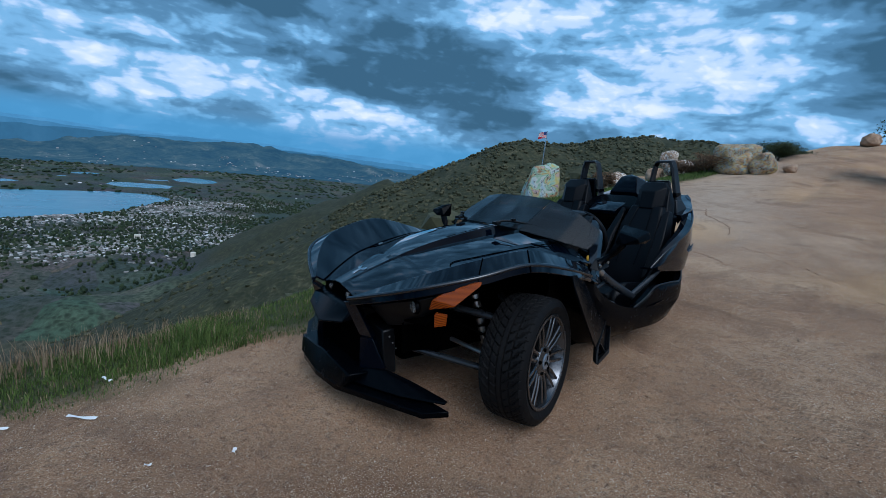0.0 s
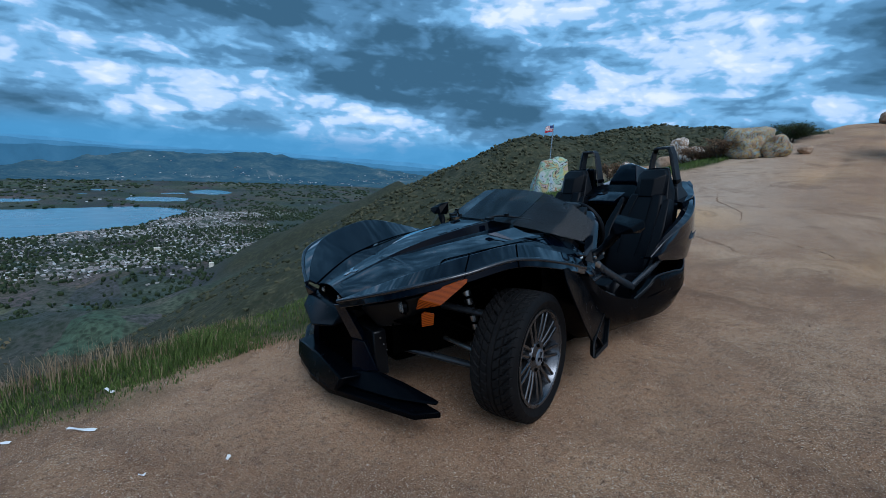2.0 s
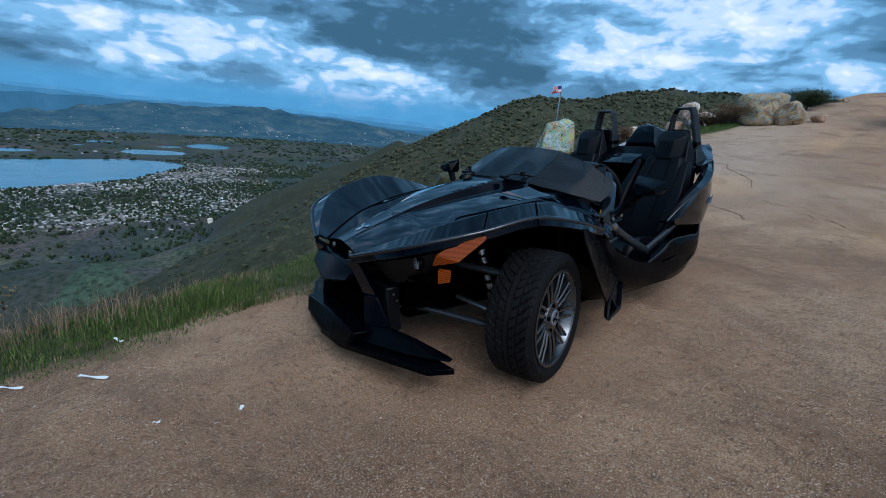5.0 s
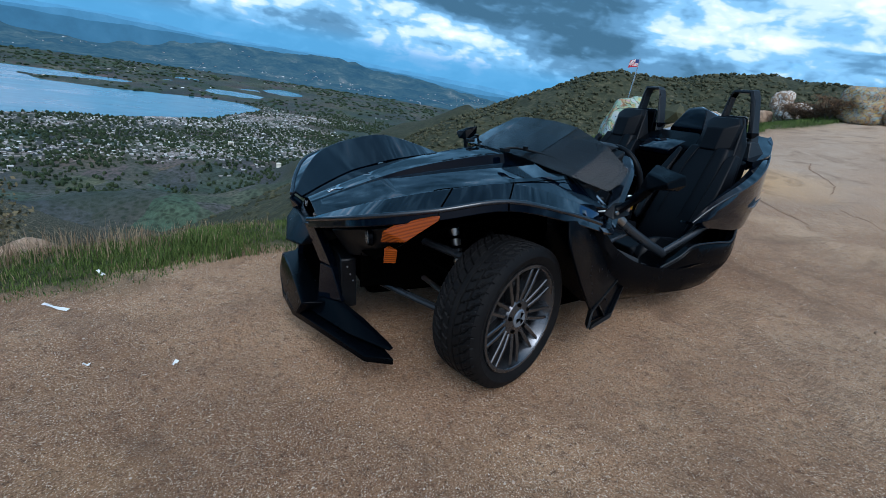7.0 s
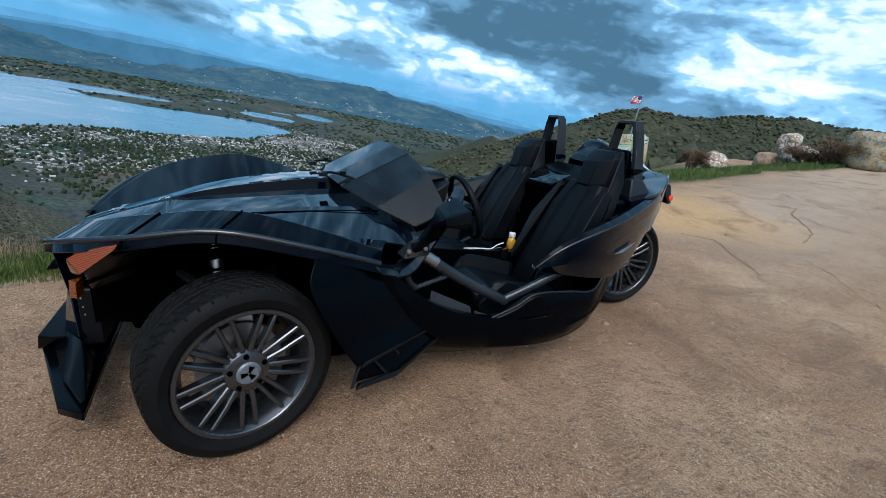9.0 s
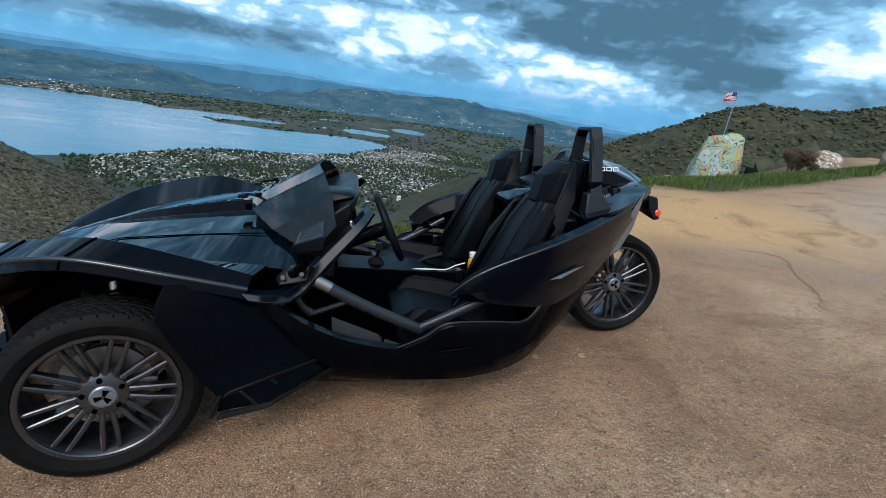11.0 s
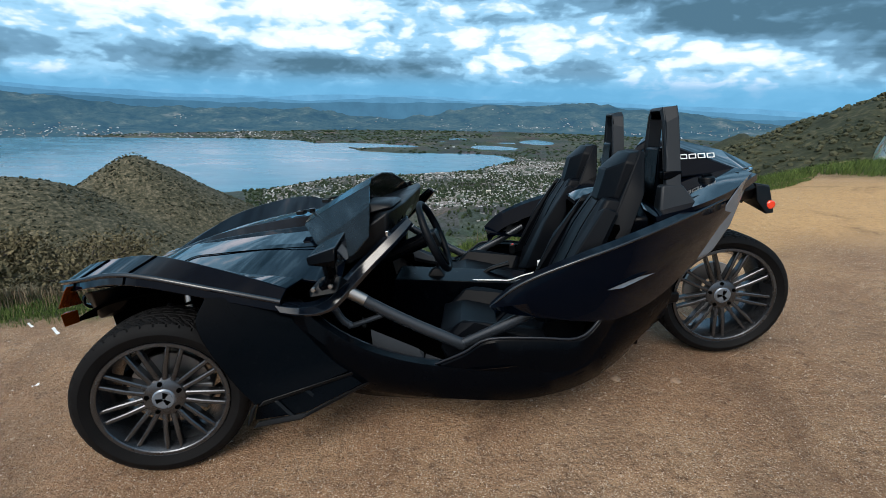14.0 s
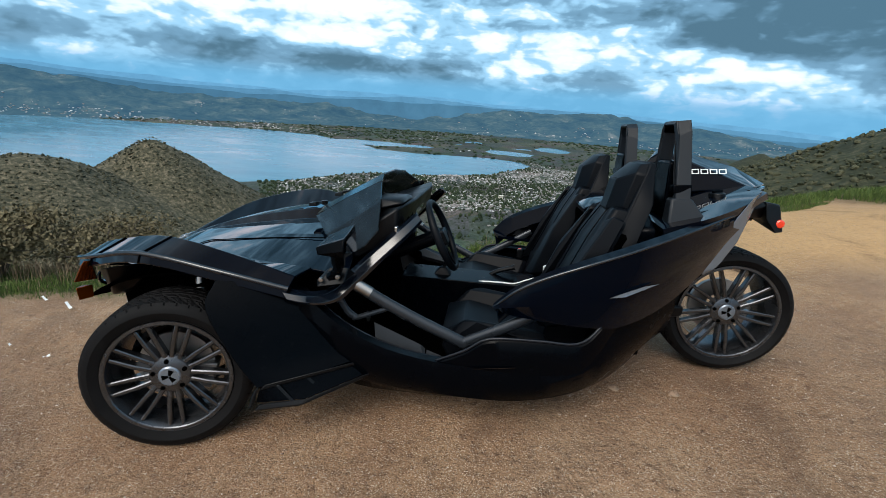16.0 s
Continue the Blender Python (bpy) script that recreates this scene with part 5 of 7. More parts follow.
# ---- cockpit ----
def build_seat(y):
    o = y
    seat = part("seat", join(hull([(x, o + dy, z) for x, dy, z in ((-0.20, -0.20, 0.24), (-0.20, 0.20, 0.24), (-0.22, -0.19, 0.38), (-0.22, 0.19, 0.38), (0.30, -0.20, 0.22), (0.30, 0.20, 0.22), (0.28, -0.19, 0.30), (0.28, 0.19, 0.30), (-0.12, -0.17, 0.405), (-0.12, 0.17, 0.405))])), VINYL, car, "black vinyl bucket seat", bevel=0.02, segs=3)
    for s in (-1, 1):
        part("bolster", hull([(x, o + s * dy, z) for x, dy, z in ((-0.20, 0.16, 0.36), (-0.22, 0.235, 0.33), (-0.12, 0.20, 0.45), (0.24, 0.20, 0.40), (0.28, 0.25, 0.34), (-0.18, 0.24, 0.26), (0.28, 0.24, 0.22), (0.20, 0.15, 0.32), (-0.05, 0.235, 0.455))]), VINYL, seat, bevel=0.014, segs=3)
        part("back_bolster", hull([(x, o + s * dy, z) for x, dy, z in ((0.20, 0.18, 0.42), (0.24, 0.25, 0.44), (0.34, 0.18, 0.70), (0.36, 0.245, 0.72), (0.48, 0.16, 0.90), (0.50, 0.20, 0.92), (0.56, 0.20, 0.90), (0.36, 0.24, 0.44), (0.46, 0.25, 0.72))]), VINYL, seat, bevel=0.014, segs=3)
    part("backrest", hull([(x, o + dy, z) for x, dy, z in ((0.22, -0.18, 0.30), (0.22, 0.18, 0.30), (0.27, -0.17, 0.48), (0.27, 0.17, 0.48), (0.43, -0.165, 0.80), (0.43, 0.165, 0.80), (0.52, -0.13, 0.94), (0.52, 0.13, 0.94), (0.60, -0.14, 0.93), (0.60, 0.14, 0.93), (0.40, -0.19, 0.30), (0.40, 0.19, 0.30))]), VINYL, seat, bevel=0.018, segs=3)
    part("seat_shell", hull([(x, o + dy, z) for x, dy, z in ((0.44, -0.20, 0.62), (0.44, 0.20, 0.62), (0.60, -0.145, 0.96), (0.60, 0.145, 0.96), (0.645, -0.115, 1.10), (0.645, 0.115, 1.10), (0.66, -0.09, 1.128), (0.66, 0.09, 1.128), (0.685, -0.09, 1.120), (0.685, 0.09, 1.120), (0.67, -0.15, 0.96), (0.67, 0.15, 0.96), (0.54, -0.21, 0.62), (0.54, 0.21, 0.62))]), VINYL, seat, bevel=0.008)
    for e in (-1, 1):
        part("stitch_line", sweep([(0.268, o + e * 0.075, 0.50), (0.345, o + e * 0.08, 0.645), (0.425, o + e * 0.075, 0.805), (0.505, o + e * 0.06, 0.925)], 0.003, 5, 2), SATIN, seat)
    part("headrest", hull([(x, o + dy, z) for x, dy, z in ((0.545, -0.055, 0.875), (0.545, 0.055, 0.875), (0.555, -0.115, 0.94), (0.555, 0.115, 0.94), (0.60, -0.115, 1.085), (0.60, 0.115, 1.085), (0.625, -0.085, 1.12), (0.625, 0.085, 1.12), (0.66, -0.085, 1.122), (0.66, 0.085, 1.122), (0.665, -0.12, 1.07), (0.665, 0.12, 1.07), (0.62, -0.12, 0.90), (0.62, 0.12, 0.90), (0.535, -0.055, 1.055), (0.535, 0.055, 1.055), (0.50, -0.05, 0.925), (0.50, 0.05, 0.925))]), VINYL, seat, "faceted black headrest", bevel=0.006)
    buckle = part("belt_buckle", box(0.18, 0.22, o + 0.235, o + 0.255, 0.40, 0.47), MATTE, seat, bevel=0.008)
    part("buckle_button", box(0.19, 0.21, o + 0.240, o + 0.250, 0.4695, 0.473), RED, buckle)
    return seat


build_seat(-0.385)
build_seat(0.385)

console = part("centre_console", hull([(-0.55, 0.13, 0.16), (-0.55, -0.13, 0.16), (0.40, 0.12, 0.16), (0.40, -0.12, 0.16), (-0.50, 0.125, 0.50), (-0.50, -0.125, 0.50), (-0.16, 0.12, 0.43), (-0.16, -0.12, 0.43), (0.36, 0.115, 0.43), (0.36, -0.115, 0.43)]), SATIN, car, "satin black centre console", bevel=0.012)
part("console_lid", hull([(-0.12, 0.10, 0.43), (-0.12, -0.10, 0.43), (0.24, 0.10, 0.43), (0.24, -0.10, 0.43), (-0.10, 0.09, 0.447), (-0.10, -0.09, 0.447), (0.23, 0.09, 0.447), (0.23, -0.09, 0.447)]), GLOSS, console, bevel=0.004)
part("gear_lever", join(sweep([(-0.28, 0.0, 0.45), (-0.26, 0.0, 0.53), (-0.25, 0.0, 0.57)], 0.011, 10), hull([(-0.275, -0.022, 0.56), (-0.225, -0.022, 0.56), (-0.275, 0.022, 0.56), (-0.225, 0.022, 0.56), (-0.265, -0.015, 0.60), (-0.235, -0.015, 0.60), (-0.265, 0.015, 0.60), (-0.235, 0.015, 0.60)])), MATTE, console, "black gear lever", bevel=0.004)
part("lever_gaiter", hull([(-0.34, -0.06, 0.46), (-0.20, -0.06, 0.44), (-0.34, 0.06, 0.46), (-0.20, 0.06, 0.44), (-0.285, -0.018, 0.52), (-0.25, -0.018, 0.52), (-0.285, 0.018, 0.52), (-0.25, 0.018, 0.52)]), VINYL, console, bevel=0.01)
part("handbrake", sweep([(-0.02, 0.07, 0.44), (0.04, 0.07, 0.475), (0.14, 0.07, 0.50)], [0.012, 0.013, 0.018], 10), MATTE, console, "black handbrake lever")

# dashboard
dash = part("dashboard", hull([(-0.68, 0.60, 0.77), (-0.68, -0.60, 0.77), (-0.68, 0.26, 0.88), (-0.68, -0.26, 0.88), (-0.40, 0.58, 0.945), (-0.40, -0.58, 0.945), (-0.36, 0.30, 0.955), (-0.36, -0.30, 0.955), (-0.42, 0.56, 0.80), (-0.42, -0.56, 0.80), (-0.60, 0.60, 0.72), (-0.60, -0.60, 0.72)]), MATTE, car, "textured black dashboard", bevel=0.012)
part("lower_dash", hull([(-0.50, 0.56, 0.80), (-0.50, -0.56, 0.80), (-0.44, 0.16, 0.80), (-0.44, -0.16, 0.80), (-0.54, 0.2, 0.62), (-0.54, -0.2, 0.62), (-0.62, 0.56, 0.68), (-0.62, -0.56, 0.68)]), SATIN, dash, bevel=0.012)
for y in (-0.385 - 0.062, -0.385 + 0.062):
    g = part("gauge", shift(lathe([(0.0005, -0.004), (0.045, -0.004), (0.052, -0.012), (0.056, 0.0), (0.052, 0.05), (0.0005, 0.05)], 32), Matrix.Translation((-0.402, y, 0.880)) @ Matrix.Rotation(radians(90), 4, "Z") @ Matrix.Rotation(radians(-12), 4, "X")), SATIN, dash, "round dark gauge")
    for k in range(7):
        a = radians(210 - 40 * k)
        tick = box(0.030, 0.041, -0.0065, -0.0045, -0.0018, 0.0018)
        part("dial_tick", shift(tick, Matrix.Translation((-0.402, y, 0.880)) @ Matrix.Rotation(radians(90), 4, "Z") @ Matrix.Rotation(radians(-12), 4, "X") @ Matrix.Rotation(a, 4, "Y")), WHITE, g)
part("gauge_hood", hull([(-0.56, -0.53, 0.92), (-0.56, -0.24, 0.92), (-0.385, -0.52, 0.955), (-0.385, -0.25, 0.955), (-0.52, -0.48, 0.975), (-0.52, -0.29, 0.975), (-0.40, -0.47, 0.972), (-0.40, -0.30, 0.972)]), MATTE, dash, bevel=0.01)
for z, y in ((0.855, -0.60), (0.82, -0.585)):
    part("dash_switch", box(-0.415, -0.402, y - 0.015, y + 0.015, z - 0.012, z + 0.012), BRIGHT, dash, bevel=0.003)
part("screen_bezel", hull([(-0.405, -0.13, 0.83), (-0.405, 0.13, 0.83), (-0.375, -0.13, 0.93), (-0.375, 0.13, 0.93), (-0.42, -0.12, 0.83), (-0.42, 0.12, 0.83), (-0.40, -0.12, 0.935), (-0.40, 0.12, 0.935)]), GLOSS, dash, bevel=0.004)
part("key_pod", hull([(-0.47, -0.22, 0.66), (-0.40, -0.22, 0.68), (-0.47, -0.13, 0.66), (-0.40, -0.13, 0.68), (-0.46, -0.21, 0.76), (-0.39, -0.21, 0.77), (-0.46, -0.14, 0.76), (-0.39, -0.14, 0.77)]), SATIN, dash, bevel=0.01)

# steering wheel
wheel_m = Matrix.Translation((-0.227, -0.385, 0.787)) @ Matrix.Rotation(radians(-21), 4, "Y")
ring = bmesh.new()
rings = []
for k in range(48):
    a = 2 * math.pi * k / 48
    c = Vector((0, math.cos(a) * 0.165, math.sin(a) * 0.165))
    u = c.normalized()
    rr = 0.0165 + 0.0022 * math.cos(2 * a)
    rings.append([ring.verts.new(c + rr * (math.cos(b) * u + math.sin(b) * Vector((1, 0, 0)))) for b in (2 * math.pi * j / 12 for j in range(12))])
for k in range(48):
    a, b = rings[k], rings[(k + 1) % 48]
    for j in range(12):
        ring.faces.new((a[j], a[(j + 1) % 12], b[(j + 1) % 12], b[j]))
steer = part("steering_wheel", shift(ring, wheel_m), VINYL, car, "black three-spoke steering wheel", sharp=60)
for a in (0, 180, 270):
    c, s_ = math.cos(radians(a)), math.sin(radians(a))
    pts = []
    for rr, w, x in ((0.04, 0.024, -0.012), (0.160, 0.013, 0.0)):
        for sg in (-1, 1):
            for dx in (-0.008, 0.008):
                pts.append((x + dx, rr * c - sg * w * s_, rr * s_ + sg * w * c))
    part("wheel_spoke", shift(hull(pts), wheel_m), SATIN, steer, bevel=0.004)
part("horn_pad", shift(hull([(x, y, z) for x, k in ((-0.03, 1.0), (0.016, 0.78)) for y, z in ((-0.06 * k, 0.035 * k), (0.06 * k, 0.035 * k), (-0.045 * k, -0.055 * k), (0.045 * k, -0.055 * k))]), wheel_m), MATTE, steer, bevel=0.008)
part("column", sweep([(-0.24, -0.385, 0.785), (-0.50, -0.385, 0.69)], 0.035, 14, 1), SATIN, steer)
for k, x in enumerate((-0.66, -0.64)):
    part("pedal", hull([(x, -0.45 + 0.13 * k, 0.30), (x, -0.37 + 0.13 * k, 0.30), (x - 0.05, -0.45 + 0.13 * k, 0.40), (x - 0.05, -0.37 + 0.13 * k, 0.40), (x + 0.015, -0.45 + 0.13 * k, 0.305), (x - 0.035, -0.37 + 0.13 * k, 0.405)]), STEEL, car, bevel=0.004)

# smoked windscreen with its brackets
screen = part("windscreen", panel([[(-0.86, -0.34, 0.875), (-0.69, -0.335, 0.965), (-0.53, -0.31, 1.040)], [(-0.89, -0.15, 0.89), (-0.72, -0.15, 0.98), (-0.56, -0.14, 1.060)], [(-0.89, 0.15, 0.89), (-0.72, 0.15, 0.98), (-0.56, 0.14, 1.060)], [(-0.86, 0.34, 0.875), (-0.69, 0.335, 0.965), (-0.53, 0.31, 1.040)]], 0.006, 1), TINT, car, "small smoked windscreen", sharp=8)
for s in (-1, 1):
    part("screen_side", panel([mid(s, [(-0.86, 0.345, 0.872), (-0.69, 0.342, 0.962), (-0.53, 0.315, 1.037)]), mid(s, [(-0.74, 0.56, 0.82), (-0.60, 0.56, 0.90), (-0.49, 0.52, 0.965)]), mid(s, [(-0.60, 0.71, 0.765), (-0.53, 0.715, 0.80), (-0.47, 0.70, 0.865)])], 0.006, 1), TINT, screen, sharp=8)
    part("screen_bracket", sweep(mid(s, [(-0.93, 0.20, 0.912), (-0.87, 0.24, 0.92), (-0.77, 0.36, 0.90), (-0.70, 0.46, 0.87)]), 0.007, 8, 4), MATTE, screen, bevel=0.002)
    part("bracket_foot", box(-0.945, -0.905, s * 0.20 - 0.025, s * 0.20 + 0.025, 0.898, 0.916), MATTE, screen, bevel=0.003)
    part("screen_knob", shift(lathe([(0.0005, -0.01), (0.014, -0.01), (0.016, 0.01), (0.0005, 0.01)], 16), Matrix.Translation((-0.84, s * 0.27, 0.925)) @ Matrix.Rotation(radians(90), 4, "X")), MATTE, screen)

def true_up():
    """Brings the body panels to the car's own widths and lengths: a blunter nose, a raised splitter and narrower flanks."""
    skip = {"wheel", "seat", "hood", "front_fender", "dash_arm"}
    for ob in list(car.children_recursive):
        top = ob
        while top.parent is not None and top.parent is not car:
            top = top.parent
        if ob.type != "MESH" or top.name.split(".")[0] in skip or not ob.matrix_basis.is_identity:
            continue
        co = np.empty(len(ob.data.vertices) * 3)
        ob.data.vertices.foreach_get("co", co)
        co = co.reshape(-1, 3)
        x, y, z = co[:, 0].copy(), co[:, 1].copy(), co[:, 2].copy()
        o = np.abs(y)
        name = top.name.split(".")[0]
        k = 1 - 0.14 * step(-1.15, -0.6, x)
        if name == "blade_plate":
            k = k - 0.18 * step(-0.85, -0.45, x)
        elif name in ("entry_tube", "tube_decal"):
            k = k - 0.10
        co[:, 1] = np.sign(y) * np.where(o > 0.45, 0.45 + (o - 0.45) * k, o)
        co[:, 0] = np.where(x < -1.75, -1.75 + (x + 1.75) * 0.70, x)
        co[:, 2] = z + 0.05 * step(-1.6, -1.75, x) * step(0.45, 0.25, z)
        if name == "mirror":
            co += np.stack([np.full(len(x), -0.05), np.sign(y) * 0.02, np.full(len(x), -0.055)], -1)
        elif name == "tail_lamp_pod":
            co[:, 0] += 0.04
        ob.data.vertices.foreach_set("co", co.ravel())
        ob.data.update()


true_up()

# loose things in the cockpit
bottle = tagged(part("juice_bottle", shift(lathe([(0.0005, 0), (0.027, 0), (0.030, 0.006), (0.030, 0.045), (0.026, 0.062), (0.017, 0.075), (0.017, 0.08), (0.0005, 0.08)], 24), Matrix.Rotation(radians(90), 4, "X")), JUICE, None), "small bottle of amber drink on the console", "bottle")
bottle.matrix_world = CAR_M @ Matrix.Translation((0.31, -0.03, 0.432)) @ Matrix.Rotation(0.0, 4, "X")
part("cap", shift(lathe([(0.0005, 0.079), (0.021, 0.079), (0.022, 0.084), (0.022, 0.104), (0.019, 0.107), (0.0005, 0.107)], 24), Matrix.Rotation(radians(90), 4, "X")), WHITE, bottle, "white screw cap")
cable = tagged(part("charging_cable", sweep([(-0.34, -0.02, 0.462), (-0.26, -0.075, 0.475), (-0.16, -0.105, 0.452), (-0.06, -0.09, 0.462), (0.05, -0.10, 0.462), (0.13, -0.085, 0.452), (0.20, -0.03, 0.455), (0.27, 0.0, 0.462)], 0.0042, 8, 6), WHITE, None), "white charging cable lying across the console", "cable")
cable.matrix_world = CAR_M

# ---- scenery ----
def leafy(name, dark, light, rough=0.75):
    m = Mat(name)
    r = m.island()
    n = m.noise(3.0, 3, 0.6, m.world())
    c = m.mix(r, dark, light)
    c = m.mix(m.ramp(n, (0.35, 0.0), (0.7, 0.5)), c, tuple(v * 0.55 for v in dark))
    m.put("Base Color", c).put("Roughness", rough).put("Specular IOR Level", 0.2)
    return m.m


def make_rock(name, paints=(), amount=0.5):
    """Weathered granite, with sprayed paint where there is any."""
    m = Mat(name)
    a = m.noise(3.2, 8, 0.68)
    b = m.noise(34, 6, 0.7)
    c = m.ramp(a, (0.32, (0.15, 0.095, 0.06)), (0.5, (0.33, 0.225, 0.15)), (0.68, (0.45, 0.345, 0.255)))
    c = m.mix(m.ramp(b, (0.5, 0.0), (0.7, 0.55)), c, (0.09, 0.075, 0.06))
    for k, p in enumerate(paints):
        warp = m.noise(3.0 + 0.9 * k, 3, 0.5, m.scaled(1, 1, 1.4), 2.6)
        lo = 0.5 + 0.02 * k
        f = m.ramp(warp, (lo - 0.012, 0.0), (lo, amount * 1.5), (lo + 0.09, amount * 1.5), (lo + 0.105, 0.0))
        c = m.mix(f, c, p)
    if paints:
        line = m.noise(4.6, 2, 0.4, None, 3.0)
        c = m.mix(m.ramp(line, (0.475, 0.0), (0.487, 0.9), (0.512, 0.9), (0.524, 0.0)), c, (0.02, 0.025, 0.03))
        c = m.mix(m.ramp(b, (0.62, 0.0), (0.75, 0.5)), c, (0.25, 0.2, 0.16))
    m.put("Base Color", c).put("Roughness", 0.85).put("Specular IOR Level", 0.25)
    m.bump(m.math("ADD", a, m.math("MULTIPLY", b, 0.35)), 0.6, 0.05)
    return m.m


GRASS = leafy("green_grass", (0.042, 0.074, 0.015), (0.135, 0.185, 0.048))
STRAW = leafy("dry_grass", (0.16, 0.105, 0.065), (0.36, 0.29, 0.19))
LEAF = leafy("dark_shrub_leaf", (0.018, 0.028, 0.010), (0.055, 0.070, 0.024))
CHAP = leafy("chaparral", (0.030, 0.036, 0.018), (0.095, 0.092, 0.052))
# lighter scrub colour for the hills outside the cloud shade
UNSHADED = leafy("unshaded_scrub", (0.030, 0.033, 0.019), (0.105, 0.096, 0.058))
OLIVE = leafy("olive_twigs", (0.072, 0.062, 0.032), (0.20, 0.165, 0.092))
RUST = leafy("dry_brown_shrub", (0.07, 0.038, 0.02), (0.15, 0.09, 0.045))
BARK = plain("grey_bark", (0.075, 0.06, 0.048), 0.85, 0.0, 30, 0.6, 0.6, 0.01)
ROCK = make_rock("bare_granite")
PAINTED = make_rock("painted_granite", ((0.22, 0.42, 0.46), (0.50, 0.36, 0.08)), 0.32)
TAGGED_ROCK = make_rock("lightly_painted_granite", ((0.70, 0.68, 0.64),), 0.55)


def stuff(name, verts, faces, material, label, category):
    me = bpy.data.meshes.new(name)
    me.from_pydata(verts, [], faces)
    me.materials.append(material)
    return tagged(new(name, me), label, category, kind="stuff")


def blades(rng, xs, ys, hs, width, lean):
    """Bent grass blades, two faces each."""
    n = len(xs)
    zs = land(xs, ys)[0]
    a = rng.uniform(0, 2 * np.pi, n)
    bend = rng.uniform(0.15, 1.0, n) * lean * hs
    b = rng.uniform(0, 2 * np.pi, n)
    wx, wy = np.cos(a) * width * 0.5, np.sin(a) * width * 0.5
    dx, dy = np.cos(b) * bend, np.sin(b) * bend
    v = np.empty((n, 5, 3))
    v[:, 0] = np.stack([xs - wx, ys - wy, zs - 0.01], -1)
    v[:, 1] = np.stack([xs + wx, ys + wy, zs - 0.01], -1)
    v[:, 2] = np.stack([xs + wx * 0.8 + dx * 0.35, ys + wy * 0.8 + dy * 0.35, zs + hs * 0.6], -1)
    v[:, 3] = np.stack([xs - wx * 0.8 + dx * 0.35, ys - wy * 0.8 + dy * 0.35, zs + hs * 0.6], -1)
    v[:, 4] = np.stack([xs + dx, ys + dy, zs + hs], -1)
    k = np.arange(n) * 5
    quads = np.stack([k, k + 1, k + 2, k + 3], -1).tolist()
    tris = np.stack([k + 3, k + 2, k + 4], -1).tolist()
    return v.reshape(-1, 3).tolist(), quads + tris


def build_grass():
    rng = np.random.default_rng(11)
    n = 120000
    x = rng.uniform(-8, 6, n)
    d = np.abs(rng.normal(0, 1.0, n)) * 1.3 - 0.12
    y = edge_y(x) + d
    clump = fbm(x * 1.6, y * 1.6, 3, 101)
    keep = (rng.uniform(-0.42, 0.42, n) < clump + 0.34 * step(-0.1, 0.5, d)) & (d < 3.4)
    x, y, d, clump = x[keep], y[keep], d[keep], clump[keep]
    h = (0.022 + 0.025 * step(-0.1, 0.9, d) + 0.22 * np.clip(clump, 0, 1) ** 1.3) * rng.uniform(0.4, 1.4, len(x)) * (1 - 0.6 * step(2.2, 3.2, x))
    dry = rng.uniform(0, 1, len(x)) < 0.06 + 0.25 * step(0.9, 2.2, d) * (x < -2.6)
    stuff("grass", *blades(rng, x[~dry], y[~dry], h[~dry], 0.006, 0.7), GRASS, "green grass along the edge of the dirt", "grass")
    # strip beside the track, round the boulders
    m = 60000
    xr, yr = rng.uniform(5.2, 17, m), rng.uniform(3.4, 9.5, m)
    rt = land(xr, yr)[1] * (rng.uniform(-0.2, 0.5, m) < fbm(xr * 1.4, yr * 1.4, 3, 105) + 0.25)
    xr, yr = xr[rt > 0.45], yr[rt > 0.45]
    stuff("grass", *blades(rng, xr, yr, rng.uniform(0.04, 0.14, len(xr)), 0.012, 0.8), GRASS, "short green grass strip beside the dirt track", "grass")
    # dry stalks
    p = 2600
    xs = np.concatenate([x[dry], rng.uniform(-6.5, -1.9, p)])
    ys = np.concatenate([y[dry], edge_y(xs[len(x[dry]):]) + rng.uniform(0.8, 2.6, p)])
    hs = np.concatenate([h[dry] * 1.2, rng.uniform(0.06, 0.20, p) * (0.5 + step(-2.2, -3.4, xs[len(x[dry]):]))])
    stuff("dry_grass", *blades(rng, xs, ys, hs, 0.005, 0.35), STRAW, "tall dry straw-coloured grass on the slope's lip", "grass")


build_grass()



def unit_blob():
    bm = bmesh.new()
    bmesh.ops.create_icosphere(bm, subdivisions=1, radius=1.0)
    v = np.array([q.co[:] for q in bm.verts])
    f = np.array([[q.index for q in g.verts] for g in bm.faces])
    bm.free()
    return v, f


ICO_V, ICO_F = unit_blob()


def blobs(rng, x, y, z, sx, sz, jag=0.35):
    n, m = len(x), len(ICO_V)
    a = rng.uniform(0, 2 * np.pi, n)
    v = ICO_V[None] * (1 + rng.uniform(-jag, jag, (n, m, 1)))
    vx = v[..., 0] * np.cos(a)[:, None] - v[..., 1] * np.sin(a)[:, None]
    vy = v[..., 0] * np.sin(a)[:, None] + v[..., 1] * np.cos(a)[:, None]
    out = np.stack([x[:, None] + vx * sx[:, None], y[:, None] + vy * sx[:, None], z[:, None] + v[..., 2] * sz[:, None]], -1)
    f = ICO_F[None] + (np.arange(n) * m)[:, None, None]
    return out.reshape(-1, 3).tolist(), f.reshape(-1, 3).tolist()


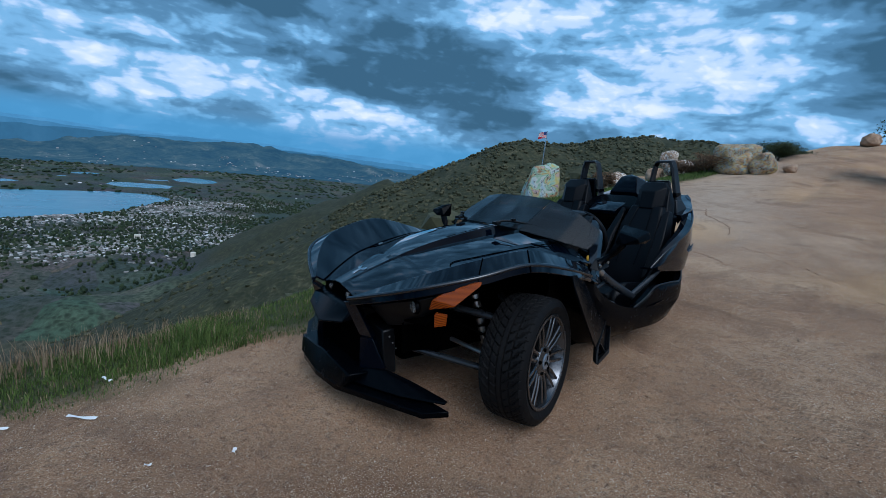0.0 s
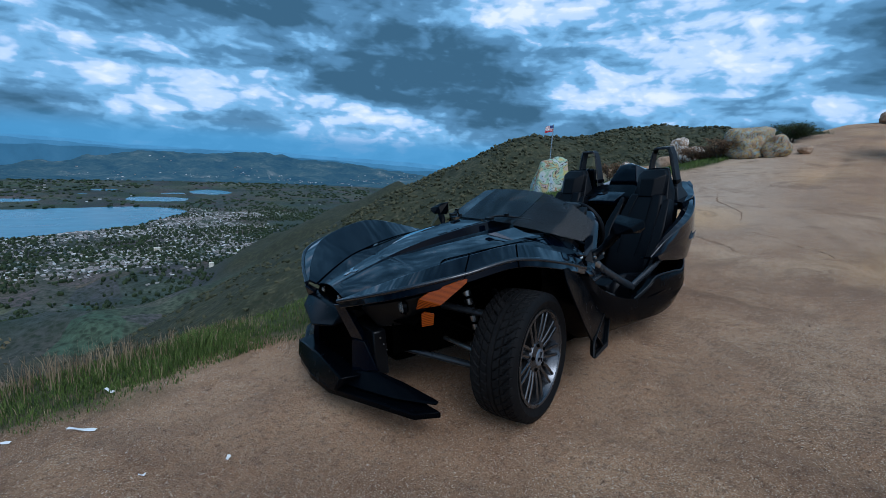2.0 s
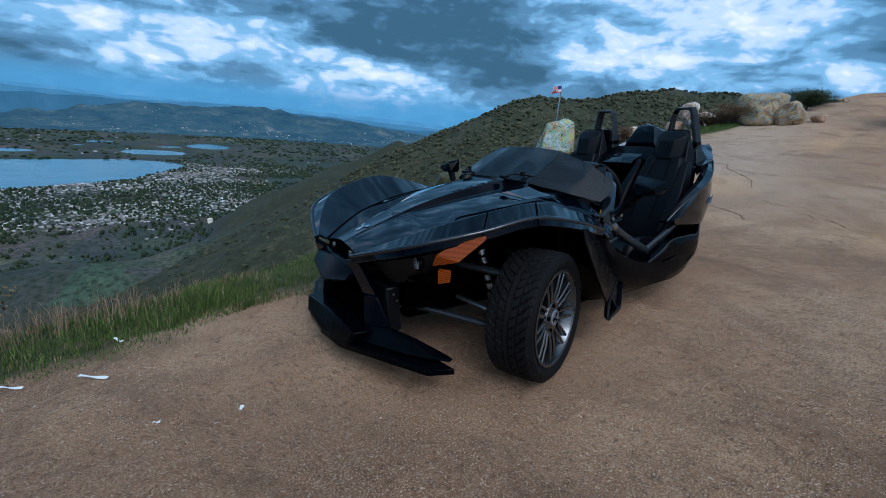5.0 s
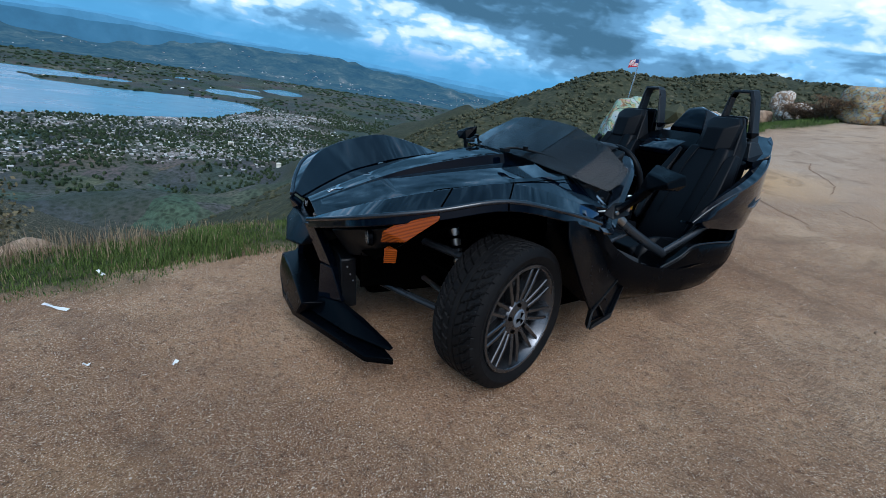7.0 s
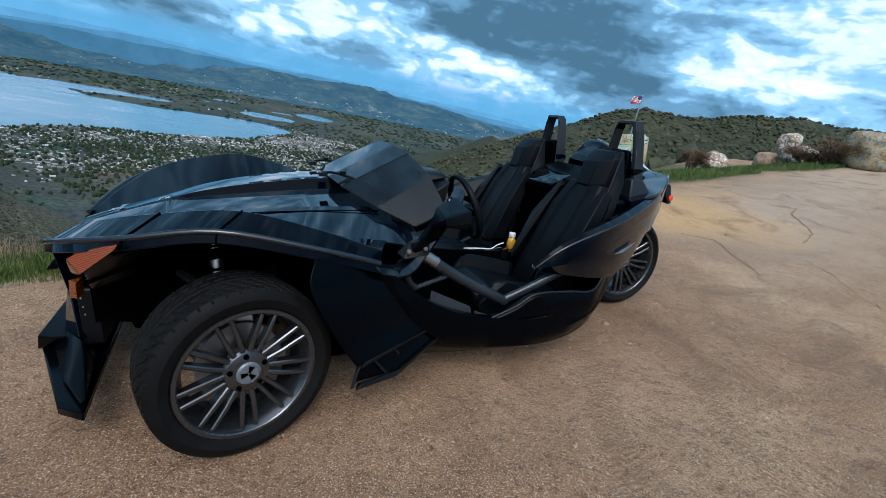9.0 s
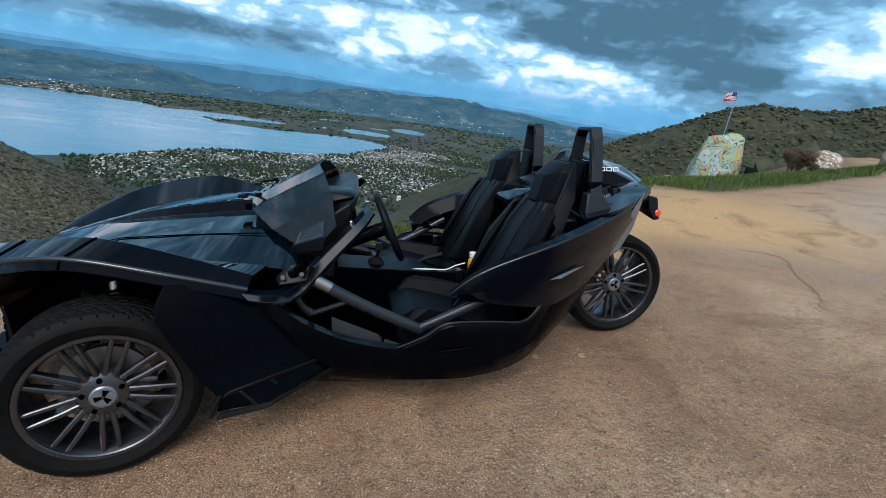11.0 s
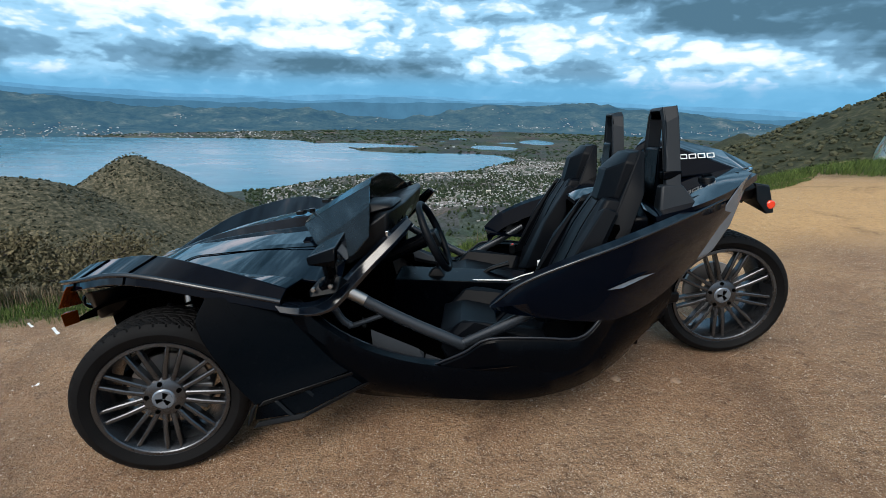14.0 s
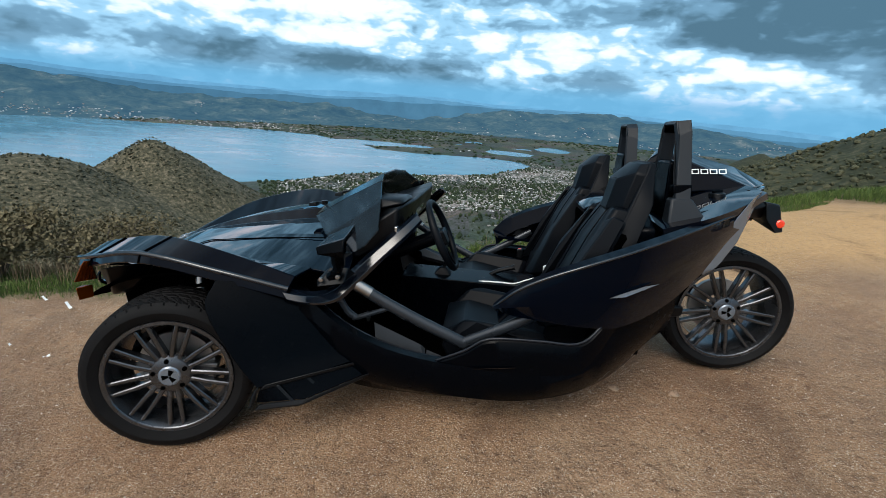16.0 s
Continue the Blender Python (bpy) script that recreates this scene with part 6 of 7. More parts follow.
def build_brush():
    rng = np.random.default_rng(5)
    X, Y, S = [], [], []
    for n, a0, a1, r0, r1, s0, s1 in ((24000, 22, 92, 30, 340, 0.45, 1.3), (26000, -64, -20, 100, 620, 0.45, 1.35), (4500, -30, 30, 12, 420, 0.4, 1.5), (12000, -62, 60, 5.5, 26, 0.04, 0.15)):
        a = np.radians(rng.uniform(a0, a1, n))
        r = np.sqrt(rng.uniform(r0 * r0, r1 * r1, n))
        X.append(LOOK_X + r * np.sin(a)), Y.append(LOOK_Y + r * np.cos(a)), S.append(rng.uniform(s0, s1, n) * rng.uniform(0.6, 1.1, n))
    x, y, s = (np.concatenate(q) for q in (X, Y, S))
    z, _, brush, valley, *_ = land(x, y)
    d = y - edge_y(x)
    keep = (brush > 0.8) & (valley < 0.5) & (rng.uniform(-0.5, 0.3, len(x)) < fbm(x * 0.05, y * 0.05, 3, 55)) & ((d > 2.6) | (np.hypot(x, y) > 60))
    x, y, z, s = x[keep], y[keep], z[keep], s[keep]
    dry = (np.degrees(np.arctan2(x - LOOK_X, y - LOOK_Y)) < -8) & (np.hypot(x, y) > 60)
    for m, mat, label in ((~dry, CHAP, "dense dark chaparral covering the slopes"), (dry, UNSHADED, "sparse dry sage scrub on the pointed hills")):
        q = s[m] * (0.9 if mat is UNSHADED else 1.0)
        stuff("brush", *blobs(rng, x[m], y[m], z[m] + q * 0.25, q, q * 0.75), mat, label, "shrubs")


build_brush()


# ---- the town by the lake ----
def make_house_paint():
    m = Mat("house_walls")
    r = m.island()
    m.put("Base Color", m.ramp(r, (0.0, (0.17, 0.16, 0.15)), (0.35, (0.30, 0.28, 0.27)), (0.6, (0.14, 0.12, 0.11)), (0.78, (0.46, 0.45, 0.45)), (0.92, (0.62, 0.62, 0.63)), (1.0, (0.13, 0.10, 0.09))))
    m.put("Roughness", 0.8)
    m.bump(m.noise(0.8, 3), 0.2, 0.1)
    return m.m


HOUSE, TOWN_TREE = make_house_paint(), leafy("town_trees", (0.014, 0.026, 0.012), (0.045, 0.065, 0.028))
CREAM = plain("cream_render", (0.70, 0.66, 0.58), 0.8, 0.0, 2, 0.3, 0.1, 0.02)


def houses(rng, x, y, z, s):
    n = len(x)
    a = rng.choice([0.35, 0.35 + np.pi / 2], n) + rng.normal(0, 0.12, n)
    L, W, H = s * rng.uniform(0.8, 1.3, n), s * rng.uniform(0.5, 0.8, n), s * rng.uniform(0.22, 0.38, n)
    base = np.array([[-1, -1, 0], [1, -1, 0], [1, 1, 0], [-1, 1, 0], [-1, -1, 1], [1, -1, 1], [1, 1, 1], [-1, 1, 1], [-1, 0, 1.55], [1, 0, 1.55]], float)
    v = base[None] * np.stack([L, W, H], -1)[:, None, :] * np.array([0.5, 0.5, 1])
    c, q = np.cos(a)[:, None], np.sin(a)[:, None]
    out = np.stack([x[:, None] + v[..., 0] * c - v[..., 1] * q, y[:, None] + v[..., 0] * q + v[..., 1] * c, z[:, None] - 1 + v[..., 2]], -1)
    faces = []
    for k in range(n):
        b = 10 * k
        faces += [(b, b + 1, b + 5, b + 4), (b + 2, b + 3, b + 7, b + 6), (b + 1, b + 2, b + 6, b + 9, b + 5), (b + 3, b, b + 4, b + 8, b + 7), (b + 4, b + 5, b + 9, b + 8), (b + 6, b + 7, b + 8, b + 9)]
    return out.reshape(-1, 3).tolist(), faces


def build_town():
    rng = np.random.default_rng(21)

    def spread(n, a0, a1, r0, r1, gap):
        a, r = rng.uniform(a0, a1, n), np.sqrt(rng.uniform(r0 * r0, r1 * r1, n))
        x, y = LOOK_X + r * np.sin(np.radians(a)), LOOK_Y + r * np.cos(np.radians(a))
        lm = lake_mask(x, y)
        z, _, _, valley, *_ = land(x, y)
        ok = (lm < -gap) & (valley > 0.7)
        return x[ok], y[ok], z[ok], a[ok], r[ok]

    x, y, z, a, r = spread(19000, -26, 19.5, 1010, 2250, 12)
    den = fbm(x * 0.006, y * 0.006, 3, 201) + 0.32 - 0.5 * step(1750, 2250, r) - 0.5 * step(12, 20, a) - 0.7 * step(1180, 1010, r + 6 * a)
    ok = rng.uniform(-0.1, 0.55, len(x)) < den
    stuff("town_houses", *houses(rng, x[ok], y[ok], z[ok], rng.uniform(3.6, 8.0, ok.sum())), HOUSE, "pale houses of the town beside the lake", "houses")
    x, y, z, a, r = spread(15000, -64, 34, 2350, 4480, 10)
    belt = np.exp(-((r - np.interp(a, LAKE_HEAD, LAKE_FAR) - 170) / 170) ** 2) * step(-14, -24, a) + 0.38 * np.exp(-((r - 3900) / 180) ** 2) * step(-14, 4, a)
    ok = rng.uniform(-0.1, 0.9, len(x)) < 0.8 * fbm(x * 0.004, y * 0.004, 3, 205) - 0.27 + 1.0 * belt
    stuff("far_houses", *houses(rng, x[ok], y[ok], z[ok], rng.uniform(6, 12, ok.sum())), HOUSE, "distant pale buildings across the valley", "houses")
    x, y, z, a, r = spread(20000, -28, 23, 900, 2300, 4)
    ok = rng.uniform(-0.25, 0.6, len(x)) < fbm(x * 0.008, y * 0.008, 3, 211) + 0.18
    s = rng.uniform(2.0, 5.5, ok.sum())
    stuff("town_trees", *blobs(rng, x[ok], y[ok], z[ok] + s * 0.5, s * 0.8, s, 0.3), TOWN_TREE, "dark trees among the houses", "trees")
    x, y, z, a, r = spread(7000, -64, 34, 2300, 3640, 4)
    ok = rng.uniform(-0.25, 0.6, len(x)) < fbm(x * 0.004, y * 0.004, 3, 215) + 0.05
    s = rng.uniform(4, 10, ok.sum())
    stuff("far_trees", *blobs(rng, x[ok], y[ok], z[ok] + s * 0.3, s * 1.2, s * 0.6, 0.3), TOWN_TREE, "dark groves across the valley", "trees")


build_town()


def block_building(h, r, w, l, t):
    x, y = heading(h, r)
    z = height(x, y)
    bm = box(-l / 2, l / 2, -w / 2, w / 2, -2, t)
    body = part("tall_building", bm, CREAM, None)
    tagged(body, "plain white multi-storey building rising above the town", "building")
    body.location = (x, y, z)
    roof = part("roof", box(-l / 2 - 0.4, l / 2 + 0.4, -w / 2 - 0.4, w / 2 + 0.4, t, t + 0.8), CREAM, body)
    for k in range(3):
        part("window_band", box(-l / 2 + 1, l / 2 - 1, -w / 2 - 0.15, -w / 2 + 0.1, 1.5 + k * 3.2, 2.8 + k * 3.2), DARK, body)
    return body


block_building(2.0, 1370, 9, 14, 11)
tank_x, tank_y = heading(7.2, 1020)
tank = tagged(part("water_tank", shift(lathe([(0.001, 0), (5, 0), (5.2, 0.4), (5, 0.8), (5, 8.5), (5.3, 9), (4.5, 10), (0.001, 10.8)], 32), Matrix.Rotation(radians(90), 4, "X")), CREAM, None), "cream cylindrical water tank on the foothill", "water tank")
tank.location = (tank_x, tank_y, height(tank_x, tank_y) - 1)


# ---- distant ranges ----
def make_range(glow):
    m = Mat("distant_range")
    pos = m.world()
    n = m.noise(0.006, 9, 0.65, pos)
    # distance haze painted in: blue base colour, glowing more on farther ranges
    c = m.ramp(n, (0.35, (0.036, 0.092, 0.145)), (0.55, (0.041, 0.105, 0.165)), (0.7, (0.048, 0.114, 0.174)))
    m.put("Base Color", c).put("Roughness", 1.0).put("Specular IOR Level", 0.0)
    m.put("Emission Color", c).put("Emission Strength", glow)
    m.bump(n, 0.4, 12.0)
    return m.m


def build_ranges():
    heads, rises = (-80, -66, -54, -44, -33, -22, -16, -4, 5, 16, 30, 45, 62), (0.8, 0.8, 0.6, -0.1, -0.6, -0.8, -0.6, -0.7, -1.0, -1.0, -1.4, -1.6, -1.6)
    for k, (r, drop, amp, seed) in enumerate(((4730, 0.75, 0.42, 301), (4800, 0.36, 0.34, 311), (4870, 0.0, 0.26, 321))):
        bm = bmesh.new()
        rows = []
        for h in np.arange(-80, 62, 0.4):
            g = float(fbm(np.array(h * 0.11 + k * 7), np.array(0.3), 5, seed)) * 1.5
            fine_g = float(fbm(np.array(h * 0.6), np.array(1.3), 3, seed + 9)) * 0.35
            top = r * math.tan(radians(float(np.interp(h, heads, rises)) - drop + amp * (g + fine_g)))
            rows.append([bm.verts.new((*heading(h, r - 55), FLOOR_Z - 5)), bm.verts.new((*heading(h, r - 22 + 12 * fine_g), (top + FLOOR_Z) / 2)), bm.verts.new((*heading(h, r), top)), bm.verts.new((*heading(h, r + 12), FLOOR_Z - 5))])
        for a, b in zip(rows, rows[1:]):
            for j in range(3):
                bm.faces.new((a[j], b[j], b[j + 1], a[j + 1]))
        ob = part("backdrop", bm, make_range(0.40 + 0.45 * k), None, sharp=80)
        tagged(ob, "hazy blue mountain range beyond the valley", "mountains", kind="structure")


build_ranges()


# ---- boulders, flag, shrubs ----
def boulder(x, y, sx, sy, sz, mat, label, seed, sink=0.2, square=0.0, turn=0.0, z=None):
    bm = bmesh.new()
    bmesh.ops.create_icosphere(bm, subdivisions=4, radius=1.0)
    off = Vector((seed * 3.7, seed * 1.3, seed * 2.1))
    sx, sy, sz = sx * 0.88, sy * 0.88, sz * 0.85
    for v in bm.verts:
        p = v.co.copy()
        if square:
            k = max(abs(p.x), abs(p.y), abs(p.z))
            p = p.lerp(p / k * 0.9, square)
        q = noise.noise(p * 0.9 + off) * 0.30 + noise.noise(p * 2.3 + off) * 0.12 + noise.noise(p * 6.0 + off) * 0.035
        v.co = p * (1 + q)
        v.co = Vector((v.co.x * sx, v.co.y * sy, v.co.z * sz))
    ob = part("boulder", bm, mat, None, sharp=50)
    base = height(x, y) if z is None else z
    ob.matrix_world = Matrix.Translation((x, y, base + sz * (1 - sink))) @ Matrix.Rotation(turn, 4, "Z")
    return tagged(ob, label, "boulder", group="boulders")


GX, GY = 11.9, 11.1


def make_graffiti():
    """Tan granite with bubble shapes in mint, yellow and pale blue, outlined in black."""
    m = Mat("bright_graffiti")
    grain = m.noise(9, 8, 0.7)
    rock = m.ramp(grain, (0.35, (0.16, 0.085, 0.045)), (0.55, (0.36, 0.21, 0.11)), (0.7, (0.48, 0.37, 0.28)))
    blob = m.noise(2.6, 1, 0.3, None, 1.2)
    paint = m.ramp(blob, (0.30, (0.36, 0.52, 0.62)), (0.42, (0.62, 0.64, 0.60)), (0.47, (0.26, 0.48, 0.34)), (0.56, (0.38, 0.56, 0.42)), (0.62, (0.58, 0.48, 0.12)), (0.72, (0.50, 0.36, 0.42)))
    wave = m.math("FRACT", m.math("MULTIPLY", m.noise(2.4, 1, 0.3, None, 1.2), 6.0))
    line = m.ramp(wave, (0.0, 1.0), (0.10, 1.0), (0.17, 0.0))
    paint = m.mix(line, m.mix(0.3, paint, (0.10, 0.14, 0.13)), (0.015, 0.02, 0.03))
    edge = m.noise(1.6, 4, 0.6, None, 0.8)
    c = m.mix(m.ramp(edge, (0.38, 0.0), (0.42, 0.95)), rock, paint)
    c = m.mix(m.ramp(m.noise(40, 4, 0.7), (0.5, 0.0), (0.7, 0.5)), c, (0.24, 0.16, 0.11))
    m.put("Base Color", c).put("Roughness", 0.8).put("Specular IOR Level", 0.2)
    m.bump(grain, 0.5, 0.04)
    return m.m



def tall_rock():
    """The tall painted rock: a leaning block, narrower at its top."""
    bm = bmesh.new()
    bmesh.ops.create_icosphere(bm, subdivisions=5, radius=1.0)
    for v in bm.verts:
        p = v.co / max(abs(c) for c in v.co)
        p = v.co.lerp(p * 0.92, 0.62)
        q = noise.noise(p * 1.1 + Vector((4, 2, 7))) * 0.16 + noise.noise(p * 3.1) * 0.05 + noise.noise(p * 9.0) * 0.012
        p = p * (1 + q)
        taper = 0.86 - 0.20 * p.z
        v.co = Vector((p.x * 0.86 * taper + 0.06 * p.z, p.y * 0.80 * taper, p.z * 1.02 + 0.08 * p.x))
    ob = part("boulder", bm, make_graffiti(), None, sharp=50)
    ob.matrix_world = Matrix.Translation((GX, GY, 0.34)) @ Matrix.Rotation(radians(-38), 4, "Z")
    return tagged(ob, "tall granite boulder covered in bright graffiti paint", "boulder", group="boulders")


tall_rock()
boulder(10.3, 11.2, 0.52, 0.42, 0.34, ROCK, "low rounded bare granite boulder at the slope edge", 3, 0.35)
boulder(12.1, 7.6, 0.48, 0.40, 0.42, TAGGED_ROCK, "orange granite boulder daubed with white paint", 5, 0.3)
boulder(14.6, 6.7, 0.72, 0.55, 0.42, TAGGED_ROCK, "broad granite boulder with white paint marks", 7, 0.3)
boulder(14.3, 7.5, 0.42, 0.36, 0.36, ROCK, "rounded tan granite boulder", 8, 0.2, 0.2)
boulder(14.9, 7.4, 0.36, 0.32, 0.42, TAGGED_ROCK, "pointed boulder perched on a larger one with pale paint", 9, 0.1, 0.4, z=height(14.7, 7.2) + 0.42)
boulder(14.9, 5.6, 0.42, 0.34, 0.22, ROCK, "small flat grey boulder in grass", 10, 0.3)
boulder(13.9, 4.5, 0.86, 0.74, 0.62, PAINTED, "big round boulder with colourful graffiti", 12, 0.15, 0.45)
boulder(13.7, 3.65, 0.44, 0.40, 0.44, PAINTED, "smaller painted boulder leaning on the big one", 13, 0.2)
boulder(14.5, 3.2, 0.28, 0.22, 0.18, ROCK, "small tan rock beside the track", 14, 0.3)
boulder(26.3, 3.95, 0.50, 0.42, 0.42, ROCK, "lone tan boulder at the top of the track", 15, 0.25)
boulder(12.9, -0.75, 0.56, 0.50, 0.56, PAINTED, "squared boulder with blue graffiti below the shrub", 16, 0.25, 0.5)
boulder(12.95, -1.5, 0.36, 0.34, 0.48, TAGGED_ROCK, "upright painted boulder beside the shrub", 17, 0.25, 0.3)
boulder(12.5, -2.1, 0.56, 0.46, 0.42, TAGGED_ROCK, "blue-tinged painted boulder at the track side", 18, 0.25, 0.2)
boulder(-5.1, 6.5, 0.52, 0.42, 0.36, ROCK, "pale granite boulder in the grass", 19, 0.1)


def make_flag():
    m = Mat("striped_flag_cloth")
    sep = m.t.nodes.new("ShaderNodeSeparateXYZ")
    m.link(m.co, sep.inputs[0])
    z = m.math("MULTIPLY", sep.outputs[2], 13 / 0.27)
    stripe = m.math("GREATER_THAN", m.math("MODULO", z, 2.0), 1.0)
    canton = m.math("MULTIPLY", m.math("GREATER_THAN", sep.outputs[2], 0.12), m.math("LESS_THAN", sep.outputs[0], 0.155))
    c = m.mix(stripe, (0.42, 0.03, 0.05), (0.75, 0.74, 0.74))
    m.put("Base Color", m.mix(canton, c, (0.03, 0.05, 0.18))).put("Roughness", 0.8)
    m.bump(m.noise(300, 2), 0.1, 0.001)
    return m.m


pole_x, pole_y = GX + 0.35, GY + 0.45
POLE = 2.72 - height(pole_x, pole_y)
pole = tagged(part("flagpole", sweep([(0, 0, -0.2), (0.01, 0, 0.9), (0.0, 0, POLE)], 0.022, 10, 3), BRIGHT, None), "thin metal flagpole behind the painted rock", "flagpole")
pole.location = (pole_x, pole_y, height(pole_x, pole_y))
cloth = bmesh.new()
vs = [[cloth.verts.new((0.36 * i / 16, 0.035 * math.sin(i * 0.75 + j * 0.2) * (0.3 + i / 16), 0.27 * j / 8 - 0.09 * (i / 16) ** 1.4)) for j in range(9)] for i in range(17)]
for a, b in zip(vs, vs[1:]):
    for j in range(8):
        cloth.faces.new((a[j], b[j], b[j + 1], a[j + 1]))
bmesh.ops.solidify(cloth, geom=cloth.faces[:], thickness=0.003)
flag = part("flag", cloth, make_flag(), pole, "small red and white striped flag with blue corner")
flag.matrix_local = Matrix.Translation((0.012, 0, POLE - 0.30)) @ Matrix.Rotation(radians(150), 4, "Z")


def shrub(x, y, h, w, leaf, label, seed, leaves=2600, size=0.03, name="shrub", bare=0.25, z=None):
    """Trunks that fork into limbs and twigs, with many small leaves."""
    rng = random.Random(seed)
    bms, tips = [], []
    for k in range(5):
        a = rng.uniform(0, 6.28)
        p0 = Vector((0.06 * math.cos(a), 0.06 * math.sin(a), -0.05))
        p1 = Vector((w * 0.16 * math.cos(a), w * 0.16 * math.sin(a), h * rng.uniform(0.25, 0.4)))
        bms.append(sweep([p0, (p0 + p1) / 2 + Vector((rng.uniform(-.03, .03), rng.uniform(-.03, .03), 0)), p1], [0.035 * h, 0.028 * h, 0.02 * h], 7, 3))
        for j in range(5):
            b = a + rng.uniform(-1.3, 1.3)
            p2 = p1 + Vector((w * rng.uniform(0.08, 0.30) * math.cos(b), w * rng.uniform(0.08, 0.30) * math.sin(b), h * rng.uniform(0.12, 0.42)))
            bms.append(sweep([p1, (p1 + p2) / 2 + Vector((0, 0, rng.uniform(-.04, .06) * h)), p2], [0.018 * h, 0.012 * h, 0.007 * h], 5, 3))
            tips += [p2, (p1 + p2) / 2, p1]
            for i in range(4):
                c = rng.uniform(0, 6.28)
                p3 = p2 + Vector((w * 0.13 * math.cos(c), w * 0.13 * math.sin(c), h * rng.uniform(-0.06, 0.14)))
                bms.append(sweep([p2, p3], 0.004 * h, 4, 1))
                tips.append(p3)
    root = tagged(new(name), label, name.replace("_", " "))
    root.location = (x, y, height(x, y) if z is None else z)
    part("trunk", join(*bms), BARK, root, "grey branching stems", sharp=60)
    verts, faces = [], []
    for k in range(leaves):
        c = rng.choice(tips)
        p = c + Vector((rng.gauss(0, w * 0.055), rng.gauss(0, w * 0.055), rng.gauss(0, h * 0.055)))
        u = Vector((rng.gauss(0, 1), rng.gauss(0, 1), rng.gauss(0, 1))).normalized() * size * rng.uniform(0.6, 1.3)
        v = u.orthogonal() * 0.5
        i = len(verts)
        verts += [p - u, p - v * 0.9, p + u, p + v * 0.9]
        faces.append((i, i + 1, i + 2, i + 3))
    me = bpy.data.meshes.new("crown")
    me.from_pydata([tuple(v) for v in verts], [], faces)
    me.materials.append(leaf)
    crown = new("crown", me)
    crown.parent = root
    return root


shrub(15.6, -0.9, 2.5, 3.9, LEAF, "dark gnarled evergreen shrub above painted rocks", 3, 22000, 0.045)
shrub(18.3, 4.9, 0.85, 1.3, LEAF, "round dark green bush behind the big boulder", 4, 4500, 0.035)
shrub(20.0, 5.2, 0.5, 1.8, LEAF, "low dark bush beside the track", 5, 3000, 0.035)
shrub(13.5, 5.2, 0.75, 1.2, RUST, "dry brownish brush in front of the big boulder", 6, 4500, 0.026)
shrub(13.6, 6.0, 0.6, 1.1, RUST, "dry brownish brush among the boulders", 7, 3500, 0.026)
shrub(11.1, 7.6, 0.8, 0.85, RUST, "small rust-brown bush beside the boulder", 8, 3200, 0.024)
shrub(-5.3, 1.6, 0.75, 1.4, OLIVE, "dense olive shrub on the slope's lip", 9, 8000, 0.022)
shrub(-4.6, 2.3, 0.80, 1.3, OLIVE, "twiggy olive shrub at the dirt edge", 10, 6000, 0.020)


# ---- small things on the dirt ----
def stone(x, y, s, label, seed):
    bm = bmesh.new()
    bmesh.ops.create_icosphere(bm, subdivisions=3, radius=1.0)
    off = Vector((seed * 5.1, seed, seed * 2.3))
    for v in bm.verts:
        q = 1 + noise.noise(v.co * 1.2 + off) * 0.35 + noise.noise(v.co * 4 + off) * 0.08
        v.co = Vector((v.co.x * s * 1.2, v.co.y * s, v.co.z * s * 0.6)) * q
    ob = part("stone", bm, ROCK, None, sharp=50)
    ob.location = (x, y, height(x, y) + s * 0.3)
    return tagged(ob, label, "stone", group="stones on the dirt")


stone(0.90, -0.38, 0.022, "small grey stone on the dirt", 1)
stone(0.62, -0.36, 0.020, "small reddish stone beside the car", 2)
stone(0.49, -2.0, 0.02, "small pale stone on the dirt", 3)
stone(4.4, 2.6, 0.02, "pale pebble on the mound", 4)
stone(4.55, 2.5, 0.015, "pale pebble on the mound", 5)
stone(4.46, 1.37, 0.03, "grey stone on the track", 6)
stone(0.97, -1.37, 0.018, "brown stone on the track", 7)


def litter(x, y, length, width, turn, label):
    bm = bmesh.new()
    vs = [[bm.verts.new((length * (i / 6 - 0.5), width * (j / 2 - 0.5), 0.004 + 0.004 * math.sin(i * 1.1 + j))) for j in range(3)] for i in range(7)]
    for a, b in zip(vs, vs[1:]):
        for j in range(2):
            bm.faces.new((a[j], b[j], b[j + 1], a[j + 1]))
    bmesh.ops.solidify(bm, geom=bm.faces[:], thickness=0.004)
    ob = part("litter", bm, WHITE, None)
    ob.matrix_world = Matrix.Translation((x, y, height(x, y) + 0.012)) @ Matrix.Rotation(radians(turn), 4, "Z")
    return tagged(ob, label, "litter", group="litter on the dirt")


litter(-3.19, 0.43, 0.15, 0.020, -34, "white plastic strip lying on the dirt")
litter(-3.53, 0.56, 0.11, 0.016, -30, "white plastic strip at the grass edge")
litter(-3.09, 0.97, 0.09, 0.02, -60, "pale blue-white wrapper in the grass")
litter(-2.61, -0.30, 0.035, 0.016, 60, "white paper scrap on the dirt")
litter(-2.94, -0.22, 0.03, 0.012, -20, "white paper scrap on the dirt")


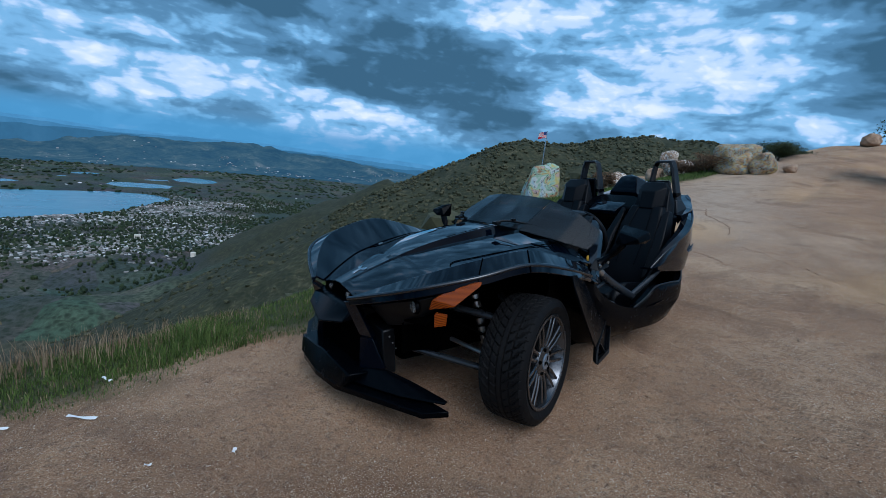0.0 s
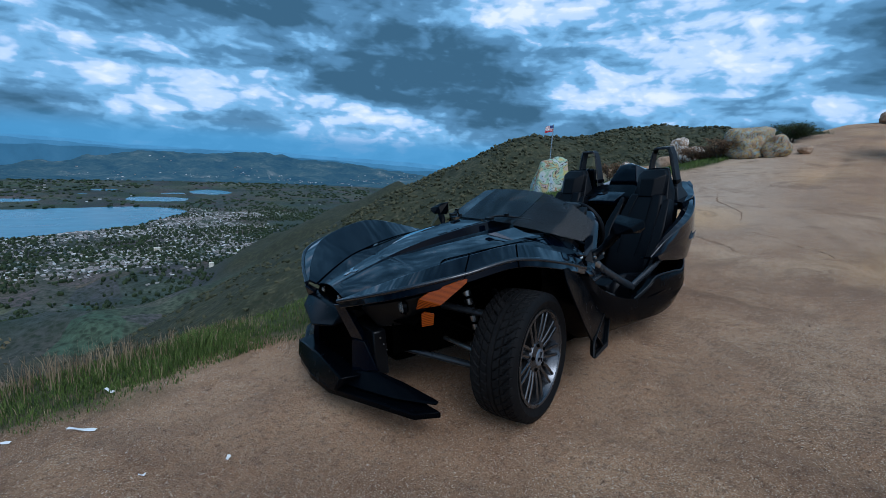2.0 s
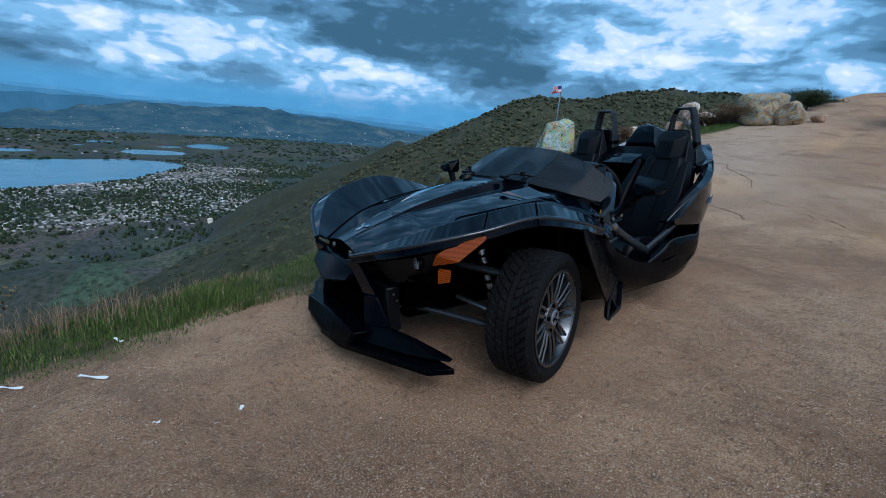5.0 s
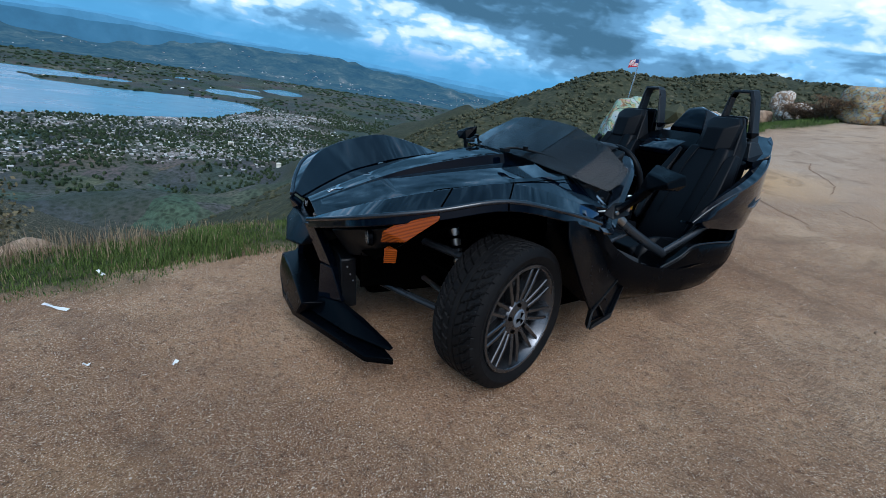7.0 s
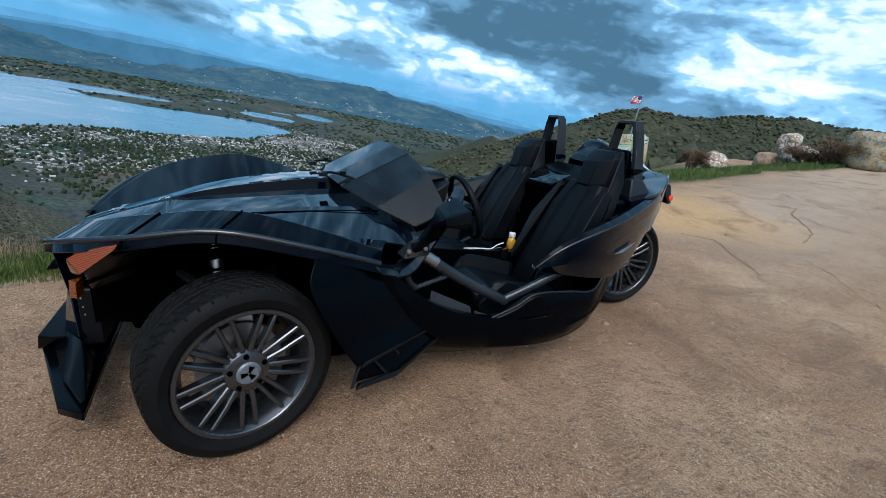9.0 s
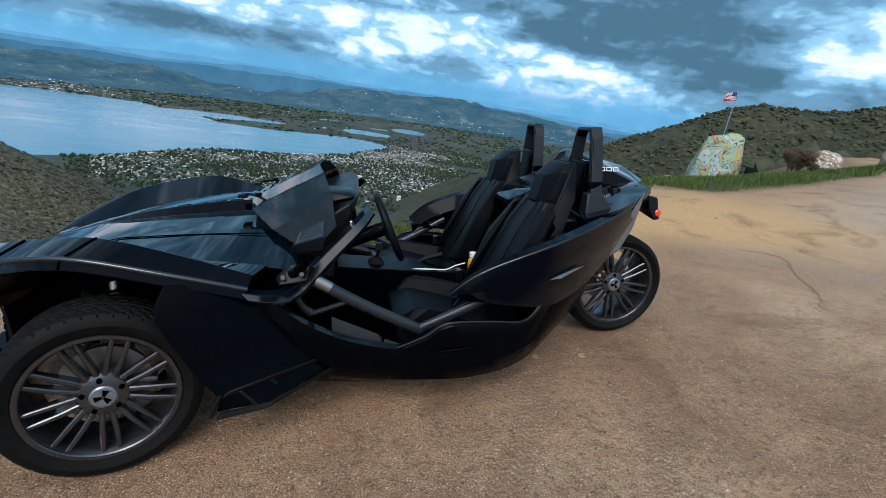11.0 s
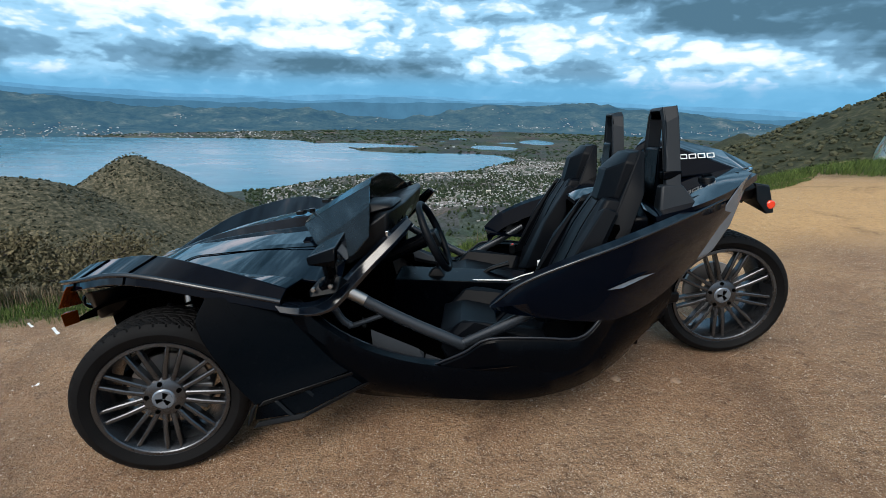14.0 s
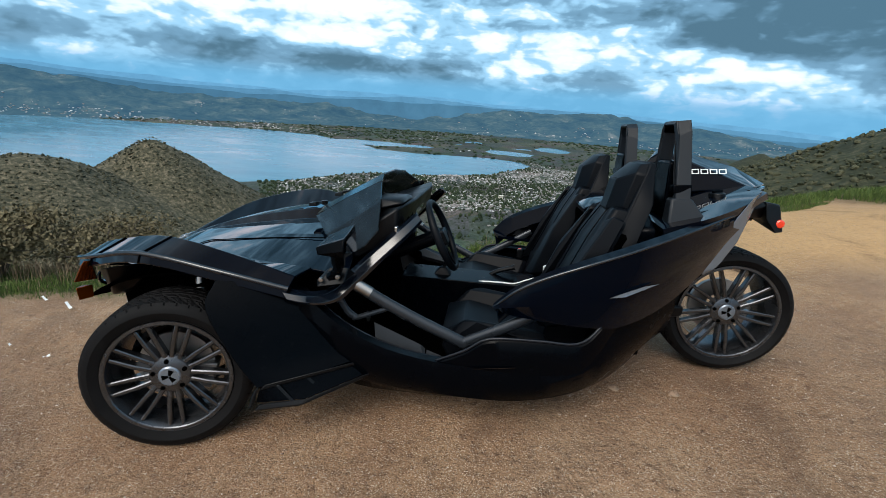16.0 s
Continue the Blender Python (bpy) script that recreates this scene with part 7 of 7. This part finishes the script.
def build_pebbles():
    """Loose grit: small uneven octahedra."""
    rng = np.random.default_rng(77)
    n = 120000
    a, r = rng.uniform(-70, 95, n), 0.6 + 8 * rng.uniform(0, 1, n) ** 0.9
    x, y = LOOK_X + r * np.sin(np.radians(a)), LOOK_Y + r * np.cos(np.radians(a))
    z, verge, *_ = land(x, y)
    ok = (verge < 0.4) & (rng.uniform(-0.4, 0.4, n) < fbm(x * 1.3, y * 1.3, 3, 401) + 0.12)
    x, y, z = x[ok], y[ok], z[ok]
    n = len(x)
    s = rng.gamma(1.4, 0.0008, n) + 0.0011
    v = np.zeros((n, 6, 3))
    for i, (dx, dy, dz) in enumerate(((1, 0, 0), (0, 1, 0), (-1, 0, 0), (0, -1, 0), (0, 0, 0.8), (0, 0, -0.8))):
        k = rng.uniform(0.7, 1.4, (n, 3))
        c, q = math.cos(0.4 * i), 0.25 * math.sin(2.1 * i)
        v[:, i, 0] = x + s * (dx * k[:, 0] + q * dy * k[:, 1])
        v[:, i, 1] = y + s * (dy * k[:, 1] - q * dx * k[:, 0])
        v[:, i, 2] = z + s * (0.25 + dz * k[:, 2])
    base = np.arange(n)[:, None] * 6
    faces = np.concatenate([base + np.array(f) for f in ((0, 1, 4), (1, 2, 4), (2, 3, 4), (3, 0, 4), (1, 0, 5), (2, 1, 5), (3, 2, 5), (0, 3, 5))])
    m = Mat("gravel")
    m.put("Base Color", m.ramp(m.island(), (0.0, (0.16, 0.105, 0.07)), (0.5, (0.36, 0.26, 0.18)), (1.0, (0.62, 0.52, 0.42)))).put("Roughness", 0.85)
    stuff("gravel", v.reshape(-1, 3).tolist(), faces.tolist(), m.m, "loose pale grit scattered over the dirt", "gravel")


build_pebbles()


# ---- cracks and washed ruts in the hard dirt ----
def crack(points, width, seed):
    rng = random.Random(seed)
    pts = catmull([(x, y, 0) for x, y in points], 14)
    bm = bmesh.new()
    rows = []
    for i, p in enumerate(pts):
        d = pts[min(i + 1, len(pts) - 1)] - pts[max(i - 1, 0)]
        n = Vector((-d.y, d.x, 0)).normalized()
        w = width * (0.35 + 0.9 * rng.random()) * (0.25 + math.sin(math.pi * (i + 0.5) / len(pts)))
        c = p + n * rng.uniform(-0.018, 0.018)
        row = []
        for f, dz in ((-1.5, 0.001), (-0.7, 0.006), (0.0, 0.002), (1.0, 0.001)):
            row.append(c + n * w * f + Vector((0, 0, dz)))
        rows.append(row)
    flat = [q for r in rows for q in r]
    zs = land(np.array([q.x for q in flat]), np.array([q.y for q in flat]))[0]
    vs = [bm.verts.new((q.x, q.y, q.z + h + 0.003)) for q, h in zip(flat, zs)]
    rows = [vs[k:k + 4] for k in range(0, len(vs), 4)]
    for a, b in zip(rows, rows[1:]):
        for j in range(3):
            bm.faces.new((a[j], a[j + 1], b[j + 1], b[j]))
    ob = part("crack", bm, SOIL_DARK, ground, sharp=20)
    return ob


SOIL_DARK = plain("dark_washed_soil", (0.22, 0.14, 0.09), 0.95, 0.0, 30, 0.7, 0.8, 0.02, 0.0, 0.1)
crack([(4.4, 0.4), (4.14, -0.06), (3.81, -0.41), (3.3, -0.95), (3.06, -1.2), (2.53, -1.78), (1.94, -2.36)], 0.012, 1)
crack([(3.86, 1.6), (4.04, 1.2), (3.75, 0.85), (3.5, 0.4), (3.2, 0.1)], 0.006, 2)
crack([(12.4, 0.27), (10.8, -0.4), (9.5, -1.1), (8.4, -1.6), (7.65, -2.0)], 0.024, 3)
crack([(7.4, 2.29), (6.6, 1.9), (5.9, 1.2), (5.2, 0.9)], 0.010, 4)
